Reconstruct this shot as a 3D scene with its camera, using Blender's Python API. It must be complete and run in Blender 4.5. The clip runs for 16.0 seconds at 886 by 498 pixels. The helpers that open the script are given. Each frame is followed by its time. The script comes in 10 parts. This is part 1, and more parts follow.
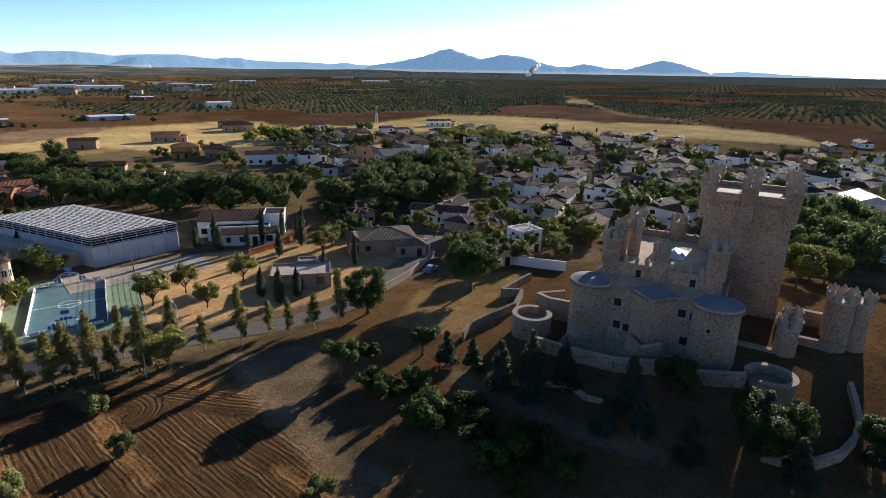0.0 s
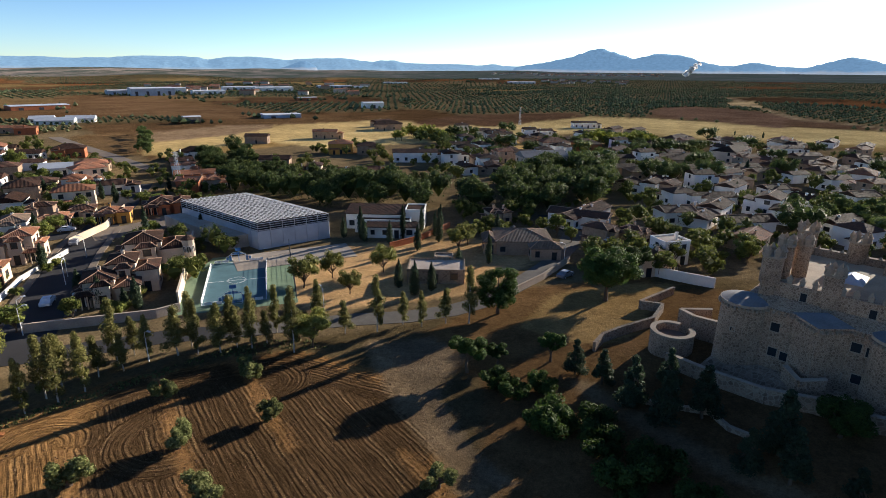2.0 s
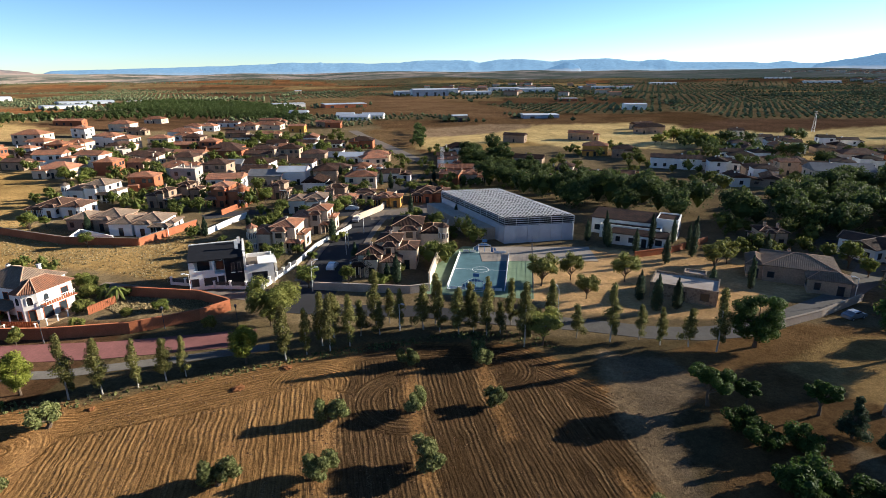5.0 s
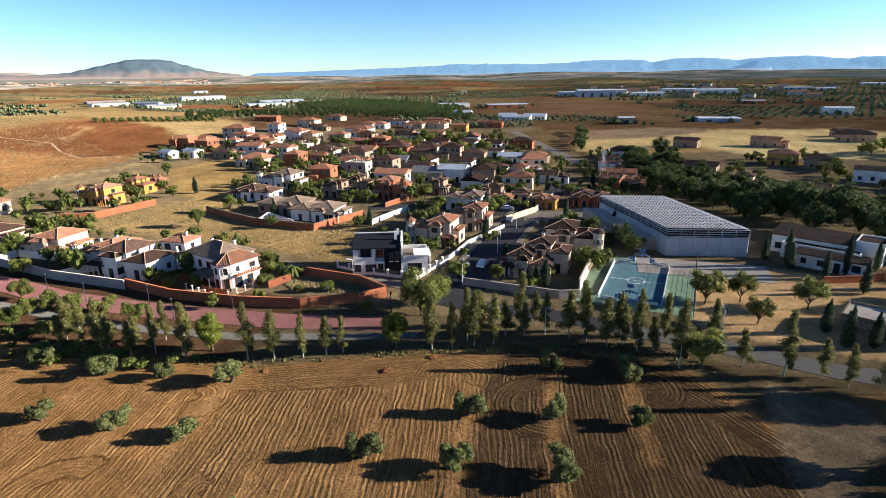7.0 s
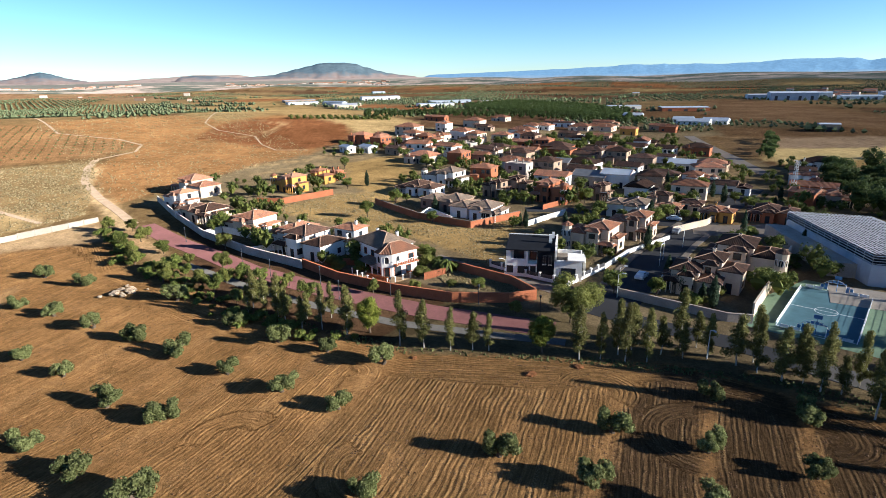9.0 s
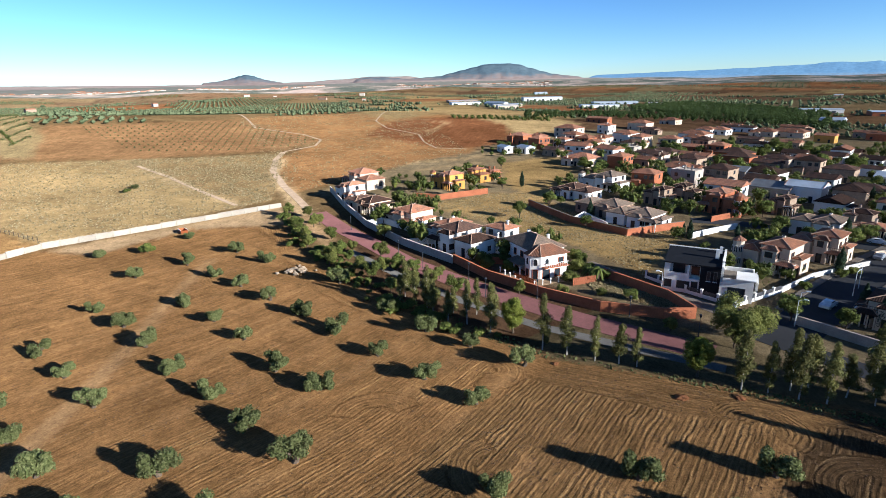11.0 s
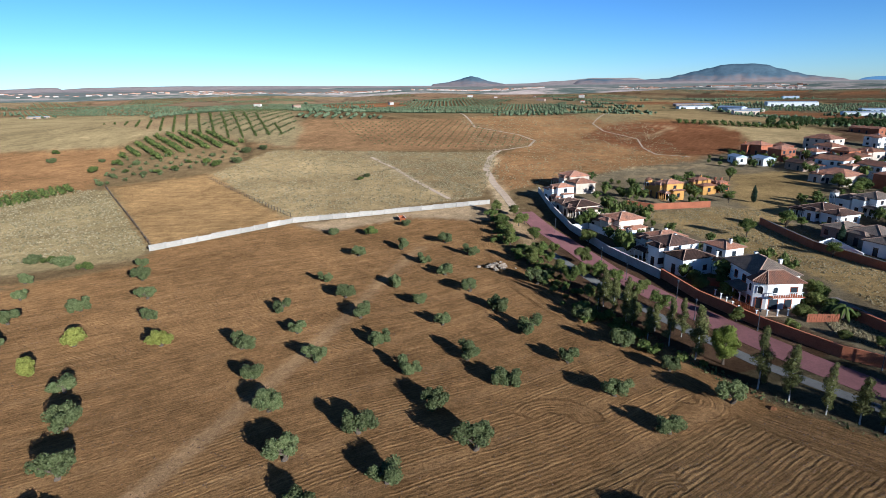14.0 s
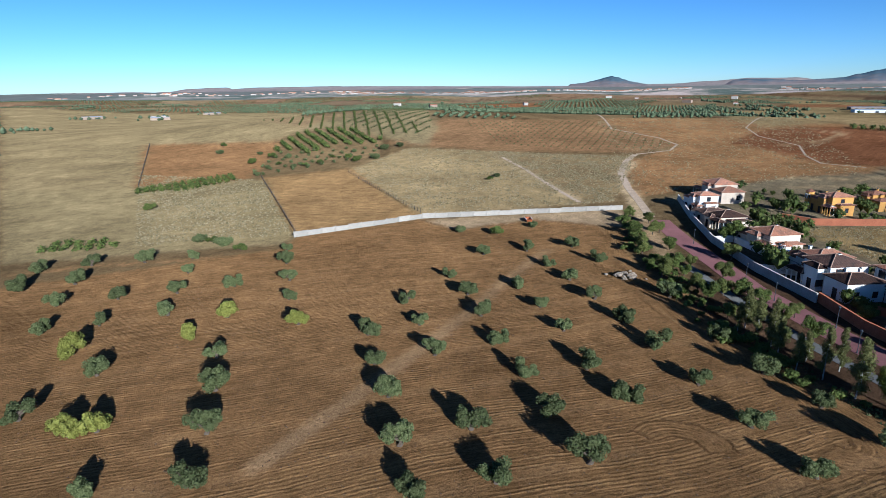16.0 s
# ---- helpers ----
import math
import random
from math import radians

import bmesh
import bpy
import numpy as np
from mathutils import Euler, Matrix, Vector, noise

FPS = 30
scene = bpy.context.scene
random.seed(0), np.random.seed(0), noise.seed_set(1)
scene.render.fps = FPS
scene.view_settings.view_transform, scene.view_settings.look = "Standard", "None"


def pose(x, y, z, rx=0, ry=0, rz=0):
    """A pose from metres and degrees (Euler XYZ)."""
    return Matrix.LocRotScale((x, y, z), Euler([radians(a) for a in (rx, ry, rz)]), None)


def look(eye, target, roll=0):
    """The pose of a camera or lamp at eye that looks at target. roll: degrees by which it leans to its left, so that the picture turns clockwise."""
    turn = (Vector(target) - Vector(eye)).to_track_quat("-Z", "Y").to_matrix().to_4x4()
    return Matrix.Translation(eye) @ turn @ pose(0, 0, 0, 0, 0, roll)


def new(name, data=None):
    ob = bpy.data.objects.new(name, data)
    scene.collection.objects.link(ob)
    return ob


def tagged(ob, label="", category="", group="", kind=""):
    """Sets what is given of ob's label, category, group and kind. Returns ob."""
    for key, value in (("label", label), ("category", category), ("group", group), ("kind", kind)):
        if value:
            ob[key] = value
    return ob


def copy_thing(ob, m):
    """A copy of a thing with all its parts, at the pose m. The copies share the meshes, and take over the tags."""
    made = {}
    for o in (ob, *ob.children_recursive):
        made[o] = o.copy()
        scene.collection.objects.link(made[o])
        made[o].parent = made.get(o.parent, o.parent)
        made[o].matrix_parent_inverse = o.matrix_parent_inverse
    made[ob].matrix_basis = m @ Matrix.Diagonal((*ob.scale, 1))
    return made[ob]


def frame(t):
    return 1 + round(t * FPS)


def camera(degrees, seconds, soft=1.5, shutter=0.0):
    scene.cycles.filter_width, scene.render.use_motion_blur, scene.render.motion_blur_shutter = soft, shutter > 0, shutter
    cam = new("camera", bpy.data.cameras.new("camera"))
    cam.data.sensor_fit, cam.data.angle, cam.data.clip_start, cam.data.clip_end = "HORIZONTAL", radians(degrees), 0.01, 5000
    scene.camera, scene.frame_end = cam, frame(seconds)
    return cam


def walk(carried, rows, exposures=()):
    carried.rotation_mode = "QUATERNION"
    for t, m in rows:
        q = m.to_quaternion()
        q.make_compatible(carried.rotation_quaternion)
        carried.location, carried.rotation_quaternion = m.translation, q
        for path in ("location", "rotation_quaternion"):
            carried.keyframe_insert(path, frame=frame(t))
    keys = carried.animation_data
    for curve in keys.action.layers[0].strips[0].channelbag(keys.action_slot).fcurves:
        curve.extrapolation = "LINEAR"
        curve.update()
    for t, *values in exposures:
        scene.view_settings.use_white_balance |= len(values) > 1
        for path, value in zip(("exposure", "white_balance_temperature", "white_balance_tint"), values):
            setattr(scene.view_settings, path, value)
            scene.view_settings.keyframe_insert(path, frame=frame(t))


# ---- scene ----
cam = camera(77.1, 16.0, soft=0.5)
CAMZ = 42.0
# seconds, yaw, pitch, lean of a hovering drone that turns on the spot
TURNS = [(0, 0.00, -17.74, 0.96), (0.5, 3.35, -17.76, 0.84), (1, 6.85, -17.77, 0.71), (1.5, 10.47, -17.81, 0.64), (2, 14.48, -17.81, 0.47), (2.5, 18.77, -17.84, 0.37), (3, 23.11, -17.83, 0.18), (3.5, 27.40, -17.83, 0.03), (4, 31.72, -17.80, -0.18), (6.5, 52.42, -17.57, -0.71), (7, 56.42, -17.49, -0.81), (7.5, 60.44, -17.43, -0.87), (8, 64.48, -17.33, -0.89), (8.5, 68.73, -17.24, -0.96), (9, 72.89, -17.13, -0.99), (11.5, 92.69, -16.69, -1.12), (12, 96.35, -16.59, -1.04), (12.5, 99.88, -16.51, -1.05), (13, 103.37, -16.45, -1.03), (13.5, 106.87, -16.34, -0.92), (14, 110.30, -16.28, -0.86), (14.5, 113.64, -16.22, -0.85), (15, 117.04, -16.17, -0.84), (15.5, 120.43, -16.12, -0.81), (16, 123.62, -16.08, -0.76)]


def drone(yaw, pitch, lean):
    return pose(0, 0, CAMZ, 0, 0, yaw) @ pose(0, 0, 0, 90 + pitch, 0, 0) @ pose(0, 0, 0, 0, 0, lean)


EXPOSURES = [(0.0, 1.85, 6200, 14), (2.0, 1.75, 6200, 12), (4.0, 1.8, 6100, 10), (6.5, 1.83, 5850, 9), (9.0, 1.75, 5500, 8), (11.5, 1.45, 5100, 8), (16.0, 0.88, 4550, 6)]
walk(cam, [(t, drone(a, b, c)) for t, a, b, c in TURNS], EXPOSURES)

# ---- light ----
SUN_AZ, SUN_EL = -34.0, 16.5          # degrees, counter-clockwise from +y
sun_dir = Vector((-math.sin(radians(SUN_AZ)) * math.cos(radians(SUN_EL)), math.cos(radians(SUN_AZ)) * math.cos(radians(SUN_EL)), math.sin(radians(SUN_EL))))
sun = new("sun", bpy.data.lights.new("sun", "SUN"))
sun.data.energy, sun.data.angle, sun.data.color = 5.0, radians(0.5), (1.0, 0.87, 0.70)
sun.matrix_world = look(sun_dir * 300, (0, 0, 0))
world = bpy.data.worlds.new("sky")
scene.world = world
world.use_nodes = True
wn = world.node_tree.nodes
wsky = wn.new("ShaderNodeTexSky")
wsky.sky_type, wsky.sun_disc = "NISHITA", False
wsky.sun_elevation, wsky.sun_rotation = radians(SUN_EL), radians(-SUN_AZ)
wsky.altitude, wsky.air_density, wsky.dust_density, wsky.ozone_density = 600, 0.75, 0.15, 2.5
wn["Background"].inputs["Strength"].default_value = 0.034
deep = wn.new("ShaderNodeGamma")          # gamma curve on the sky colour: deeper zenith with less fill, brighter skyline
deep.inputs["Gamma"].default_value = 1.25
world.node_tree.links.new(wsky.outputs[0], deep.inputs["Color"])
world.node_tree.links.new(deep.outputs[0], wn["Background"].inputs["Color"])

# ---- materials ----
def shader(name):
    m = bpy.data.materials.new(name)
    m.use_nodes = True
    nt = m.node_tree
    return m, nt.nodes, nt.links, nt.nodes["Principled BSDF"]


def mixed(n, l, blend, fac, a, b):
    x = n.new("ShaderNodeMix")
    x.data_type, x.blend_type = "RGBA", blend
    for key, v in (("Factor", fac), ("A", a), ("B", b)):
        s = [i for i in x.inputs if i.name == key and i.type == ("VALUE" if key == "Factor" else "RGBA")][0]
        if isinstance(v, (float, int)):
            s.default_value = v
        elif isinstance(v, tuple):
            s.default_value = (*v, 1)
        else:
            l.new(v, s)
    return [o for o in x.outputs if o.type == "RGBA"][0]


def noise_tex(n, l, vec, scale, detail=4.0, rough=0.6):
    t = n.new("ShaderNodeTexNoise")
    t.inputs["Scale"].default_value, t.inputs["Detail"].default_value, t.inputs["Roughness"].default_value = scale, detail, rough
    l.new(vec, t.inputs["Vector"])
    return t.outputs["Fac"]


def ranged(n, l, fac, lo, hi, a=0.3, b=0.7):
    r = n.new("ShaderNodeMapRange")
    r.inputs["From Min"].default_value, r.inputs["From Max"].default_value = a, b
    r.inputs["To Min"].default_value, r.inputs["To Max"].default_value = lo, hi
    l.new(fac, r.inputs["Value"])
    return r.outputs["Result"]


def grey(n, l, val):
    c = n.new("ShaderNodeCombineColor")
    for i in range(3):
        l.new(val, c.inputs[i])
    return c.outputs["Color"]


def bumped(n, l, p, height, strength, distance):
    b = n.new("ShaderNodeBump")
    b.inputs["Strength"].default_value, b.inputs["Distance"].default_value = strength, distance
    l.new(height, b.inputs["Height"])
    l.new(b.outputs["Normal"], p.inputs["Normal"])
    return b


def surface(name, col, rough=0.85, big=0.35, fine=6.0, var=0.22, bump=0.25, dist=0.03, spread=0.0, metal=0.0, tint=None):
    """Matte surface with wear at two scales; spread varies it from object to object."""
    m, n, l, p = shader(name)
    co = n.new("ShaderNodeTexCoord").outputs["Object"]
    f1, f2 = noise_tex(n, l, co, big, 3), noise_tex(n, l, co, fine, 6, 0.7)
    c = mixed(n, l, "MIX", ranged(n, l, f1, 0, 1), col, tint or tuple(v * 0.72 for v in col))
    c = mixed(n, l, "MULTIPLY", 1.0, c, grey(n, l, ranged(n, l, f2, 1 - var, 1 + var)))
    if spread:
        r = n.new("ShaderNodeObjectInfo").outputs["Random"]
        c = mixed(n, l, "MULTIPLY", 1.0, c, grey(n, l, ranged(n, l, r, 1 - spread, 1 + spread, 0, 1)))
    l.new(c, p.inputs["Base Color"])
    p.inputs["Roughness"].default_value, p.inputs["Metallic"].default_value = rough, metal
    p.inputs["Specular IOR Level"].default_value = 0.5 if rough < 0.6 else 0.1
    p.inputs["Diffuse Roughness"].default_value = 0.8 if rough > 0.8 else 0.0
    if bump:
        bumped(n, l, p, f2, bump, dist)
    return m


def tiled_roof(name, col, col2, spread=0.2):
    """Barrel-tile roof: courses by height, barrels along the eaves, patchy firing colours."""
    m, n, l, p = shader(name)
    co = n.new("ShaderNodeTexCoord").outputs["Object"]
    geo = n.new("ShaderNodeNewGeometry")
    cross = n.new("ShaderNodeVectorMath")
    cross.operation = "CROSS_PRODUCT"
    l.new(geo.outputs["True Normal"], cross.inputs[0])
    cross.inputs[1].default_value = (0, 0, 1)
    nrm = n.new("ShaderNodeVectorMath")
    nrm.operation = "NORMALIZE"
    l.new(cross.outputs[0], nrm.inputs[0])
    dot = n.new("ShaderNodeVectorMath")
    dot.operation = "DOT_PRODUCT"
    l.new(nrm.outputs[0], dot.inputs[0])
    l.new(geo.outputs["Position"], dot.inputs[1])
    wav = n.new("ShaderNodeMath")
    wav.operation = "MULTIPLY"
    wav.inputs[1].default_value = 2 * math.pi / 0.34
    l.new(dot.outputs["Value"], wav.inputs[0])
    sin = n.new("ShaderNodeMath")
    sin.operation = "SINE"
    l.new(wav.outputs[0], sin.inputs[0])
    f1, f2 = noise_tex(n, l, co, 0.5, 4), noise_tex(n, l, co, 3.5, 6, 0.75)
    c = mixed(n, l, "MIX", ranged(n, l, f1, 0, 1, 0.35, 0.65), col, col2)
    c = mixed(n, l, "MULTIPLY", 1.0, c, grey(n, l, ranged(n, l, f2, 0.6, 1.35)))
    c = mixed(n, l, "MULTIPLY", 1.0, c, grey(n, l, ranged(n, l, sin.outputs[0], 0.8, 1.1, -1, 1)))
    r = n.new("ShaderNodeObjectInfo").outputs["Random"]
    c = mixed(n, l, "MULTIPLY", 1.0, c, grey(n, l, ranged(n, l, r, 1 - spread, 1 + spread, 0, 1)))
    l.new(c, p.inputs["Base Color"])
    p.inputs["Roughness"].default_value = 0.9
    p.inputs["Diffuse Roughness"].default_value = 1.0
    p.inputs["Specular IOR Level"].default_value = 0.03
    bumped(n, l, p, sin.outputs[0], 0.6, 0.06)
    return m


def masonry(name, col, mortar, scale=1.6, bump=0.5):
    """Rubble stone: irregular cells in lime mortar with weather streaks."""
    m, n, l, p = shader(name)
    co = n.new("ShaderNodeTexCoord").outputs["Object"]
    v = n.new("ShaderNodeTexVoronoi")
    v.inputs["Scale"].default_value = scale
    l.new(co, v.inputs["Vector"])
    e = n.new("ShaderNodeTexVoronoi")
    e.feature = "DISTANCE_TO_EDGE"
    e.inputs["Scale"].default_value = scale
    l.new(co, e.inputs["Vector"])
    sep = n.new("ShaderNodeSeparateColor")
    l.new(v.outputs["Color"], sep.inputs[0])
    st = mixed(n, l, "MULTIPLY", 1.0, col, grey(n, l, ranged(n, l, sep.outputs[0], 0.58, 1.14, 0, 1)))
    c = mixed(n, l, "MIX", ranged(n, l, e.outputs["Distance"], 1, 0, 0.03, 0.14), st, mortar)
    f1, f2 = noise_tex(n, l, co, 0.16, 5), noise_tex(n, l, co, 7.0, 6, 0.7)
    c = mixed(n, l, "MULTIPLY", 1.0, c, grey(n, l, ranged(n, l, f1, 0.62, 1.15)))
    c = mixed(n, l, "MULTIPLY", 1.0, c, grey(n, l, ranged(n, l, f2, 0.8, 1.2)))
    l.new(c, p.inputs["Base Color"])
    p.inputs["Roughness"].default_value = 0.94
    p.inputs["Diffuse Roughness"].default_value = 1.0
    p.inputs["Specular IOR Level"].default_value = 0.1
    bumped(n, l, p, e.outputs["Distance"], bump, 0.12)
    return m


def foliage(name, col, col2, spread=0.25, gloss=0.25, thin=0.32):
    """Leaves with two tones that change from clump to clump."""
    m, n, l, p = shader(name)
    geo = n.new("ShaderNodeNewGeometry")
    c = mixed(n, l, "MIX", geo.outputs["Random Per Island"], col, col2)
    r = n.new("ShaderNodeObjectInfo").outputs["Random"]
    c = mixed(n, l, "MULTIPLY", 1.0, c, grey(n, l, ranged(n, l, r, 1 - spread, 1 + spread, 0, 1)))
    l.new(c, p.inputs["Base Color"])
    p.inputs["Roughness"].default_value = 0.75
    p.inputs["Specular IOR Level"].default_value = gloss * 0.6
    tr = n.new("ShaderNodeBsdfTranslucent")
    l.new(c, tr.inputs["Color"])
    mx = n.new("ShaderNodeMixShader")
    mx.inputs[0].default_value = thin
    l.new(p.outputs[0], mx.inputs[1])
    l.new(tr.outputs[0], mx.inputs[2])
    l.new(mx.outputs[0], n["Material Output"].inputs["Surface"])
    return m


def scaled(n, l, a, ka, b, kb):
    """A flat vector of two values, each stretched by its own factor."""
    c = n.new("ShaderNodeCombineXYZ")
    for q, (v, k) in enumerate(((a, ka), (b, kb))):
        m = n.new("ShaderNodeMath")
        m.operation = "MULTIPLY"
        m.inputs[1].default_value = k
        l.new(v, m.inputs[0])
        l.new(m.outputs[0], c.inputs[q])
    return c.outputs[0]


def calc(n, l, op, a, b):
    m = n.new("ShaderNodeMath")
    m.operation = op
    for q, v in enumerate((a, b)):
        if isinstance(v, (int, float)):
            m.inputs[q].default_value = v
        else:
            l.new(v, m.inputs[q])
    return m.outputs[0]


def ground_material():
    """Earth: colour by plot, broken furrows along each plot's plough lines, clods, stones and stains."""
    m, n, l, p = shader("earth")
    geo = n.new("ShaderNodeNewGeometry").outputs["Position"]
    at = []
    for nm in ("plot", "furrow", "along", "plough"):
        a = n.new("ShaderNodeAttribute")
        a.attribute_name = nm
        at.append(a.outputs["Color" if nm == "plot" else "Fac"])
    plot, fu, al, am = at
    f1, f2, f3 = noise_tex(n, l, geo, 0.035, 6, 0.65), noise_tex(n, l, geo, 1.3, 8, 0.8), noise_tex(n, l, geo, 0.25, 5, 0.6)
    f4, f5 = noise_tex(n, l, geo, 5.0, 4, 0.7), noise_tex(n, l, geo, 0.011, 5, 0.6)
    c = mixed(n, l, "MULTIPLY", 1.0, mixed(n, l, "MULTIPLY", 1.0, plot, (1.06, 1.0, 0.80)), grey(n, l, ranged(n, l, f1, 0.64, 1.1)))
    c = mixed(n, l, "MULTIPLY", 1.0, c, grey(n, l, ranged(n, l, f5, 0.78, 1.22)))
    c = mixed(n, l, "MULTIPLY", 1.0, c, grey(n, l, ranged(n, l, f2, 0.62, 1.38)))
    c = mixed(n, l, "MULTIPLY", 1.0, c, grey(n, l, ranged(n, l, f3, 0.78, 1.22)))
    c = mixed(n, l, "MULTIPLY", 1.0, c, grey(n, l, ranged(n, l, f4, 0.72, 1.3)))
    # plough streaks, broad and fine: furrow shading under low sun put into the colour
    s1 = noise_tex(n, l, scaled(n, l, fu, 1.15, al, 0.05), 1.0, 3, 0.6)
    s2 = noise_tex(n, l, scaled(n, l, fu, 4.2, al, 0.22), 1.0, 4, 0.7)
    st = ranged(n, l, s1, 0.84, 1.16, 0.36, 0.64)
    st2 = ranged(n, l, s2, 0.66, 1.32, 0.34, 0.66)
    tilled = ranged(n, l, am, 0.0, 1.0, 0.0, 0.3)
    c2 = mixed(n, l, "MULTIPLY", 1.0, mixed(n, l, "MULTIPLY", 1.0, c, grey(n, l, st)), grey(n, l, st2))
    c = mixed(n, l, "MIX", tilled, c, c2)
    # dry straw caught in the tilled ground
    straw = calc(n, l, "MULTIPLY", ranged(n, l, s1, 0.0, 1.0, 0.56, 0.68), ranged(n, l, f4, 0.0, 1.0, 0.5, 0.62))
    c = mixed(n, l, "MIX", calc(n, l, "MULTIPLY", straw, calc(n, l, "MULTIPLY", tilled, 0.6)), c, (0.31, 0.215, 0.105))
    # ridges: nearly even spacing, bent and broken
    bend = calc(n, l, "MULTIPLY", f3, 1.3)
    ph = calc(n, l, "MULTIPLY", calc(n, l, "ADD", fu, bend), 2 * math.pi / 0.66)
    ridge_h = calc(n, l, "MULTIPLY", calc(n, l, "SINE", ph, 0.0), ranged(n, l, s1, 0.1, 1.1, 0.4, 0.62))
    fine_h = calc(n, l, "MULTIPLY", s2, 2.6)
    hm = calc(n, l, "MULTIPLY", calc(n, l, "ADD", ridge_h, fine_h), am)
    h = calc(n, l, "ADD", calc(n, l, "MULTIPLY", f2, 1.3), hm)
    l.new(c, p.inputs["Base Color"])
    p.inputs["Roughness"].default_value = 0.95
    p.inputs["Specular IOR Level"].default_value = 0.0
    p.inputs["Diffuse Roughness"].default_value = 0.6
    bumped(n, l, p, h, 0.95, 0.2)
    return m


def glass_pane(name):
    m, n, l, p = shader(name)
    p.inputs["Base Color"].default_value = (0.02, 0.025, 0.03, 1)
    p.inputs["Roughness"].default_value = 0.2
    p.inputs["Specular IOR Level"].default_value = 0.3
    return m


M_GROUND = ground_material()
M_STONE = masonry("rubble_stone", (0.31, 0.215, 0.14), (0.41, 0.30, 0.205), 3.2)
M_DRESSED = surface("dressed_stone", (0.36, 0.29, 0.21), 0.9, 0.5, 5, 0.2)
M_RUBBLE = masonry("field_stone", (0.30, 0.22, 0.15), (0.34, 0.27, 0.19), 1.8)
M_LEAD = surface("lead_roof", (0.19, 0.195, 0.20), 0.85, 0.4, 5, 0.15)
M_WHITE = surface("white_render", (0.78, 0.76, 0.72), 0.85, 0.25, 4, 0.07, 0.1, 0.01, 0.06, tint=(0.66, 0.62, 0.55))
M_OLDWHITE = surface("weathered_whitewash", (0.50, 0.45, 0.38), 0.9, 0.3, 3, 0.18, 0.15, 0.01, 0.05, tint=(0.38, 0.33, 0.27))
M_CREAM = surface("cream_render", (0.68, 0.55, 0.41), 0.85, 0.25, 4, 0.09, 0.1, 0.01, 0.12)
M_OCHRE = surface("ochre_render", (0.62, 0.33, 0.08), 0.85, 0.25, 4, 0.09, 0.1, 0.01, 0.1)
M_TAN = surface("tan_stone_cladding", (0.40, 0.29, 0.20), 0.88, 0.6, 3, 0.25, 0.3, 0.02, 0.15)
M_BRICK = surface("red_brick", (0.42, 0.15, 0.07), 0.88, 0.4, 5, 0.2, 0.3, 0.02, 0.08)
M_BLOCK = surface("concrete_block", (0.45, 0.38, 0.31), 0.9, 0.3, 4, 0.15, 0.2, 0.02, 0.08)
M_ROOF_RED = tiled_roof("clay_roof_tiles", (0.348, 0.153, 0.084), (0.220, 0.116, 0.077), 0.35)
M_ROOF_OLD = tiled_roof("weathered_roof_tiles", (0.098, 0.053, 0.037), (0.052, 0.036, 0.029), 0.45)
M_ROOF_GREY = tiled_roof("grey_brown_roof_tiles", (0.150, 0.115, 0.088), (0.213, 0.156, 0.112))
M_GLASS = glass_pane("window_glass")
M_DARK = surface("dark_metal", (0.03, 0.03, 0.035), 0.5, 1, 6, 0.1, 0.0)
M_BLACKSLATE = surface("black_slate", (0.013, 0.014, 0.017), 0.85, 1, 4, 0.2, 0.2)
M_BLACKSLATE.node_tree.nodes["Principled BSDF"].inputs["Specular IOR Level"].default_value = 0.1
M_STEEL = surface("galvanised_steel", (0.62, 0.63, 0.64), 0.42, 0.5, 5, 0.1, 0.0, metal=0.35)
M_PANEL = surface("grey_wall_panel", (0.38, 0.42, 0.47), 0.55, 0.2, 5, 0.05, 0.05)
M_BARK = surface("bark", (0.11, 0.08, 0.055), 0.95, 2, 12, 0.3, 0.6, 0.03)
M_PALEBARK = surface("pale_bark", (0.42, 0.38, 0.32), 0.9, 2, 12, 0.3, 0.4, 0.02)
M_OLIVE = foliage("olive_leaves", (0.076, 0.09, 0.028), (0.178, 0.186, 0.074), 0.25, 0.12)
M_GROVE = foliage("far_olive_leaves", (0.06, 0.076, 0.036), (0.13, 0.148, 0.076), 0.0, 0.0, 0.0)
M_POPLAR = foliage("poplar_leaves", (0.064, 0.068, 0.017), (0.162, 0.149, 0.047))
M_PINE = foliage("pine_needles", (0.016, 0.036, 0.008), (0.056, 0.088, 0.019))
M_CONIFER = foliage("dark_conifer_needles", (0.02, 0.035, 0.018), (0.045, 0.065, 0.035))
M_LIME = foliage("bright_green_leaves", (0.115, 0.136, 0.017), (0.221, 0.238, 0.041))
M_WILLOW = foliage("pale_willow_leaves", (0.081, 0.093, 0.019), (0.183, 0.183, 0.047))
M_WOODLEAF = foliage("dark_wood_leaves", (0.026, 0.046, 0.013), (0.086, 0.112, 0.031))
M_LEAF = foliage("broad_leaves", (0.052, 0.072, 0.015), (0.158, 0.172, 0.038))
M_YELLOW = foliage("yellowing_leaves", (0.19, 0.19, 0.03), (0.34, 0.32, 0.065))
M_ASPHALT = surface("asphalt", (0.04, 0.04, 0.043), 0.9, 0.15, 6, 0.15, 0.2, 0.01)
M_PAVING = surface("pale_paving", (0.18, 0.15, 0.12), 0.9, 0.2, 3, 0.12, 0.15, 0.01)
M_PINK = surface("pink_paving", (0.18, 0.08, 0.073), 0.9, 0.2, 3, 0.15, 0.15, 0.01)

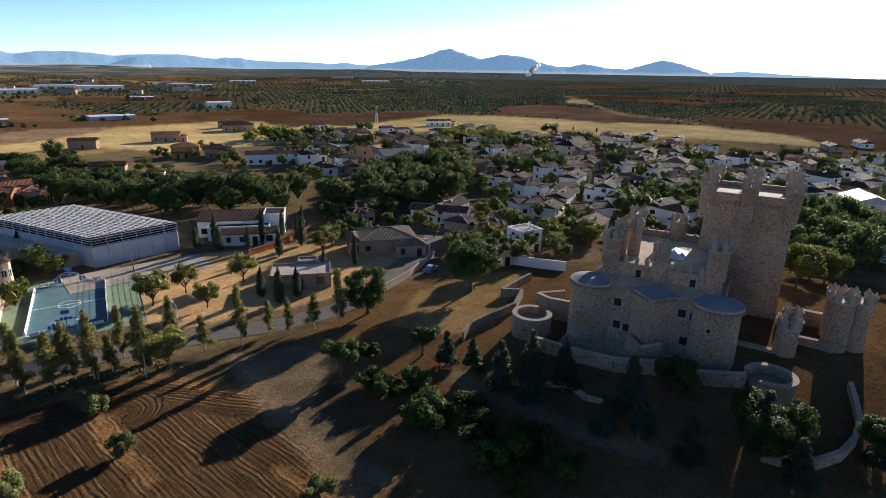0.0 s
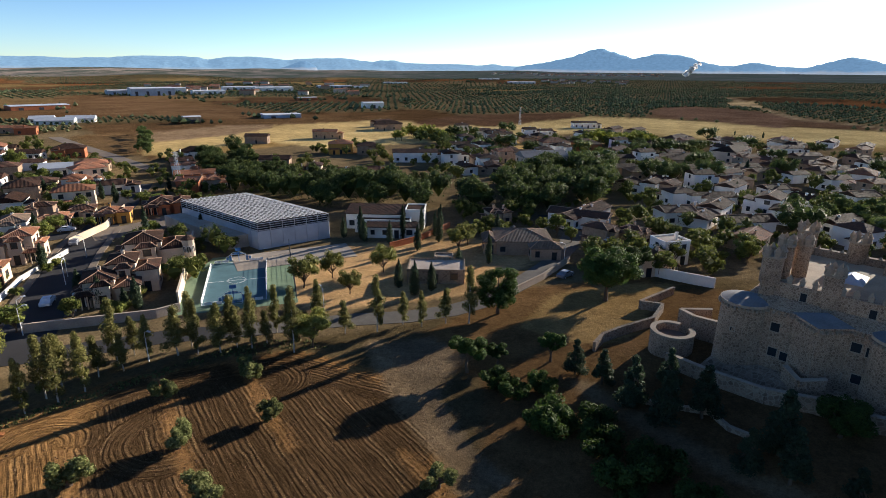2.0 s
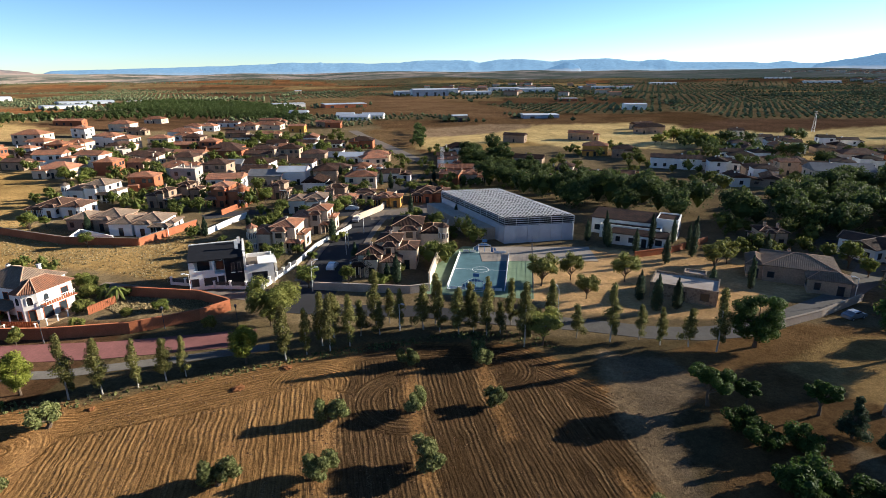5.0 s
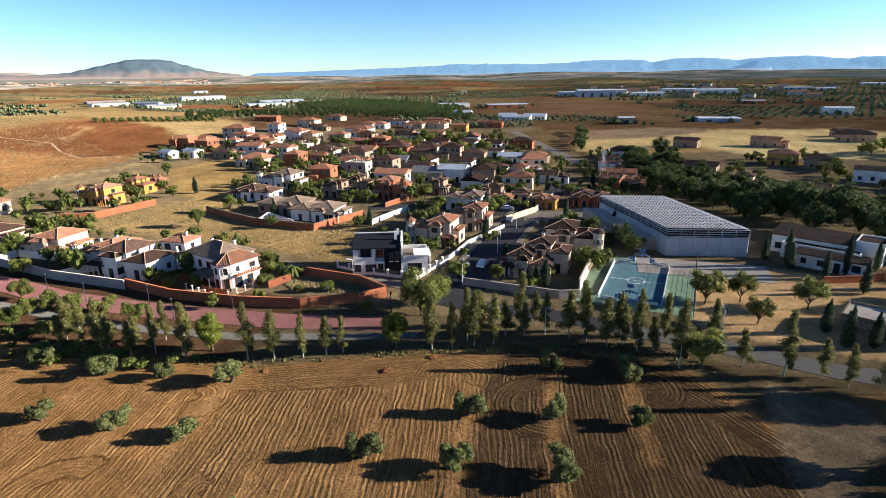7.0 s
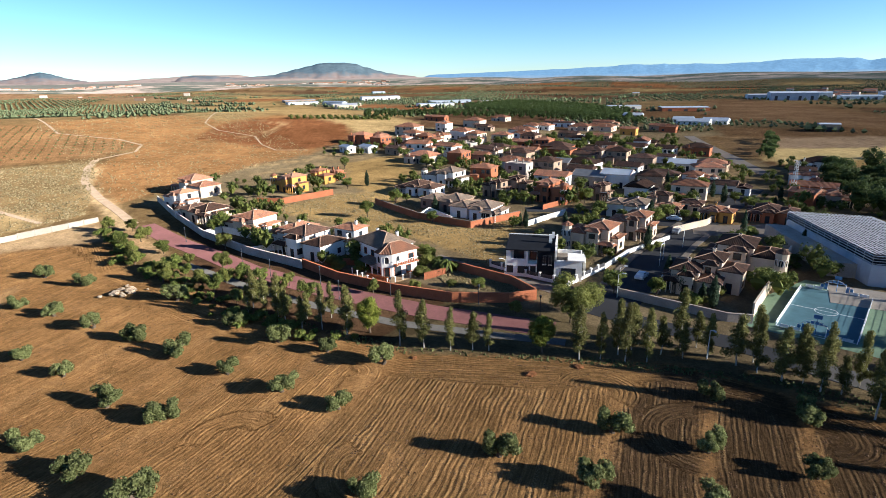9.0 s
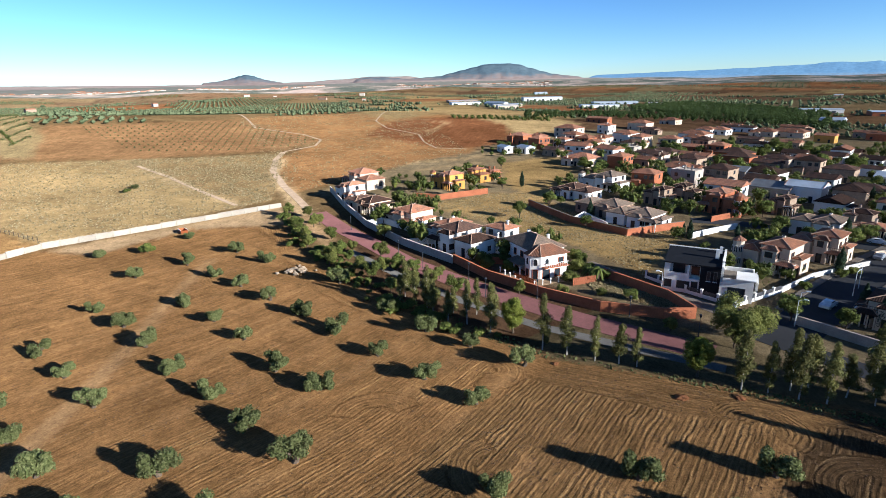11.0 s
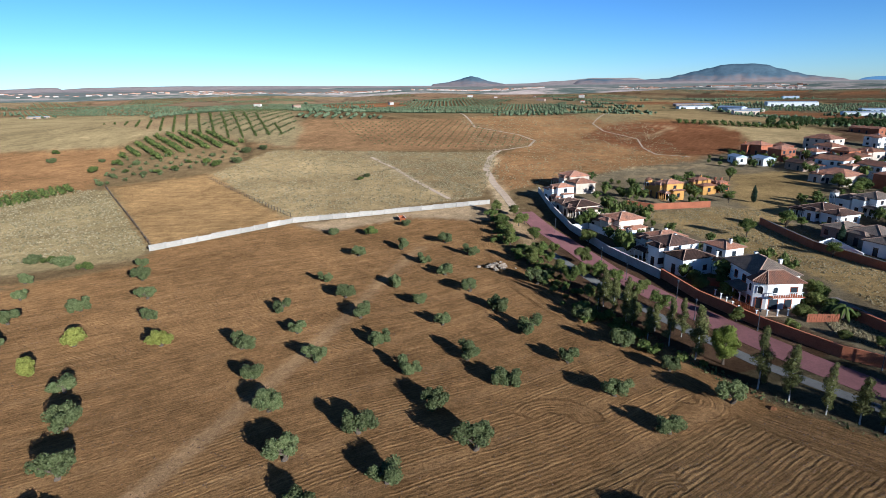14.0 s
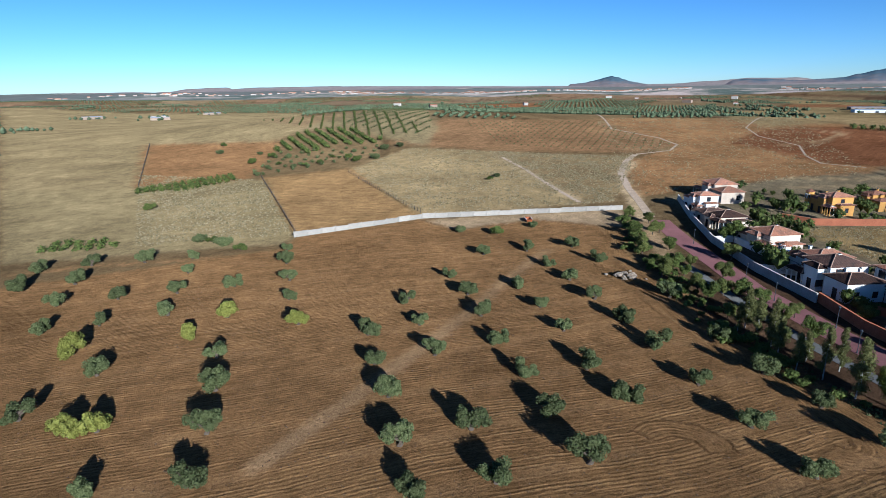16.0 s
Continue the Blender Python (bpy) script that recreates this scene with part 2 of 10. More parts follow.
M_BROWN = surface("brown_joinery", (0.10, 0.045, 0.025), 0.6, 1, 6, 0.15, 0.0)

# ---- ground ----
def swell(x, y, cx, cy, turn, a, b):
    t = math.radians(turn)
    u, v = (x - cx) * math.cos(t) + (y - cy) * math.sin(t), -(x - cx) * math.sin(t) + (y - cy) * math.cos(t)
    return np.exp(-(u / a) ** 2 - (v / b) ** 2)


def ground_z(x, y):
    x, y = np.asarray(x, float), np.asarray(y, float)
    k = np.clip((np.hypot(x, y) - 1300) / 3600, 0, 1)
    return (7 * swell(x, y, 50, 80, 0, 42, 36) + 20 * swell(x, y, -410, -290, 120, 330, 170) + 6 * swell(x, y, -355, -308, 0, 105, 105)
            + 9 * swell(x, y, -480, 30, 0, 180, 160) + 36 * k * k * (3 - 2 * k)
            + 9 * np.clip((np.hypot(x, y) - 1100) / 900, 0, 1) * (np.sin(x * 0.0043 + 1.3 * np.sin(y * 0.0031)) * np.sin(y * 0.0052 + 0.8)) * (x < -300))


def gz(x, y):
    return float(ground_z(x, y))


def inside(poly, x, y):
    hit = np.zeros(x.shape, bool)
    for (x0, y0), (x1, y1) in zip(poly, poly[1:] + poly[:1]):
        if y0 != y1:
            hit ^= ((y0 > y) != (y1 > y)) & (x < (x1 - x0) * (y - y0) / (y1 - y0) + x0)
    return hit


def near_line(pts, x, y):
    """Distance of each place from a line through pts."""
    best = np.full(x.shape, 1e9)
    for (x0, y0), (x1, y1) in zip(pts, pts[1:]):
        dx, dy = x1 - x0, y1 - y0
        k = np.clip(((x - x0) * dx + (y - y0) * dy) / (dx * dx + dy * dy), 0, 1)
        best = np.minimum(best, np.hypot(x - x0 - k * dx, y - y0 - k * dy))
    return best


# plots: corners, colour, plough strength, bearing of the furrows
SOIL, STUBBLE, REDSOIL, SAND, TOWN = (0.118, 0.068, 0.036), (0.255, 0.175, 0.083), (0.225, 0.125, 0.06), (0.44, 0.30, 0.175), (0.15, 0.118, 0.08)
PLOTS = []
PLOTS.append(([(-20, 88), (-95, 40), (-135, 0), (-215, -45), (-330, 20), (-420, 140), (-330, 330), (-150, 420), (60, 450), (230, 400), (330, 250), (120, 90), (60, 118), (10, 118)], TOWN, 0, 0))
PLOTS.append(([(-381.1, 349.8), (-189.6, 532.7), (-146.7, 426.5), (-199, 219.2)], (0.105, 0.066, 0.04), 0.2, 40))
PLOTS.append(([(-96.9, 391), (-48.4, 555.3), (64.4, 579.9), (172.4, 478.1), (175.4, 395.8), (195.2, 358.1), (85.3, 400.9), (5.1, 406.8)], (0.215, 0.16, 0.08), 0, 0))
PLOTS.append(([(56.1, 694.5), (137.2, 655.5), (240, 547.2), (168, 493.5), (66.1, 595.9)], (0.07, 0.045, 0.03), 0, 0))
PLOTS.append(([(272.2, 495.6), (342.5, 439.8), (263.9, 335.6), (208.5, 369.1)], (0.08, 0.052, 0.035), 0, 0))
PLOTS.append(([(-247.8, 271.5), (-224.2, 325), (-159.8, 425), (-133.2, 357.7), (-200.4, 228.8)], STUBBLE, 0, 0))
PLOTS.append(([(-310.2, 277), (-289.2, 304.5), (-211.6, 232.3), (-238.5, 228.6)], (0.15, 0.105, 0.06), 0.3, 30))
PLOTS.append(([(-232.5, 316.9), (-183.4, 475.2), (-73.5, 439.7), (-4.5, 571.7), (51.9, 569.3), (226.6, 492.9), (261.1, 426.9), (246.2, 353.6), (165.7, 401.4), (87.5, 411.7), (5.3, 426.6), (-61.2, 364.5), (-141.3, 286.5)], (0.47, 0.37, 0.2), 0, 0))
PLOTS.append(([(-144.6, 471.8), (-124.8, 552.2), (-17.4, 626.5), (-4.6, 579.3), (-74.3, 444.2)], (0.085, 0.052, 0.038), 0.1, 30))
PLOTS.append(([(53.3, 584.6), (85.2, 774.1), (160.5, 769.7), (206.6, 610.7), (231.7, 504.4)], (0.11, 0.07, 0.052), 0.1, 30))
PLOTS.append(([(280.2, 626.9), (344.0, 567.1), (397.0, 517.6), (277.6, 357.6), (266.2, 435.5), (231.7, 504.4)], (0.095, 0.06, 0.045), 0.1, 30))
PLOTS.append(([(-781.0, 688.2), (-769.0, 748.9), (-566.1, 690.1), (-290.8, 505.6), (-304.9, 445.4), (-377.9, 435.4), (-458.0, 442.2), (-567.6, 515.5)], (0.12, 0.075, 0.045), 0.1, 40))
PLOTS.append(([(-302.0, 329.5), (-245.3, 407.6), (-175.6, 470.2), (-161.0, 411.9), (-208.9, 361.6), (-232.4, 315.9), (-248.8, 278.9)], (0.16, 0.105, 0.07), 0.15, 60))
PLOTS.append(([(-253.4, 277.4), (-226.9, 326.5), (-200.6, 287.7), (-199.9, 256.0), (-212.0, 232.5)], (0.47, 0.36, 0.19), 0, 0))
PLOTS.append(([(-239.0, 396.9), (-180.3, 468.5), (-153.4, 398.1), (-185.0, 350.0), (-210.4, 341.3)], (0.4, 0.3, 0.16), 0, 0))
PLOTS.append(([(-318.3, 286.9), (-307.7, 317.6), (-251.7, 270.9), (-220.9, 232.8), (-238.4, 234.6)], (0.15, 0.095, 0.052), 0.2, 20))
PLOTS.append(([(-190.6, -3), (-205.7, 23.3), (-205.7, 37.1), (-145.9, 53.7), (-152.8, 72.1), (-139.7, 63.4), (-113.9, 46.6), (-136.7, 38.3), (-148.3, 30.1), (-170.7, 11.9)], STUBBLE, 0, 0))
PLOTS.append(([(-271.1, 34.5), (-288.6, 63.6), (-246.5, 64.6), (-194.7, 40.2), (-219.3, 29.5)], STUBBLE, 0, 0))
PLOTS.append(([(-115.4, 32.2), (-113.8, 37.8), (-97.3, 49.5), (-95.7, 43.1), (-105.2, 33)], (0.19, 0.145, 0.08), 0, 0))
PLOTS.append(([(-696.8, -1268.6), (-754.4, -813.1), (-269.6, -292.9), (-229.8, -295.8), (-204.6, -369.8), (-196.9, -367.1)], (0.22, 0.165, 0.092), 0, 0))
PLOTS.append(([(-204.4, -373.4), (-242.7, -282.8), (-165.5, -218.6), (-119.4, -234.1)], REDSOIL, 0.3, 60))
PLOTS.append(([(-170.8, -215.8), (-208.7, -193.3), (-149.4, -108), (-112.4, -128.9)], (0.285, 0.175, 0.082), 0.3, 20))
PLOTS.append(([(-208.7, -193.3), (-266.2, -200.6), (-282.7, -152.4), (-194.4, -65), (-148.9, -107.2)], (0.26, 0.19, 0.105), 0, 0))
PLOTS.append(([(-282.7, -152.4), (-302, -78.4), (-201.8, -58.5), (-194.4, -65)], (0.205, 0.145, 0.08), 0, 0))
PLOTS.append(([(-308.9, -383.5), (-322.7, -342.5), (-352.5, -331.2), (-366.7, -309.2), (-356.1, -276.2), (-305.4, -215.8), (-280.2, -238.3), (-275.6, -294.2)], (0.21, 0.145, 0.085), 0, 0))
PLOTS.append(([(-352.8, -236), (-425.5, -147.6), (-345.4, -65.3), (-313.2, -79.7), (-282.7, -152.4), (-268.6, -220.5)], (0.19, 0.112, 0.06), 0.2, 100))
PLOTS.append(([(-436.4, -146.6), (-510, -18.1), (-477.3, 74.5), (-382.6, 55.3), (-300.9, 21.7), (-278.3, -7.7), (-213.9, -52.8), (-288.1, -79.3), (-336.4, -63.6)], REDSOIL, 0.15, 80))
PLOTS.append(([(-359.5, -316.1), (-1050.8, -791.2), (-322.5, -217.8), (-275.6, -194.6), (-291, -284.9), (-273.5, -301.6)], (0.20, 0.155, 0.09), 0.15, 100))
PLOTS.append(([(-146.4, -278.4), (-167.5, -211.9), (-108.6, -125.3), (-93, -145.9), (-77.1, -154.9)], (0.225, 0.172, 0.096), 0, 0))
PLOTS.append(([(-618.6, -1811.9), (-674.5, -1229.5), (-204.6, -371), (-119.4, -234.1), (-90.9, -286.1)], (0.22, 0.165, 0.092), 0, 0))
PLOTS.append(([(-204.4, -373.4), (-242.7, -282.8), (-165.5, -218.6), (-119.4, -234.1)], REDSOIL, 0.2, 60))
PLOTS.append(([(-93.5, -293.8), (-126.7, -245.2), (-169.6, -211.6), (-108.6, -125.3), (-101.4, -122), (-50.4, -169.8)], (0.225, 0.172, 0.096), 0, 0))
# the field darkens eastwards in colour, for the side seen against the sun
PLOTS.append(([(-8, 40), (-20, 66), (-42, 70), (-62, 55), (-78, 18), (-108, -12), (-140, -36), (-185, -52), (-146, -104), (-109, -124), (-98, -118), (-40, -150), (60, -160), (60, 20)], (0.215, 0.122, 0.056), 0.25, 50))
PLOTS.append(([(-8, 30), (-18, 62), (-42, 69), (-62, 54), (-76, 20), (-62, 2), (-40, -12), (-10, 0)], (0.172, 0.102, 0.049), 0.42, 50))
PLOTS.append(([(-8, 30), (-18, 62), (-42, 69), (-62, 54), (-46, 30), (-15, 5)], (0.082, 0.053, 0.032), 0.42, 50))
PLOTS.append(([(-429.2, -18.3), (-453.8, 10.4), (-441.7, 44.9), (-404.4, 55.2), (-365.4, 53.6), (-332.6, 44.0), (-316.6, 23.1), (-317.9, 4.1), (-330.4, -9.0), (-339.7, -14.7), (-358.8, -38.5), (-401.0, -34.7)], (0.15, 0.066, 0.033), 0.2, 75))
PLOTS.append(([(-444.3, 40.8), (-470.1, 107.5), (-437.1, 117.2), (-368.6, 74.0), (-370.2, 54.7), (-413.4, 55.1)], (0.30, 0.22, 0.12), 0.1, 75))
PLOTS.append(([(-482.2, -60.8), (-899.7, -32.7), (-963.4, 69.2), (-724.4, 130.0), (-503.1, 129.6), (-470.1, 107.5), (-448.7, 41.2), (-479.0, 10.9), (-428.3, -28.4)], (0.24, 0.17, 0.09), 0, 0))
PLOTS.append(([(-144.6, -104.2), (-191.8, -52.4), (-166.3, -44.3), (-164, -72.4), (-139.5, -87.8)], (0.28, 0.2, 0.13), 0, 0))
# castle slope plots; the sunlit upper part and meadow are given lighter colours
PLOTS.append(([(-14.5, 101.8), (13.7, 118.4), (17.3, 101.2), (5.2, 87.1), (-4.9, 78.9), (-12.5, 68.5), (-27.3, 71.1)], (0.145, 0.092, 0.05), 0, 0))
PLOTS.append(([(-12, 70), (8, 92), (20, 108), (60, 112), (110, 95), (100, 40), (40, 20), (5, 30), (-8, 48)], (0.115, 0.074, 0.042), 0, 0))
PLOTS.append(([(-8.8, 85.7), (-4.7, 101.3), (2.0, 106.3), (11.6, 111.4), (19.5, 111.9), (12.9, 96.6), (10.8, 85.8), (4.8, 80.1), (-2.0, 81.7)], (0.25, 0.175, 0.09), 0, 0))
PLOTS.append(([(-30.2, 74.6), (-22.2, 79.4), (-15.3, 73.9), (-17.0, 63.5), (-10.4, 53.6), (-4.5, 48.3), (-9.3, 46.5), (-16.5, 55.7), (-22.8, 62.8)], (0.155, 0.122, 0.093), 0, 0))
PLOTS.append(([(-60.7, 102.1), (-57.1, 124.1), (-27.8, 137), (-6.2, 135.5), (-14.9, 109.4), (-19.8, 98.7), (-45.9, 83.4), (-54.6, 89.6)], SAND, 0, 0))
PLOTS.append(([(-736.9, 658.1), (-627.1, 706.6), (-465.6, 584.5), (-341.6, 526.0), (-277.3, 451.9), (-348.8, 428.3), (-504.3, 447.1)], (0.13, 0.082, 0.052), 0.12, 40))
PLOTS.append(([(-300.0, 276.6), (-310.8, 312.7), (-279.2, 299.6), (-245.0, 272.2), (-226.3, 246.7), (-229.1, 234.9), (-265.6, 252.5)], (0.15, 0.1, 0.06), 0.25, 20))
PLOTS.append(([(-287.7, 309.1), (-274.3, 382.2), (-241.1, 400.1), (-224.0, 363.6), (-237.6, 296.3), (-250.8, 278.9)], (0.24, 0.175, 0.13), 0.3, 60))
PLOTS.append(([(-248.0, 276.9), (-228.7, 332.6), (-231.3, 383.6), (-182.4, 466.9), (-158.8, 405.9), (-179.3, 338.2), (-199.2, 285.8), (-198.5, 233.7), (-218.6, 238.1)], (0.47, 0.36, 0.19), 0, 0))
PLOTS.append(([(-146.5, 457.2), (-83.0, 572.7), (-54.8, 562.0), (-97.8, 455.5), (-117.7, 418.4)], (0.09, 0.055, 0.04), 0.1, 30))
PLOTS.append(([(55.5, 667.0), (104.7, 804.2), (159.9, 759.9), (197.4, 669.0), (149.2, 499.9), (121.3, 533.2), (83.6, 589.0)], (0.14, 0.09, 0.072), 0.1, 30))
PLOTS.append(([(-56.3, 340.4), (-31.8, 371.9), (-30.5, 319.3), (-35.7, 293.5), (-29.8, 269.2), (-37.5, 262.5)], (0.4, 0.3, 0.15), 0, 0))
PLOTS.append(([(187.2, 914.7), (241.4, 1002.4), (207.5, 796.1), (173.8, 809.9)], (0.42, 0.32, 0.2), 0, 0))
LANES = []
LANES.append(([(-175.7, -40.8), (-203.8, -51.3), (-229.6, -61.7), (-252.5, -70.7), (-288.8, -76.4)], 2.4, (0.36, 0.265, 0.17)))
LANES.append(([(-143.6, -27.3), (-162.1, -35.3), (-175.7, -40.8)], 2.4, (0.30, 0.205, 0.125)))
LANES.append(([(-193.7, -67), (-224.1, -96), (-264.9, -136.1), (-279.1, -150.5)], 1.5, (0.33, 0.25, 0.16)))
LANES.append(([(-33.9, -49.1), (-48.3, -49.5), (-64.4, -50.3), (-81.4, -51.2), (-109.3, -54.2), (-132.9, -55.5)], 1.4, (0.27, 0.17, 0.095)))
LANES.append(([(-30.3, 74.8), (-26, 68), (-20.1, 60.1), (-11.7, 50.8), (-7.9, 45.3)], 1.6, (0.20, 0.15, 0.105)))
LANES.append(([(2.0, 68.5), (4.1, 65.8), (8.3, 62.1), (11.9, 58.7), (17.3, 54.5), (24, 51)], 1.3, (0.16, 0.125, 0.09)))
LANES.append(([(-3.5, 134), (-3, 146), (-8, 157), (-15, 168)], 2.6, (0.13, 0.12, 0.11)))
LANES.append(([(4, 147), (9, 152), (14.8, 166.4), (20.6, 206.3), (23.3, 258.4)], 2.2, (0.15, 0.135, 0.12)))
LANES.append(([(-254.9, -7), (-271.4, 21.1), (-283.9, 44.9)], 1.6, (0.22, 0.16, 0.1)))
LANES.append(([(232.1, 1120.6), (203.7, 822.5), (192.4, 623.8), (224.9, 550.3), (237.7, 439.2)], 3, (0.34, 0.27, 0.19)))

LANES.append(([(-272.9, -12.0), (-283.2, 15.0), (-301.3, 40.1), (-320.0, 58.3)], 1.3, (0.33, 0.235, 0.14)))

LANES.append(([(-359.7, -15.5), (-378.5, 1.1), (-417.1, 13.7), (-434.1, -5.1)], 1.2, (0.33, 0.235, 0.14)))

LANES.append(([(-1188.3, 837.2), (-960.7, 599.8)], 1.2, (0.33, 0.235, 0.14)))


OLIVES = [(-20.4, -60.5), (-22.8, -83.8), (-34.8, -87.6), (-44.7, -107.3), (-37.2, -112.9), (-44.5, -142.6), (-44.9, -125.5), (-53.7, -136.4), (-53.2, -153.9), (-62.4, -147.9), (-53.8, -118.2), (-71.2, -138.7), (-79.3, -130.9), (-71.9, -121.4), (-62.4, -110.7), (-54.1, -100.8), (-71.6, -103.7), (-97.6, -115.6), (-89.6, -107), (-80.8, -96.3), (-72.5, -86.8), (-48.5, -77), (-41.9, -68), (-34.5, -59.8), (-27.4, -52.6), (-83.9, -65), (-76.4, -56.1), (-68, -47.2), (-68.2, -61.5), (-60.5, -53.4), (-53.9, -45.6), (-45.7, -37.4), (-39.6, -30.6), (-101.7, -65.7), (-94.4, -56.8), (-86.2, -48.5), (-77.3, -40.2), (-69.4, -31.6), (-61.9, -24.3), (-55, -16.8)]
OLIVES_EAST = [(-53.5, -31.5), (-46.4, -24.1), (-121.3, -68.1), (-130, -59.7), (-103.8, -49.4), (-96, -40.8), (-87.8, -32.8), (-76.7, -24.5), (-70.9, -16.6), (-120.9, -49.9), (-114.2, -41.6), (-105.6, -33.3), (-97.7, -24.7), (-89.6, -17.3), (-80.5, -9.1), (-72.8, -1.5), (-66, 5.4), (-130.6, -40.6), (-139.4, -51), (-114.7, -20.7), (-98.5, -9), (-89.1, -1.5), (-82.8, 5.6), (-76, 13.3), (-50.2, 21.9), (-48.7, 6), (-42.4, 29.4), (-43.1, 45.1), (-49.9, 36.8), (-51.9, 53.5), (-35.8, 52.8), (-34.7, 37.8), (-44.4, 61), (-12.3, 46.4)]
FIELD_EDGE = [(-20, 66), (-42, 70), (-62, 55), (-78, 18), (-108, -12), (-140, -36), (-185, -52)]
# turns of the tractor at the headland: centre, radii, bearings
TURNINGS = [(-58.5, 40.5, 1.5, 6.5, 20, 230), (-45.5, 46.5, 4.0, 7.5, 150, 330), (-41.0, 60.5, 1.5, 6.0, -40, 170), (-75.0, 8.0, 1.0, 5.5, -30, 150), (-63.0, -8.0, 3.0, 6.5, 120, 260), (-92.0, -9.0, 1.5, 5.0, 0, 180), (-52.0, 8.0, 4.0, 7.0, 200, 330)]


def plough_lines(x, y):
    """Across and along the furrows of the ploughed field, metres, and how clearly they show."""
    u = 0.643 * x + 0.766 * y + 1.5 * np.sin(x * 0.055 + 0.7) * np.sin(y * 0.04) + 0.5 * np.sin((y - x) * 0.09)
    v = -0.766 * x + 0.643 * y
    d = near_line(FIELD_EDGE, x, y)
    limit = 6.5 + 1.5 * np.sin(v * 0.21) + 0.8 * np.sin(v * 0.57)
    clear = np.clip(np.abs(d - limit) / 1.6, 0, 1)
    u, v = np.where(d < limit, d, u), np.where(d < limit, 0.6 * x + 0.8 * y, v)
    for cx, cy, r0, r1, a0, a1 in TURNINGS:
        r, a = np.hypot(x - cx, y - cy), (np.degrees(np.arctan2(y - cy, x - cx)) - a0) % 360
        arc = (r > r0) & (r < r1) & (a < a1 - a0)
        u, v = np.where(arc, r, u), np.where(arc, np.radians(a) * r, v)
        near_end = np.minimum(a, np.abs(a1 - a0 - a)) * np.radians(1) * r
        ring = np.minimum(np.abs(r - r0), np.abs(r - r1))
        clear = np.where(arc, np.clip(np.minimum(near_end / 2.0, ring / 0.7 + 0.25), 0.1, 1), clear)
    return u, v, clear


def land_cells(x, y):
    """Irregular plots of the plain: two random numbers for each and the nearness of its border."""
    u, v = (x * 0.8 + y * 0.6) / 250, (-x * 0.6 + y * 0.8) / 150
    iu, iv = np.floor(u), np.floor(v)
    best, second, h1, h2 = np.full(x.shape, 1e9), np.full(x.shape, 1e9), np.zeros(x.shape), np.zeros(x.shape)
    for du in (-1, 0, 1):
        for dv in (-1, 0, 1):
            cu, cv = iu + du, iv + dv
            a = np.abs(np.sin(cu * 127.1 + cv * 311.7) * 43758.5453) % 1
            b = np.abs(np.sin(cu * 269.5 + cv * 183.3) * 43758.5453) % 1
            d = np.maximum(np.abs(u - cu - 0.15 - 0.7 * a), np.abs(v - cv - 0.15 - 0.7 * b) * 0.8)
            near = d < best
            second = np.where(near, best, np.minimum(second, d))
            h1, h2 = np.where(near, (a * 7.3 + b * 3.1) % 1, h1), np.where(near, (a * 5.7 + b * 11.9) % 1, h2)
            best = np.where(near, d, best)
    return h1, h2, second - best


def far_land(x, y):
    """Colour of the open land and whether olives stand on it, by bearing from the camera."""
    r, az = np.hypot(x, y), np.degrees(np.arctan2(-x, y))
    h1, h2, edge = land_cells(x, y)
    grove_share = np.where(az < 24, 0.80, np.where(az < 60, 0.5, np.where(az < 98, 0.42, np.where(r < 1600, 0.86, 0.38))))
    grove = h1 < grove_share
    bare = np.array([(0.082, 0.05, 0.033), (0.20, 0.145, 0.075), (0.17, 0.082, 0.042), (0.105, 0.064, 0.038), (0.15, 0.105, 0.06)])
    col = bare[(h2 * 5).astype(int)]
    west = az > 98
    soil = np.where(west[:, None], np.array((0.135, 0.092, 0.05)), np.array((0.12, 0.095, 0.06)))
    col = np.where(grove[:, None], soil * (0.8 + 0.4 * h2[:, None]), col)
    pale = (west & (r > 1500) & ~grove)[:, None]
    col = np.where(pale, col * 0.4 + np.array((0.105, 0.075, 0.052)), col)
    # bare eastern plots darkened in colour, as they are seen against the sun
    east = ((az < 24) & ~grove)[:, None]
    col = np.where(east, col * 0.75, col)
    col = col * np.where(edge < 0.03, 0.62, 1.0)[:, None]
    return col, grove


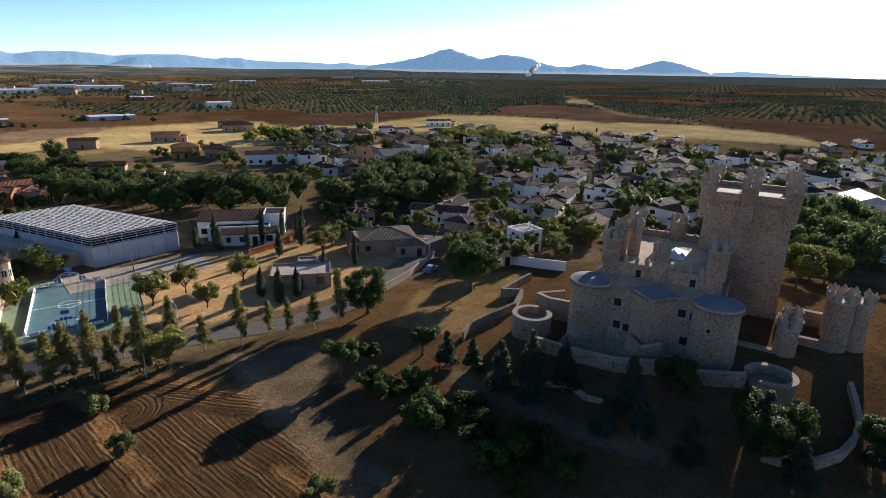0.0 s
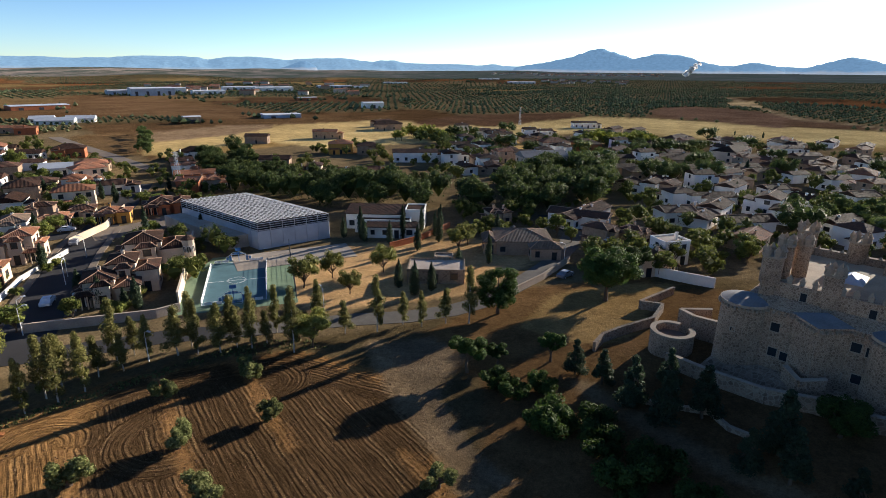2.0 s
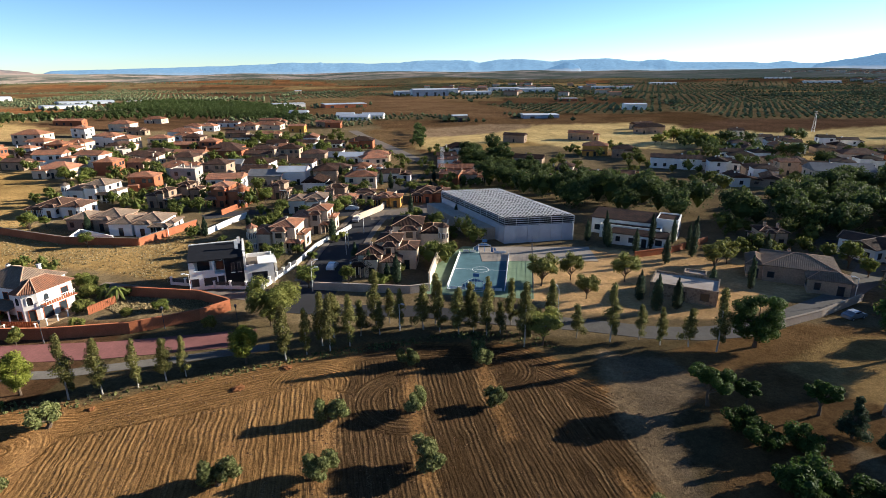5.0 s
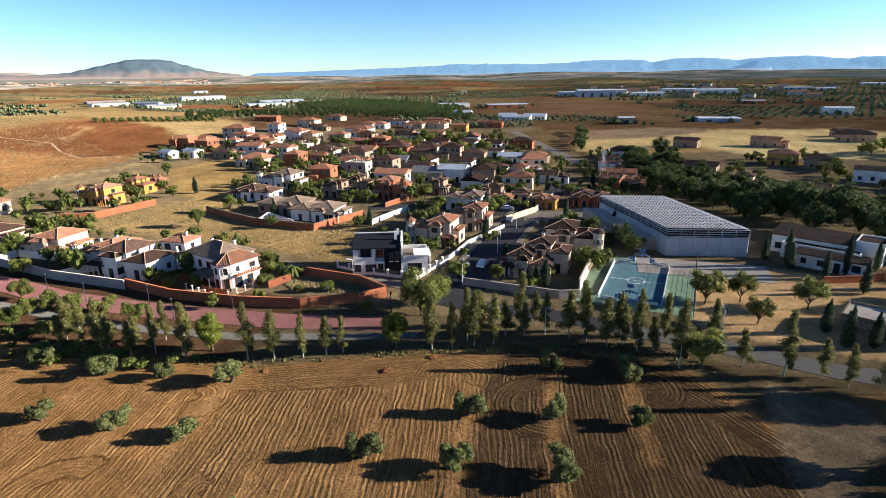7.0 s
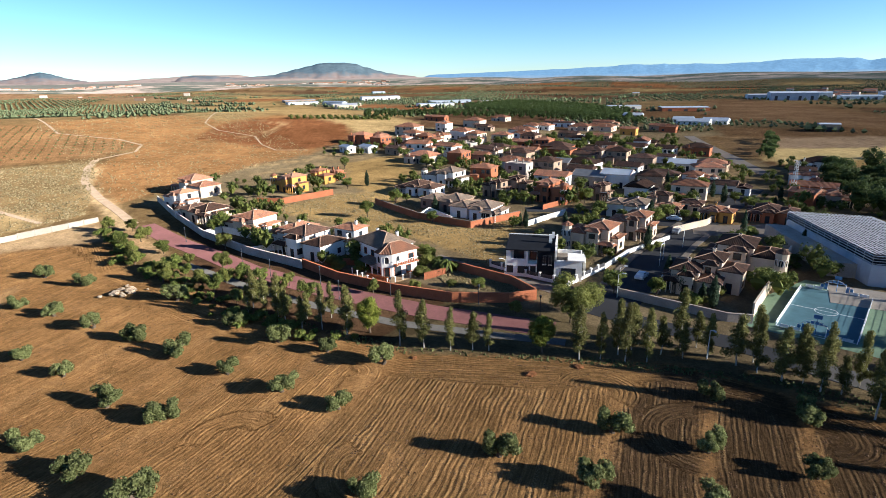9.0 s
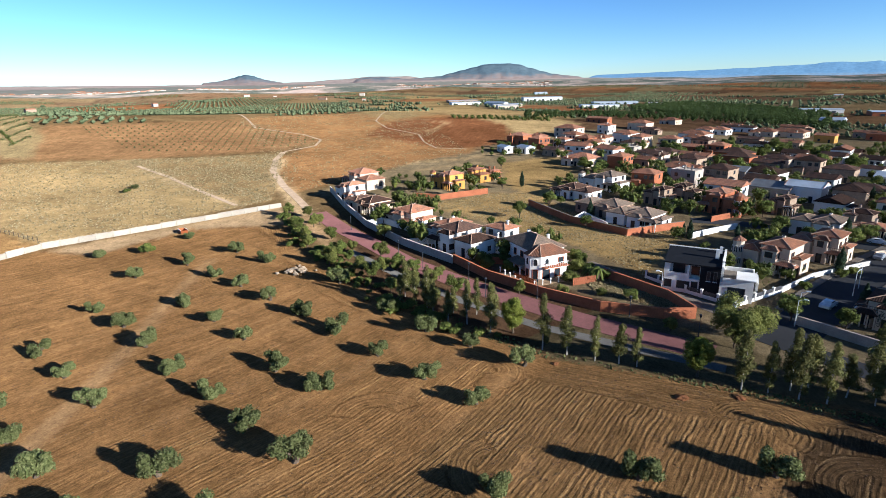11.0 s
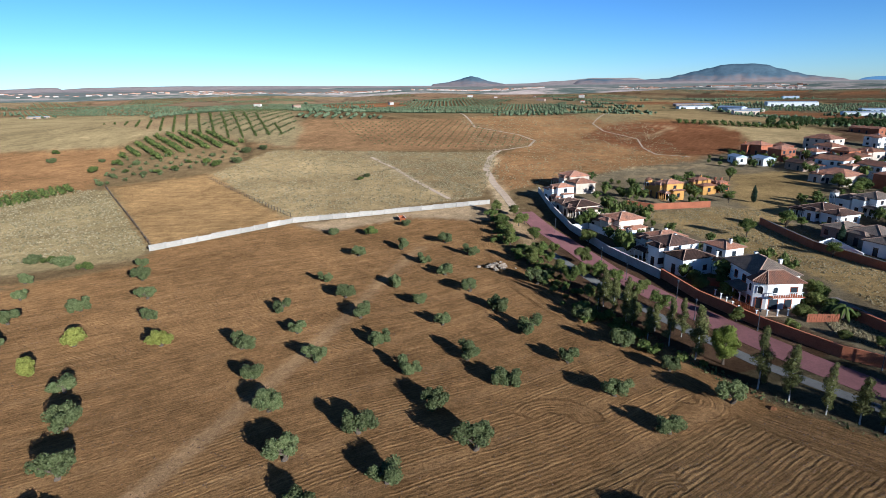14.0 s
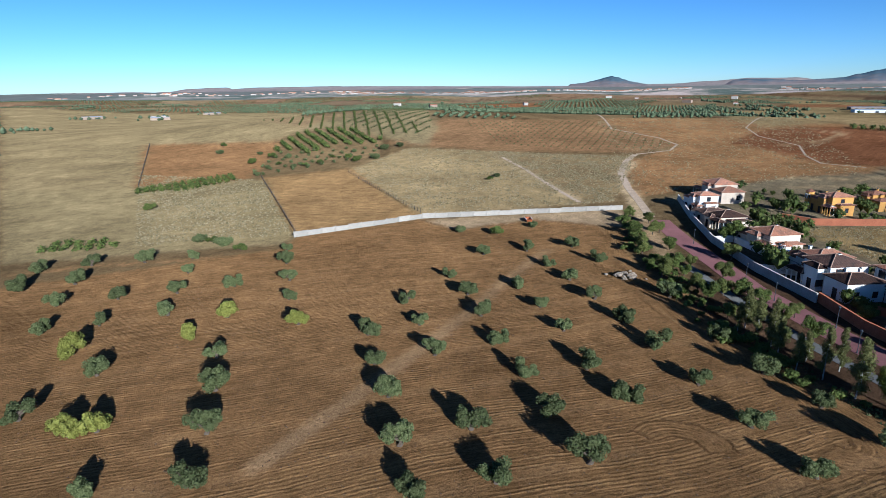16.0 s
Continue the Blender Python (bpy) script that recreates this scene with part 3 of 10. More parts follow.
def build_ground():
    az = np.concatenate([np.arange(-55, 170, 0.35), np.arange(170, 305, 3.0)])
    rr, r = [], 3.0
    while r < 4950:
        rr.append(r)
        r += min(max(0.0024 * r * r / CAMZ, 0.4), 0.05 * r) if r > 40 else 6
    rr = np.array(rr)
    A, R = np.meshgrid(np.radians(az), rr)
    X, Y = -np.sin(A) * R, np.cos(A) * R
    Z = ground_z(X, Y)
    na, nr = len(az), len(rr)
    x, y, z = X.ravel(), Y.ravel(), Z.ravel()
    rng = np.random.default_rng(4)
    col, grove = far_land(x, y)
    plough, (fur, along, clear) = np.zeros(len(x)), plough_lines(x, y)
    for poly, c, amp, bearing in PLOTS:
        b = math.radians(bearing)
        if bearing != 50:
            m = inside(poly, x, y)
            fur[m], along[m] = (x * math.cos(b) + y * math.sin(b))[m], (y * math.cos(b) - x * math.sin(b))[m]
    # plot edges are frayed: the mean of several tries around each place
    total, tp, base, tries = np.zeros_like(col), np.zeros(len(x)), col, 6
    span = np.maximum(0.5, 0.006 * np.hypot(x, y))
    for k in range(tries):
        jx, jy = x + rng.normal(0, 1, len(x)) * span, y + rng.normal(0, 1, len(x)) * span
        c1, p1 = base.copy(), np.zeros(len(x))
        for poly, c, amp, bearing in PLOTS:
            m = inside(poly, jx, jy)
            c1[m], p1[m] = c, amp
        for px, py in OLIVES + OLIVES_EAST:
            # unploughed strip under each row of trees
            m = near_line([(px + 5.2, py - 4.3), (px - 5.2, py + 4.3)], jx, jy) < 0.75
            c1[m], p1[m] = (0.24, 0.14, 0.068), 0.06
        for pts, w, c in LANES:
            m = near_line(pts, jx, jy) < w
            c1[m], p1[m] = c, 0
        total += c1 / tries
        tp += p1 / tries
    col, plough = total, tp * (0.25 + 0.75 * clear)
    me = bpy.data.meshes.new("ground")
    i = np.arange(nr - 1)[:, None] * na + np.arange(na)[None, :]
    j = np.arange(nr - 1)[:, None] * na + (np.arange(na)[None, :] + 1) % na
    faces = np.stack([i, j, j + na, i + na], -1).reshape(-1, 4)[:, ::-1]
    verts = np.vstack([np.stack([x, y, z], -1), [[0, 0, 0]]])
    tris = [((k + 1) % na, len(verts) - 1, k) for k in range(na)]
    me.from_pydata(verts.tolist(), [], faces.tolist() + tris)
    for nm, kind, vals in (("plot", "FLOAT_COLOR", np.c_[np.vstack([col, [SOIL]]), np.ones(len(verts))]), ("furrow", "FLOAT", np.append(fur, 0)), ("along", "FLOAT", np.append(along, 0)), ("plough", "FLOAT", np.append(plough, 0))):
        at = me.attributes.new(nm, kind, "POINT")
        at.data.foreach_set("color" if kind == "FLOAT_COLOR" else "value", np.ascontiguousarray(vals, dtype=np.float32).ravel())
    me.materials.append(M_GROUND)
    me.polygons.foreach_set("use_smooth", [True] * len(me.polygons))
    return tagged(new("ground", me), "ploughed red-brown soil, dry stubble plots and dusty town ground", "ground", kind="structure")


build_ground()

# ---- making things ----
def mesh_of(name, bm, *mats):
    me = bpy.data.meshes.new(name)
    bmesh.ops.recalc_face_normals(bm, faces=bm.faces)
    bm.to_mesh(me)
    bm.free()
    for m in mats:
        me.materials.append(m)
    return me


def part(name, bm, material, parent, label=""):
    mats = material if isinstance(material, (list, tuple)) else [material]
    ob = new(name, bm if isinstance(bm, bpy.types.Mesh) else mesh_of(name, bm, *mats))
    ob.parent = parent
    if label:
        ob["label"] = label
    return ob


def thing(name, label, category, at=None, group="", kind=""):
    ob = tagged(new(name), label, category, group, kind)
    ob.empty_display_size = 0.2
    if at is not None:
        ob.matrix_world = at
    return ob


def box(bm, x0, x1, y0, y1, z0, z1, mi=0, taper=0.0):
    cx, cy = (x0 + x1) / 2, (y0 + y1) / 2
    vs = []
    for z, k in ((z0, 1.0), (z1, 1.0 - taper)):
        vs += [bm.verts.new((cx + (x - cx) * k, cy + (y - cy) * k, z)) for x, y in ((x0, y0), (x1, y0), (x1, y1), (x0, y1))]
    for f in ((3, 2, 1, 0), (4, 5, 6, 7), (0, 1, 5, 4), (1, 2, 6, 5), (2, 3, 7, 6), (3, 0, 4, 7)):
        bm.faces.new([vs[i] for i in f]).material_index = mi
    return vs


def tube(bm, p0, p1, r0, r1, n=7, mi=0, cap=True):
    p0, p1 = Vector(p0), Vector(p1)
    q = (p1 - p0).to_track_quat("Z", "Y")
    rings = []
    for p, r in ((p0, r0), (p1, r1)):
        rings.append([bm.verts.new(p + q @ Vector((math.cos(2 * math.pi * i / n) * r, math.sin(2 * math.pi * i / n) * r, 0))) for i in range(n)])
    for i in range(n):
        bm.faces.new((rings[0][i], rings[0][(i + 1) % n], rings[1][(i + 1) % n], rings[1][i])).material_index = mi
    if cap:
        bm.faces.new(rings[0][::-1]).material_index = mi
        bm.faces.new(rings[1]).material_index = mi


def leaf_cloud(name, clumps, per, size, material, rng, flat=0.0, three=False):
    """Small leaf sprays scattered over the shells of clumps (x, y, z, rx, ry, rz)."""
    out_v, out_f = [], []
    for cx, cy, cz, rx, ry, rz in clumps:
        d = rng.normal(size=(per, 3))
        d /= np.linalg.norm(d, axis=1)[:, None]
        rad = rng.uniform(0.55, 1.08, per) ** 0.6
        c = np.array([cx, cy, cz]) + d * rad[:, None] * np.array([rx, ry, rz])
        nrm = d + rng.normal(0, 0.55, (per, 3)) + np.array([0, 0, flat])
        nrm /= np.linalg.norm(nrm, axis=1)[:, None]
        a = np.cross(nrm, rng.normal(size=(per, 3)))
        a /= np.linalg.norm(a, axis=1)[:, None]
        b = np.cross(nrm, a)
        s = size * rng.uniform(0.55, 1.35, (per, 1))
        k = len(out_v) * 1
        quad = np.stack([c - a * s, c - b * s * (1.1 if three else 0.6) + nrm * s * 0.15, c + a * s, c + b * s * 0.6 - nrm * s * 0.1], 1).reshape(-1, 3)
        out_f += [(k + 4 * i, k + 4 * i + 1, k + 4 * i + 2) if three else (k + 4 * i, k + 4 * i + 1, k + 4 * i + 2, k + 4 * i + 3) for i in range(per)]
        out_v += quad.tolist()
    if three:
        keep = np.arange(len(out_v)).reshape(-1, 4)[:, :3].ravel()
        out_v = np.array(out_v)[keep].tolist()
        out_f = np.arange(len(out_v)).reshape(-1, 3).tolist()
    # a dense heart in each clump keeps the light from falling straight through
    octa = ((1, 0, 0), (0, 1, 0), (-1, 0, 0), (0, -1, 0), (0, 0, 1), (0, 0, -1))
    for cx, cy, cz, rx, ry, rz in clumps:
        k = len(out_v)
        q = rng.uniform(0.55, 0.8, 6)
        out_v += [[cx + a * rx * w, cy + b * ry * w, cz + c * rz * w] for (a, b, c), w in zip(octa, q)]
        out_f += [(k, k + 1, k + 4), (k + 1, k + 2, k + 4), (k + 2, k + 3, k + 4), (k + 3, k, k + 4), (k + 1, k, k + 5), (k + 2, k + 1, k + 5), (k + 3, k + 2, k + 5), (k, k + 3, k + 5)]
    me = bpy.data.meshes.new(name)
    me.from_pydata(out_v, [], [tuple(f) for f in out_f])
    me.materials.append(material)
    return me


def trunk_mesh(height, r, limbs, rng, material, lean=0.1):
    bm = bmesh.new()
    p, top = Vector((0, 0, -0.3)), Vector((rng.normal(0, lean), rng.normal(0, lean), height))
    mid = p.lerp(top, 0.5) + Vector((rng.normal(0, lean), rng.normal(0, lean), 0))
    tube(bm, p, mid, r * 1.25, r * 0.85, 7)
    tube(bm, mid, top, r * 0.85, r * 0.55, 7)
    for end in limbs:
        start = mid.lerp(top, rng.uniform(0.2, 1.0))
        tube(bm, start, end, r * 0.45, r * 0.12, 5)
    return mesh_of("trunk", bm, material)


def make_tree(name, label, category, seed, trunk_h, trunk_r, clumps, per, size, leaf, bark, flat=0.0):
    rng = np.random.default_rng(seed)
    t = thing(name, label, category)
    limbs = [Vector(c[:3]) for c in clumps]
    part("trunk", trunk_mesh(trunk_h, trunk_r, limbs, rng, bark), bark, t)
    part("crown", leaf_cloud("crown", clumps, per * 2, size * 0.78, leaf, rng, flat, True), leaf, t)
    return t


def round_clumps(rng, n, radius, z, height, clump):
    out = []
    for i in range(n):
        a, k = rng.uniform(0, 2 * math.pi), math.sqrt(rng.uniform(0.05, 1))
        zz = z + rng.uniform(-0.5, 0.5) * height * math.sqrt(max(0.1, 1 - 0.8 * k * k))
        s = clump * rng.uniform(0.7, 1.25)
        out.append((math.cos(a) * radius * k, math.sin(a) * radius * k, zz, s, s, s * 0.8))
    return out


def lobed_clumps(rng):
    """Two or three uneven lobes of an old olive, each of small clumps."""
    out, n = [], int(rng.integers(2, 4))
    turn = rng.uniform(0, 6.28)
    for k in range(n):
        a = turn + 6.28 * k / n + rng.normal(0, 0.3)
        lx, ly, lz, lr = math.cos(a) * 0.72, math.sin(a) * 0.72, rng.uniform(1.0, 1.45), rng.uniform(0.85, 1.1)
        for i in range(16 // n):
            d = Vector(rng.normal(size=3)).normalized() * lr * rng.uniform(0.3, 0.85)
            q = rng.uniform(0.42, 0.62)
            out.append((lx + d.x, ly + d.y, max(0.42, lz + d.z * 0.85), q, q, q * 0.9))
    return out


def olive_kind(seed, leaf=None, label="grey-green olive tree on bare ploughed soil"):
    rng = np.random.default_rng(seed)
    return make_tree("olive_tree", label, "tree", seed, 1.0, 0.24, lobed_clumps(rng), 122, 0.15, leaf or M_OLIVE, M_BARK)


def poplar_kind(seed):
    rng = np.random.default_rng(seed)
    cl, h = [], rng.uniform(7.4, 9.6)
    for i in range(16):
        k = i / 15
        z = 1.9 + (h - 1.9) * k
        w = 1.0 * math.sin(math.pi * min(0.95, 0.22 + 0.66 * k)) * rng.uniform(0.45, 1.2) + 0.12
        cl.append((rng.normal(0, 0.5) * (1.15 - k), rng.normal(0, 0.5) * (1.15 - k), z + rng.normal(0, 0.2), w * 1.0, w * 1.0, 0.75))
    return make_tree("poplar_tree", "slender young poplar with a pale trunk", "tree", seed, h * 0.8, 0.10, cl, 120, 0.15, M_POPLAR, M_PALEBARK)


def broad_kind(seed, r=1.9, z=3.2, hh=3.6, leaf=None, label="leafy green street tree", per=105, trunk=1.8):
    rng = np.random.default_rng(seed)
    return make_tree("street_tree", label, "tree", seed, trunk, 0.16, round_clumps(rng, 20, r, z, hh, r * 0.46), per, 0.2, leaf or M_LEAF, M_BARK)


def pine_kind(seed, x, y, radius, mid, deep, trunk):
    """A pine of its own size: crown radius, height of the crown's middle, its depth, bare trunk."""
    rng = np.random.default_rng(seed)
    cl = []
    n = int(14 + radius * 4)
    for i in range(n):
        a, k = rng.uniform(0, 6.28), math.sqrt(rng.uniform(0, 1))
        cl.append((math.cos(a) * radius * 0.8 * k, math.sin(a) * radius * 0.8 * k, mid + rng.uniform(-0.5, 0.5) * deep * (1.1 - k * 0.6), radius * 0.3, radius * 0.3, radius * 0.22))
    t = make_tree("stone_pine", "umbrella-shaped green stone pine on dry ground", "tree", seed, trunk, 0.1 + radius * 0.05, cl, 260, 0.11 + radius * 0.018, M_PINE, M_BARK, 0.4)
    t.matrix_world = pose(x, y, gz(x, y))
    return tagged(t, group="stone pines")


def cypress_kind(seed, h=7.0, r=0.75, name="cypress_tree", label="narrow dark green cypress"):
    rng = np.random.default_rng(seed)
    cl = []
    for i in range(14):
        k = i / 13
        w = r * math.sin(math.pi * min(0.96, 0.25 + 0.72 * k)) * rng.uniform(0.85, 1.15)
        cl.append((rng.normal(0, 0.08), rng.normal(0, 0.08), 0.7 + (h - 0.7) * k, w, w, 0.6))
    return make_tree(name, label, "tree", seed, h * 0.7, 0.14, cl, 105, 0.17, M_CONIFER, M_BARK)


def cedar_kind(seed, h=6.4):
    rng = np.random.default_rng(seed)
    cl = []
    for i in range(30):
        k = rng.uniform(0, 1) ** 1.5
        a, w = rng.uniform(0, 6.28), (1 - k) * 1.9
        cl.append((math.cos(a) * w * 0.7, math.sin(a) * w * 0.7, 0.9 + (h - 0.9) * k, 0.45 + 0.55 * (1 - k), 0.45 + 0.55 * (1 - k), 0.5))
    return make_tree("conifer_tree", "dark bluish-green conifer with drooping layers", "tree", seed, h * 0.8, 0.17, cl, 90, 0.18, M_CONIFER, M_BARK)


def bush_kind(seed, leaf=None, label="dense rounded green pine shrub"):
    rng = np.random.default_rng(seed)
    return make_tree("shrub", label, "shrub", seed, 0.8, 0.12, round_clumps(rng, 17, 1.9, 1.7, 2.2, 0.85), 120, 0.2, leaf or M_PINE, M_BARK)


def plant(kinds, places, group, lo=0.85, hi=1.15, seed=1):
    """Sets each place with a copy of one of the kinds; the first ones are the kinds themselves."""
    rng = np.random.default_rng(seed)
    used = set()
    for i, (x, y) in enumerate(places):
        k = kinds[i % len(kinds)]
        s = rng.uniform(lo, hi)
        m = pose(x, y, gz(x, y), 0, 0, rng.uniform(0, 360)) @ Matrix.Diagonal((s, s, s * rng.uniform(0.92, 1.08), 1))
        if k.name not in used:
            used.add(k.name)
            k.matrix_world = m
            tagged(k, group=group)
        else:
            base = k.scale.copy()
            k.scale = (1, 1, 1)
            c = copy_thing(k, m)
            k.scale = base
            tagged(c, group=group)

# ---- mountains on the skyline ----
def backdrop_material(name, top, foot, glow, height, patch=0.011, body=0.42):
    """Far slopes, woods above pale patchy fields; haze is painted as colour and glow."""
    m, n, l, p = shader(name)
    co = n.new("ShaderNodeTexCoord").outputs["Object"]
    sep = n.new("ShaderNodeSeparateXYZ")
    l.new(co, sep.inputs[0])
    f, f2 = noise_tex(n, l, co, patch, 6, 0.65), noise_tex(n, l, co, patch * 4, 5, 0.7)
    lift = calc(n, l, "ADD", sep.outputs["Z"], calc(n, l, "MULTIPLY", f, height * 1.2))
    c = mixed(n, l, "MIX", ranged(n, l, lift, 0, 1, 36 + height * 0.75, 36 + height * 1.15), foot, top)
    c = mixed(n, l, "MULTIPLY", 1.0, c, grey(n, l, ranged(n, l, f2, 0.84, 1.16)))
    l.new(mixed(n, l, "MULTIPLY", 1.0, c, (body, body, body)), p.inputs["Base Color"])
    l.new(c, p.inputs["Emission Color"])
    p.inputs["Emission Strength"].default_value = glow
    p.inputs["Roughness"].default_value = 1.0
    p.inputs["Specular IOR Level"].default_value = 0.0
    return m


def ridge(name, label, az0, az1, dist, profile, material, seed, rough=0.12, depth=420, fade=0.05):
    """A range between two bearings; profile gives degrees above the level skyline along it."""
    n, nv = max(24, int(abs(az1 - az0) * 7)), 11
    bm = bmesh.new()
    rows = []
    for i in range(n + 1):
        u = i / n
        a = radians(az0 + (az1 - az0) * u)
        pos = u * (len(profile) - 1)
        k = min(int(pos), len(profile) - 2)
        fr = pos - k
        fr = fr * fr * (3 - 2 * fr)
        el = profile[k] * (1 - fr) + profile[k + 1] * fr
        el = el + rough * (noise.noise(Vector((u * n * 0.08, seed, 0))) + 0.3 * noise.noise(Vector((u * n * 0.2, seed, 3)))) * min(1, max(0, el))
        el -= 1.1 * (max(0, 1 - u / fade) ** 2 + max(0, 1 - (1 - u) / fade) ** 2) * (abs(el) + 0.25)
        top = CAMZ + dist * math.tan(radians(el))
        row = []
        for q in range(nv + 1):
            v = q / nv
            r = dist - depth * (1 - v) if q < nv else dist + 60
            x, y = -math.sin(a) * r, math.cos(a) * r
            base = gz(x, y) - 6
            gully = noise.fractal(Vector((x * 0.0075, y * 0.0075, seed)), 0.8, 2.1, 4) * 0.11 * math.sin(math.pi * min(v, 1)) ** 0.7
            k2 = (v * 1.1) ** 1.5 if v < 0.909 else 1.0
            row.append(bm.verts.new((x, y, base + (max(top, base) - base) * max(0.0, min(0.99, k2 + gully) if v < 0.9 else k2) if q < nv else base)))
        rows.append(row)
    for r0, r1 in zip(rows, rows[1:]):
        for q in range(nv):
            bm.faces.new((r0[q], r1[q], r1[q + 1], r0[q + 1])).smooth = True
    ob = new(name, mesh_of(name, bm, material))
    return tagged(ob, label, name, kind="structure")


# blue and pale tones with a glow stand in for haze
M_DRYHILL = backdrop_material("hazy_dry_hills", (0.25, 0.19, 0.155), (0.15, 0.14, 0.11), 0.28, 12, 0.006, 0.95)
M_BLUE = backdrop_material("hazy_blue_hills", (0.075, 0.135, 0.205), (0.16, 0.185, 0.215), 0.62, 40)
M_PALE = backdrop_material("hazy_pale_hills", (0.105, 0.175, 0.245), (0.14, 0.19, 0.235), 0.62, 25)
M_NEARHILL = backdrop_material("hazy_bare_hill", (0.095, 0.125, 0.14), (0.25, 0.185, 0.155), 0.3, 95, 0.009, 0.6)
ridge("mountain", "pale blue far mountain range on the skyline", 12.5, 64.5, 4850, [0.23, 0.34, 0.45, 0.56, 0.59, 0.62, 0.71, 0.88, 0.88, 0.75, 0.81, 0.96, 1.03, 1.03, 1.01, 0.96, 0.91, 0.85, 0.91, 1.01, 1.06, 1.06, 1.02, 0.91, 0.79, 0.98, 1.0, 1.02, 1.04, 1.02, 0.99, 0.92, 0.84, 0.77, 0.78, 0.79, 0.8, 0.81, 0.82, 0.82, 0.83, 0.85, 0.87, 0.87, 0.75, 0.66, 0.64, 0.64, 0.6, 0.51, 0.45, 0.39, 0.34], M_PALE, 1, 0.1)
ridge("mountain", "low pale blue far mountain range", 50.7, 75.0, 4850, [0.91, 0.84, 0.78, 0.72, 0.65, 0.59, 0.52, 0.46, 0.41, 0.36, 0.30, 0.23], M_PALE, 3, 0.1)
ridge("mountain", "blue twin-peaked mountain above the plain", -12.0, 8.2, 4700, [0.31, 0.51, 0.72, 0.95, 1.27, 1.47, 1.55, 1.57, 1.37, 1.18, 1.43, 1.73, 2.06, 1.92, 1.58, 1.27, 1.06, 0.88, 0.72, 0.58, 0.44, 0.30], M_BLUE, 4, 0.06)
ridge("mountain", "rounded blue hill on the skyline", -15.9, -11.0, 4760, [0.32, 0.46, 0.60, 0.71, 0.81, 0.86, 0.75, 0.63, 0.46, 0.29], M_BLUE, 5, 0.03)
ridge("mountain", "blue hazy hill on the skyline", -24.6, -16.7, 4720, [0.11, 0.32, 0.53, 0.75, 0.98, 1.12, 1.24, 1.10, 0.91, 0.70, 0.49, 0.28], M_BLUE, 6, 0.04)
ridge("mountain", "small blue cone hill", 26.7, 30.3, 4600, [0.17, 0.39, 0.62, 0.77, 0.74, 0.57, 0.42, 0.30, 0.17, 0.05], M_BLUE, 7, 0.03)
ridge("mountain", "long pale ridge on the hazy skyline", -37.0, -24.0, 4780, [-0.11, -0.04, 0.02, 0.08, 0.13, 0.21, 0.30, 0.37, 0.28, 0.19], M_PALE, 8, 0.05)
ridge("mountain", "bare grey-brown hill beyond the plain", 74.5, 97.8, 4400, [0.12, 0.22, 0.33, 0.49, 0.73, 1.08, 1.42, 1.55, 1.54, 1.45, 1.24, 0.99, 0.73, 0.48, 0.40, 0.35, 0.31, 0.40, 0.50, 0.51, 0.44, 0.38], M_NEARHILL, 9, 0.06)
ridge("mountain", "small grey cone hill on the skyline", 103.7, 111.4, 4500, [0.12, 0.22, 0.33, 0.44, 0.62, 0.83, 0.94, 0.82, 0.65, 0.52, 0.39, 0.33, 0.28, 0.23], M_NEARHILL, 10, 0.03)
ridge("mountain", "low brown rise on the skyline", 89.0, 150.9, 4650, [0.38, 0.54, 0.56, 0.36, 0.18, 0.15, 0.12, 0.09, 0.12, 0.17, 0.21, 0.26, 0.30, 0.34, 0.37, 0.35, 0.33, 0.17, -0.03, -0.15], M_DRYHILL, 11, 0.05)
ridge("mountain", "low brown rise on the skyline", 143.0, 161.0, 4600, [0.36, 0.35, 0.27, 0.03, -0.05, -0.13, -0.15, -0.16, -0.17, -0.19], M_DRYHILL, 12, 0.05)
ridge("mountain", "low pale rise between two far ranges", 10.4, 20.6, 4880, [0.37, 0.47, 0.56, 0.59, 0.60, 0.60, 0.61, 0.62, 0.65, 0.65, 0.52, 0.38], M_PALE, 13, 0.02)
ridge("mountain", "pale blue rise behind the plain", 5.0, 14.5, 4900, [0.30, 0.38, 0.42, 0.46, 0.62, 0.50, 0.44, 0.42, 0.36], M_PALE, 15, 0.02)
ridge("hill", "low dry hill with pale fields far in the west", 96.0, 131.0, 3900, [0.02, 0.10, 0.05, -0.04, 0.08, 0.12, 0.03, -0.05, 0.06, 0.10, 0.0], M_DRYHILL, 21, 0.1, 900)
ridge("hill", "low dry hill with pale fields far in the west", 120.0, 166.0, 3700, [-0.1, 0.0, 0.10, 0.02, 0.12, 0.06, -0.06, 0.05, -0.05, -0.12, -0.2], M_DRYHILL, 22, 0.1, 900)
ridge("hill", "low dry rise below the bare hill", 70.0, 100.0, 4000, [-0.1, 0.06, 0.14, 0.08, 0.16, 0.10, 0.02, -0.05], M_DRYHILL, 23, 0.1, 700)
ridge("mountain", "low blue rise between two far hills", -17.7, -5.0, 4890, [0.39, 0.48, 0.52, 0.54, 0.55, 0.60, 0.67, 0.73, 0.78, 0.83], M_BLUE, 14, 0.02)

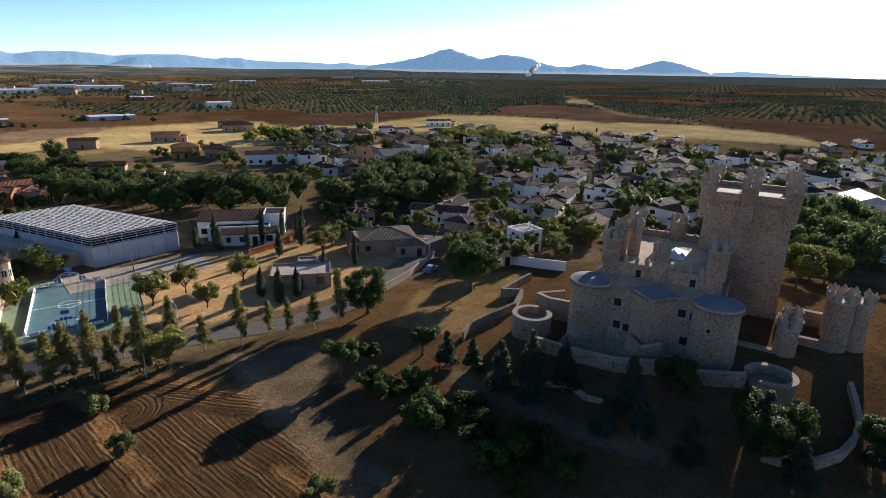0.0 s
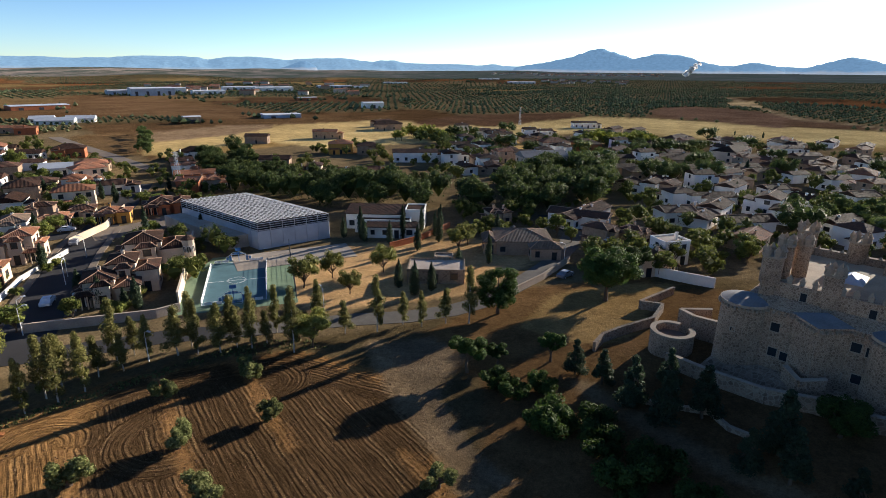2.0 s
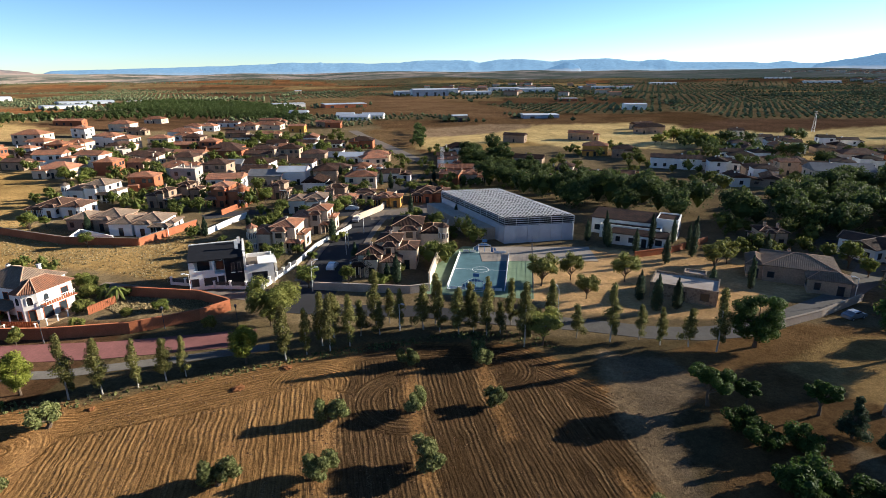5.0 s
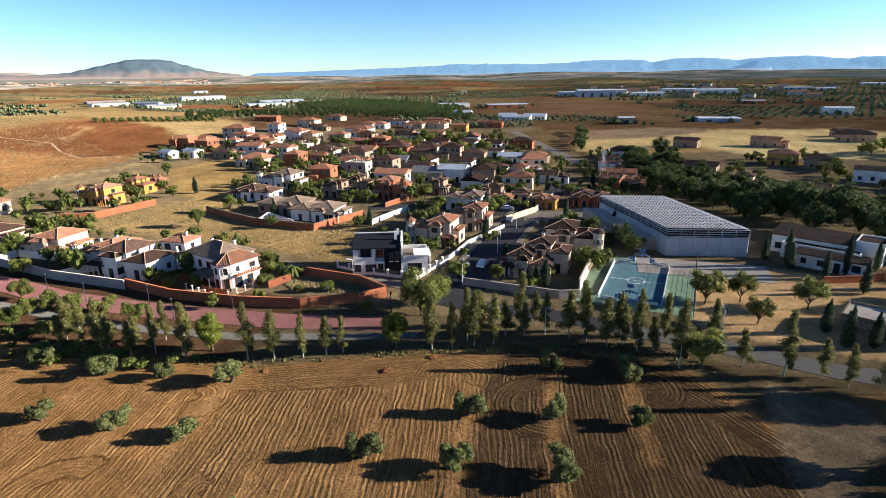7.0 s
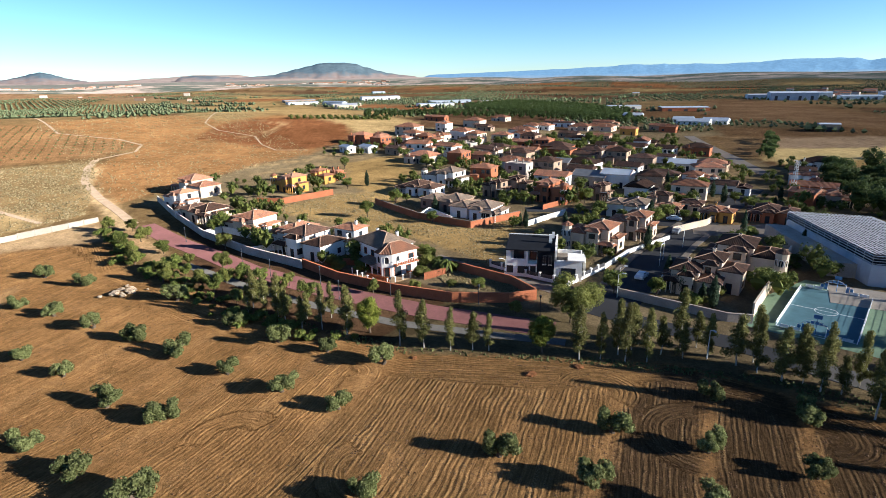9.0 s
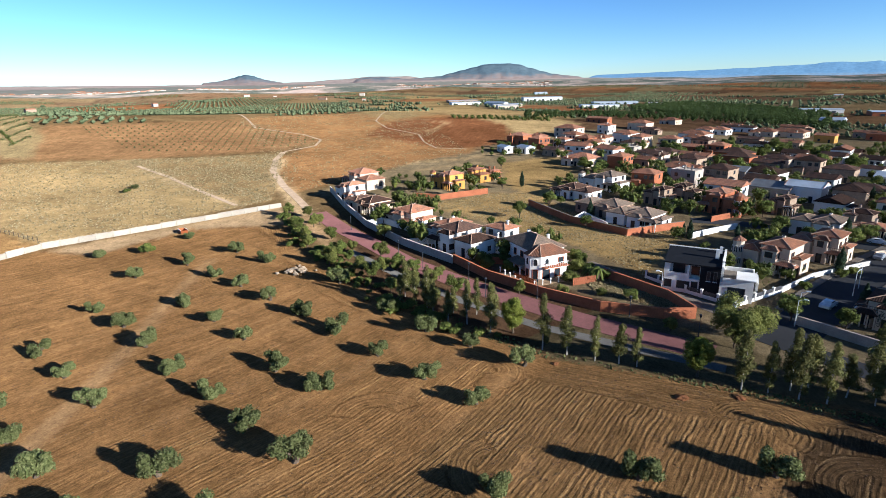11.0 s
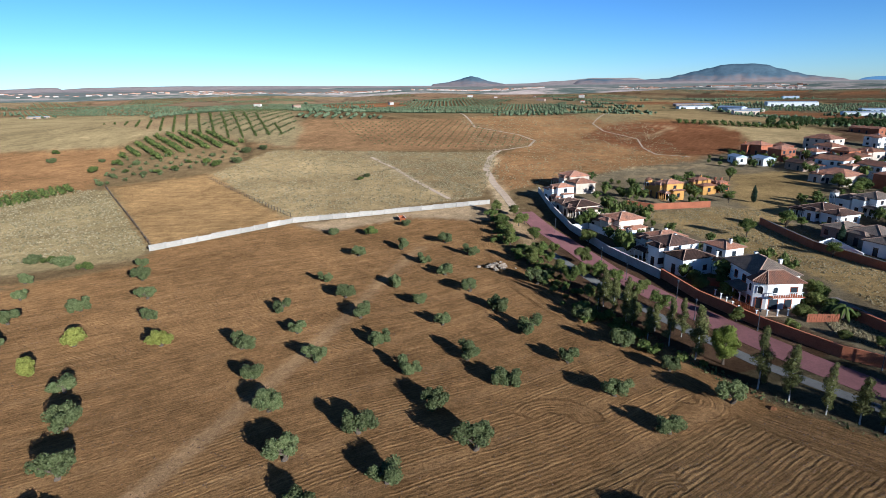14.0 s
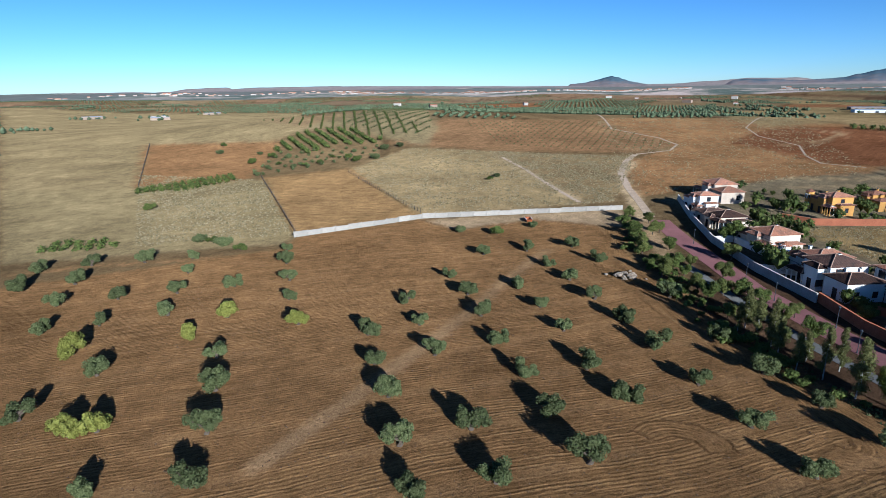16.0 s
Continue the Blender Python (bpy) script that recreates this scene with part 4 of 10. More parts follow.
def hazy_plain():
    """The last kilometres of the plain, with haze painted as pale colour and glow."""
    m, n, l, p = shader("hazy_plain")
    co = n.new("ShaderNodeTexCoord").outputs["Object"]
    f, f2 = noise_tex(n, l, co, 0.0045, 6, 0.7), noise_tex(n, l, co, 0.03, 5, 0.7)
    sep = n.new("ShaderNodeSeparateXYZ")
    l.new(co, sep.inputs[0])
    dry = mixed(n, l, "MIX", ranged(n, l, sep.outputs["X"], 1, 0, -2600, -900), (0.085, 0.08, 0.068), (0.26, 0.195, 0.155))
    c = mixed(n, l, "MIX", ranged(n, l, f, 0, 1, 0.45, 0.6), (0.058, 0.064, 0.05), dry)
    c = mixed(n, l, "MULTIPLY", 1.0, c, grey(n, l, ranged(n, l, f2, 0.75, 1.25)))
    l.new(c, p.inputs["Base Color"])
    # bluish emission stands in for the haze over the land
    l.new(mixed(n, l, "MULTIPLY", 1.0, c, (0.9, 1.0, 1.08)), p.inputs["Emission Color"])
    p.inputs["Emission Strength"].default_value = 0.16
    p.inputs["Roughness"].default_value = 1.0
    p.inputs["Diffuse Roughness"].default_value = 1.0
    p.inputs["Specular IOR Level"].default_value = 0.0
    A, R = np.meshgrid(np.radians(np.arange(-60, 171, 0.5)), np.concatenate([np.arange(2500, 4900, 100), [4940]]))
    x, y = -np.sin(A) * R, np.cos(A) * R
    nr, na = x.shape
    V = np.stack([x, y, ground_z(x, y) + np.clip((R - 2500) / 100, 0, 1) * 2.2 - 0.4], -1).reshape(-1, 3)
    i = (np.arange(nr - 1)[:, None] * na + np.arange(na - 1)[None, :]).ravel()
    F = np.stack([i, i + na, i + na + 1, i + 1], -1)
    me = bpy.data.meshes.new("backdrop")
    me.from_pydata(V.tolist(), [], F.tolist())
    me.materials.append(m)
    tagged(new("backdrop", me), "backdrop sheet of the far plain with painted haze", "plain", kind="structure")


hazy_plain()


def far_town(label, az0, az1, r0, r1, count, seed):
    """A pale town far off on the plain: small houses too many to count."""
    rng = np.random.default_rng(seed)
    bm = bmesh.new()
    for i in range(count):
        k = rng.random()
        a, r = radians(az0 + (az1 - az0) * k), r0 + (r1 - r0) * rng.random()
        x, y = -math.sin(a) * r, math.cos(a) * r
        w, d, h = rng.uniform(5, 13), rng.uniform(5, 10), rng.uniform(3.5, 8)
        z, mi = gz(x, y), int(rng.random() < 0.35)
        vs = box(bm, -w, w, -d / 2, d / 2, -2, h, mi)
        top = [bm.verts.new((-w, 0, h + 2)), bm.verts.new((w, 0, h + 2))]
        for f in ((vs[4], vs[5], top[1], top[0]), (vs[6], vs[7], top[0], top[1])):
            bm.faces.new(f).material_index = 2
        m = pose(x, y, z, 0, 0, math.degrees(a) + rng.uniform(-35, 35))
        for v in vs + top:
            v.co = m @ v.co
    ob = new("far_town", mesh_of("far_town", bm, M_OLDWHITE, M_TAN, M_ROOF_RED))
    tagged(ob, label, "town", kind="stuff")


far_town("pale distant town on the dry western hills", 117, 134, 3000, 3500, 330, 61)
far_town("pale distant houses on the dry western skyline", 100, 117, 3000, 3500, 120, 66)
far_town("pale distant houses on the dry western skyline", 134, 158, 3100, 3500, 110, 67)
far_town("white sheds and houses beside the industrial estate", 22, 42, 1000, 1600, 34, 68)
far_town("pale distant town at the foot of the mountain", -6, 10, 3000, 3600, 150, 62)
far_town("scattered far houses below the bare hill", 78, 93, 2900, 3500, 110, 63)
far_town("scattered far houses on the plain", -3, 5, 1900, 2300, 30, 64)
far_town("scattered white farm buildings among the groves", 95, 128, 1300, 2300, 9, 65)

def smoke(x, y):
    """White smoke that leans away from a chimney, in soft lumps."""
    rng = np.random.default_rng(6)
    bm = bmesh.new()
    for i in range(34):
        k = (i / 33) ** 0.8
        c = Vector((k * 62 + rng.normal(0, 5), rng.normal(0, 6), 8 + k * 62 + rng.normal(0, 4)))
        q = bmesh.ops.create_icosphere(bm, subdivisions=2, radius=1)["verts"]
        r = 4.5 + 6 * math.sin(math.pi * min(0.9, k + 0.15)) * rng.uniform(0.6, 1.1)
        for v in q:
            v.co = c + v.co * r * (1 + 0.25 * noise.noise(v.co * 1.7 + Vector((i, 0, 0))))
    ob = new("smoke", mesh_of("smoke", bm, foliage("white_smoke", (0.85, 0.85, 0.85), (0.9, 0.9, 0.9), 0.0, 0.0, 0.85)))
    ob.matrix_world = pose(x, y, gz(x, y))
    tagged(ob, "white smoke drifting over the far plain", "smoke", kind="stuff")


smoke(425, 3071)

# ---- building kit ----
M_RIDGE = surface("pale_ridge_tiles", (0.42, 0.27, 0.18), 0.9, 1, 6, 0.2, 0.1)
STREETS = []
WINDOWS = {}


def window_mesh(w, h, frame_mat):
    key = (round(w, 2), round(h, 2), frame_mat.name)
    if key not in WINDOWS:
        bm = bmesh.new()
        b = 0.1
        rings = []
        for k, y in ((b, 0.02), (b, -0.07), (0.0, -0.07), (0.0, -0.012)):
            rings.append([bm.verts.new(q) for q in ((-w / 2 - k, y, -k), (w / 2 + k, y, -k), (w / 2 + k, y, h + k), (-w / 2 - k, y, h + k))])
        for r0, r1 in zip(rings, rings[1:]):
            for i in range(4):
                bm.faces.new((r0[i], r0[(i + 1) % 4], r1[(i + 1) % 4], r1[i]))
        bm.faces.new(rings[-1]).material_index = 1
        WINDOWS[key] = mesh_of("window", bm, frame_mat, M_GLASS)
    return WINDOWS[key]


def put_window(parent, x, y, z, rz, w=1.1, h=1.2, frame_mat=None, name="window"):
    ob = part(name, window_mesh(w, h, frame_mat or M_DARK), None, parent)
    ob.matrix_basis = pose(x, y, z, 0, 0, rz)
    return ob


def hip_roof(bm, x0, x1, y0, y1, z, rise, over=0.45, gable=False, caps=False):
    x0, x1, y0, y1 = x0 - over, x1 + over, y0 - over, y1 + over
    lo = [bm.verts.new(p) for p in ((x0, y0, z), (x1, y0, z), (x1, y1, z), (x0, y1, z))]
    up = [bm.verts.new((v.co.x, v.co.y, z + 0.16)) for v in lo]
    wx, wy = x1 - x0, y1 - y0
    cx, cy = (x0 + x1) / 2, (y0 + y1) / 2
    inset = 0 if gable else min(wx, wy) / 2
    if wx >= wy:
        a, b = bm.verts.new((x0 + inset, cy, z + rise)), bm.verts.new((x1 - inset + 0.001, cy, z + rise))
        fs = [(up[0], up[1], b, a), (up[2], up[3], a, b), (up[3], up[0], a), (up[1], up[2], b)]
    else:
        a, b = bm.verts.new((cx, y0 + inset, z + rise)), bm.verts.new((cx, y1 - inset + 0.001, z + rise))
        fs = [(up[1], up[2], b, a), (up[3], up[0], a, b), (up[0], up[1], a), (up[2], up[3], b)]
    for f in fs:
        bm.faces.new(f)
    for i in range(4):
        j = (i + 1) % 4
        bm.faces.new((lo[i], lo[j], up[j], up[i]))
    bm.faces.new(lo[::-1])
    if caps:
        ends = ((up[0], a), (up[3], a), (up[1], b), (up[2], b), (a, b)) if wx >= wy else ((up[0], a), (up[1], a), (up[2], b), (up[3], b), (a, b))
        for p, q in ends:
            if (p.co - q.co).length > 0.1:
                tube(bm, p.co.copy(), q.co.copy(), 0.11, 0.11, 5, 1)


def mono_roof(bm, x0, x1, y0, y1, z, rise, over=0.4):
    x0, x1, y0, y1 = x0 - over, x1 + over, y0 - over, y1 + over
    vs = [bm.verts.new(p) for p in ((x0, y0, z), (x1, y0, z), (x1, y1, z + rise), (x0, y1, z + rise), (x0, y0, z + 0.2), (x1, y0, z + 0.2), (x1, y1, z + rise + 0.2), (x0, y1, z + rise + 0.2))]
    for f in ((3, 2, 1, 0), (4, 5, 6, 7), (0, 1, 5, 4), (1, 2, 6, 5), (2, 3, 7, 6), (3, 0, 4, 7)):
        bm.faces.new([vs[i] for i in f])


def chimney(parent, x, y, z, mat):
    bm = bmesh.new()
    box(bm, -0.26, 0.26, -0.26, 0.26, -0.9, 0.7, 0)
    box(bm, -0.34, 0.34, -0.34, 0.34, 0.7, 0.8, 0)
    box(bm, -0.17, 0.17, -0.17, 0.17, 0.8, 1.0, 1)
    ob = part("chimney", bm, [mat, M_DARK], parent)
    ob.matrix_basis = pose(x, y, z)


def add_block(parent, rng, x0, x1, y0, y1, h, roof, wall, roofmat, rise=None, z0=0.0, openings=True, frame_mat=None, windows=None):
    """One volume of a building with its roof and openings."""
    bm = bmesh.new()
    box(bm, x0, x1, y0, y1, z0 - 1.0, h)
    wx, wy = x1 - x0, y1 - y0
    rise = rise if rise is not None else min(wx, wy) * 0.22
    if roof == "flat":
        for a in ((x0 - .05, x1 + .05, y0 - .05, y0 + .2), (x0 - .05, x1 + .05, y1 - .2, y1 + .05), (x0 - .05, x0 + .2, y0 + .2, y1 - .2), (x1 - .2, x1 + .05, y0 + .2, y1 - .2)):
            box(bm, *a, h, h + 0.45)
    elif roof == "gable":
        if wx >= wy:
            for x in (x0, x1):
                s = 0.15 if x == x0 else -0.15
                q = [bm.verts.new(p) for p in ((x, y0, h), (x, y1, h), (x, (y0 + y1) / 2, h + rise - 0.1), (x + s, y0, h), (x + s, y1, h), (x + s, (y0 + y1) / 2, h + rise - 0.1))]
                for f in ((0, 1, 2), (5, 4, 3), (0, 2, 5, 3), (2, 1, 4, 5)):
                    bm.faces.new([q[i] for i in f])
    part("wall", bm, wall, parent)
    if roof != "flat":
        bm = bmesh.new()
        if roof == "mono":
            mono_roof(bm, x0, x1, y0, y1, h, rise)
        else:
            hip_roof(bm, x0, x1, y0, y1, h + 0.02, rise, 0.4, roof == "gable", parent.matrix_basis.translation.xy.length < 230)
        part("roof", bm, [roofmat, M_RIDGE], parent)
    else:
        bm = bmesh.new()
        box(bm, x0 + .2, x1 - .2, y0 + .2, y1 - .2, h + 0.004, h + 0.12)
        part("roof", bm, roofmat, parent)
    if openings:
        storeys = max(1, int((h - z0) / 2.7))
        for s in range(storeys):
            z = z0 + 1.0 + s * 2.8
            if z + 1.2 > h:
                continue
            for side, (a, b, fx) in enumerate(((x0, x1, y0), (x0, x1, y1), (y0, y1, x0), (y0, y1, x1))):
                out = Vector(((0, -1, 0), (0, 1, 0), (-1, 0, 0), (1, 0, 0))[side])
                far = parent.matrix_basis.translation.xy.length > 190
                if far and (parent.matrix_basis.to_3x3() @ out).dot(parent.matrix_basis.translation) > 0:
                    continue
                cnt = max(1, int((b - a) / (4.0 if far else 3.2)))
                for i in range(cnt):
                    if rng.random() < 0.2 and cnt > 1:
                        continue
                    c = a + (b - a) * (i + 0.5) / cnt + rng.uniform(-0.2, 0.2)
                    w, hh = rng.choice([0.9, 1.1, 1.4]), rng.choice([1.1, 1.3])
                    if s == 0 and side == 0 and i == cnt // 2:
                        put_window(parent, c, fx, z0 + 0.05, 0, 1.0, 2.05, frame_mat, "door")
                    elif side == 0:
                        put_window(parent, c, fx, z, 0, w, hh, frame_mat)
                    elif side == 1:
                        put_window(parent, c, fx, z, 180, w, hh, frame_mat)
                    elif side == 2:
                        put_window(parent, fx, c, z, -90, w, hh, frame_mat)
                    else:
                        put_window(parent, fx, c, z, 90, w, hh, frame_mat)


def house(label, x, y, rot, blocks, wall, roofmat, seed, chimneys=1, group="", frame_mat=None, name="house"):
    """A house of several volumes (x0, x1, y0, y1, height, roof)."""
    rng = np.random.default_rng(seed)
    t = thing(name, label, "house", pose(x, y, gz(x, y), 0, 0, rot), group)
    for b in blocks:
        add_block(t, rng, *b[:6], wall, roofmat, b[6] if len(b) > 6 else None, frame_mat=frame_mat)
    for i in range(chimneys):
        b = blocks[i % len(blocks)]
        chimney(t, b[0] + (b[1] - b[0]) * rng.uniform(0.25, 0.75), b[2] + (b[3] - b[2]) * rng.uniform(0.3, 0.7), b[4] + 1.0, wall)
    return t


def wall_run(name, label, pts, h, thick, mat, cap=None, category="wall", closed=False):
    """A free-standing wall along pts, with a coping; each leg is a part."""
    t = thing(name, label, category, pose(pts[0][0], pts[0][1], 0))
    ox, oy = pts[0]
    legs = list(zip(pts, pts[1:] + (pts[:1] if closed else [])))[: None if closed else len(pts) - 1]
    for (ax, ay), (bx, by) in legs:
        d = math.hypot(bx - ax, by - ay)
        n = max(1, int(d / 8))
        ca, sa = (bx - ax) / d, (by - ay) / d
        bm, bc = bmesh.new(), bmesh.new()
        for i in range(n):
            k0, k1 = i / n, (i + 1) / n
            x0, y0, x1, y1 = ax + (bx - ax) * k0, ay + (by - ay) * k0, ax + (bx - ax) * k1, ay + (by - ay) * k1
            g0, g1 = gz(x0, y0), gz(x1, y1)
            for bmx, lo, hi, w in ((bm, -0.8, h, thick), (bc, h + 0.003, h + 0.09, thick + 0.08)):
                vs = []
                for px, py, g in ((x0, y0, g0), (x1, y1, g1)):
                    for s, z in ((-1, lo), (1, lo), (1, hi), (-1, hi)):
                        vs.append(bmx.verts.new((px - ox - sa * s * w / 2, py - oy + ca * s * w / 2, g + z)))
                for f in ((0, 1, 5, 4), (1, 2, 6, 5), (2, 3, 7, 6), (3, 0, 4, 7), (3, 2, 1, 0), (4, 5, 6, 7)):
                    bmx.faces.new([vs[q] for q in f])
        part("wall_leg", bm, mat, t)
        part("coping", bc, cap or mat, t)
    return t


def strip(name, label, pts, width, mat, lift=0.05, kind="structure", category="road", depth=0.3):
    """A road or path laid along pts on the ground."""
    bm = bmesh.new()
    fine = []
    for (ax, ay), (bx, by) in zip(pts, pts[1:]):
        n = max(1, int(math.hypot(bx - ax, by - ay) / 3))
        fine += [(ax + (bx - ax) * i / n, ay + (by - ay) * i / n) for i in range(n)]
    fine.append(pts[-1])
    rows = []
    for i, (x, y) in enumerate(fine):
        a, b = fine[max(0, i - 1)], fine[min(len(fine) - 1, i + 1)]
        d = math.hypot(b[0] - a[0], b[1] - a[1])
        nx, ny = -(b[1] - a[1]) / d, (b[0] - a[0]) / d
        row = []
        for s in (-1, 1):
            px, py = x + nx * s * width / 2, y + ny * s * width / 2
            g = gz(px, py)
            row += [bm.verts.new((px, py, g + lift)), bm.verts.new((px, py, g - depth))]
        rows.append(row)
    for r0, r1 in zip(rows, rows[1:]):
        for q in ((0, 2), (1, 0), (2, 3)):
            bm.faces.new((r0[q[0]], r1[q[0]], r1[q[1]], r0[q[1]]))
    STREETS.append(pts)
    ob = new(name, mesh_of(name, bm, mat))
    return tagged(ob, label, category, kind=kind)


def arch_mesh(w, h):
    """Open arch: a dressed frame round a dark deep recess."""
    key = ("arch", w, h)
    if key not in WINDOWS:
        bm = bmesh.new()
        pts = [(-w / 2, 0)] + [(math.cos(math.pi - math.pi * i / 8) * w / 2, h - w / 2 + math.sin(math.pi * i / 8) * w / 2) for i in range(9)] + [(w / 2, 0)]
        rings = []
        for k, y in ((1.16, 0.02), (1.16, -0.09), (1.0, -0.09), (1.0, -0.012)):
            rings.append([bm.verts.new((x * k, y, z * (1 + (k - 1) * 0.5))) for x, z in pts])
        for r0, r1 in zip(rings, rings[1:]):
            for i in range(len(pts) - 1):
                bm.faces.new((r0[i], r0[i + 1], r1[i + 1], r1[i]))
        bm.faces.new(rings[-1]).material_index = 1
        WINDOWS[key] = mesh_of("arch", bm, M_WHITE, M_GLASS)
    return WINDOWS[key]


def rich_villa(label, x, y, rot, w, d, h, wall, roofmat, seed, group=""):
    """Villa with a two-storey core, lower wings, porch with columns, corner bay, balcony and tall chimneys."""
    rng = np.random.default_rng(seed)
    t = thing("villa", label, "house", pose(x, y, gz(x, y), 0, 0, rot), group)
    s = float(rng.choice([-1, 1]))

    def blk(u0, u1, v0, v1, hh, form="hip", rise=None):
        a, b = sorted((u0 * s, u1 * s))
        add_block(t, rng, a, b, v0, v1, hh, form, wall, roofmat, rise, frame_mat=M_BROWN)
        return a, b

    hw, hd = w / 2, d / 2
    tall = h > 4.2
    blk(-hw * 0.25, hw * 0.7, -hd * 0.7, hd, h)
    blk(-hw, -hw * 0.25 - 0.005, -hd * 0.9, hd * 0.75, h - (1.5 if tall else 0.25))
    blk(hw * 0.7 + 0.005, hw, -hd * 0.3, hd * 0.8, max(2.7, h - 2.3))
    blk(-hw * 0.1, hw * 0.38, -hd * 1.05, -hd * 0.7 - 0.005, max(2.8, h - (0.6 if tall else 0.3)), "hip", 0.9)
    # porch
    p0, p1 = sorted((hw * 0.38 * s + 0.01 * s, hw * 1.0 * s))
    py0, py1 = -hd * 1.1, -hd * 0.7 - 0.01
    bm = bmesh.new()
    hip_roof(bm, p0, p1, py0, py1, 2.55, 0.8, 0.3, False, True)
    part("porch_roof", bm, [roofmat, M_RIDGE], t)
    for k in range(4):
        bm = bmesh.new()
        cx = p0 + 0.15 + (p1 - p0 - 0.3) * k / 3
        tube(bm, (cx, py0 + 0.12, -0.2), (cx, py0 + 0.12, 2.55), 0.13, 0.12, 8)
        part("column", bm, wall, t)
    for k in range(2):
        ob = part("arch", arch_mesh(1.3, 2.2), None, t)
        ob.matrix_basis = pose(p0 + (p1 - p0) * (0.3 + 0.4 * k), -hd * 0.7, 0.05)
    # corner bay under its own little roof
    bx = -hw * 0.98 * s
    has_bay = w > 11 and rng.random() < 0.6
    bh = h + 0.2 if tall else h - 0.1
    if has_bay:
        bm = bmesh.new()
        tube(bm, (bx, -hd * 0.85, -0.5), (bx, -hd * 0.85, bh), 1.25, 1.25, 8)
        part("bay", bm, wall, t)
        bm = bmesh.new()
        tube(bm, (bx, -hd * 0.85, bh + 0.01), (bx, -hd * 0.85, bh + 1.0), 1.6, 0.05, 8)
        part("bay_roof", bm, roofmat, t)
    for a in (-135, -90, -45) if has_bay else ():
        for z in ((0.9, 3.6) if tall else (0.9,)):
            ob = part("arch", arch_mesh(0.7, 1.4), None, t)
            ob.matrix_basis = pose(bx + math.cos(radians(a)) * 1.2, -hd * 0.85 + math.sin(radians(a)) * 1.2, z, 0, 0, a + 90)
    if tall:
        bm = bmesh.new()
        box(bm, p0, p1 - 0.2, -hd * 0.7 - 1.2, -hd * 0.7 - 0.02, 2.95, 3.1)
        part("balcony", bm, M_WHITE, t)
        bm = bmesh.new()
        n = int((p1 - p0) / 0.35)
        for k in range(n + 1):
            tube(bm, (p0 + (p1 - 0.2 - p0) * k / n, -hd * 0.7 - 1.15, 3.1), (p0 + (p1 - 0.2 - p0) * k / n, -hd * 0.7 - 1.15, 3.9), 0.025, 0.025, 4)
        box(bm, p0, p1 - 0.2, -hd * 0.7 - 1.19, -hd * 0.7 - 1.11, 3.9, 3.96)
        part("balcony_rail", bm, M_DARK, t)
    for cx, cy, cz in ((0.2 * hw * s, 0.2 * hd, h + 0.9), (-0.6 * hw * s, 0.1 * hd, h - 0.2 if tall else h + 0.6))[: int(rng.integers(1, 3))]:
        chimney(t, cx, cy, cz, wall)
    return t

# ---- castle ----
# castle floor stone lightened in colour for the sunlight on it
M_SUNFLOOR = surface("sunlit_stone_floor", (0.46, 0.36, 0.24), 0.9, 0.3, 4, 0.15, 0.1)

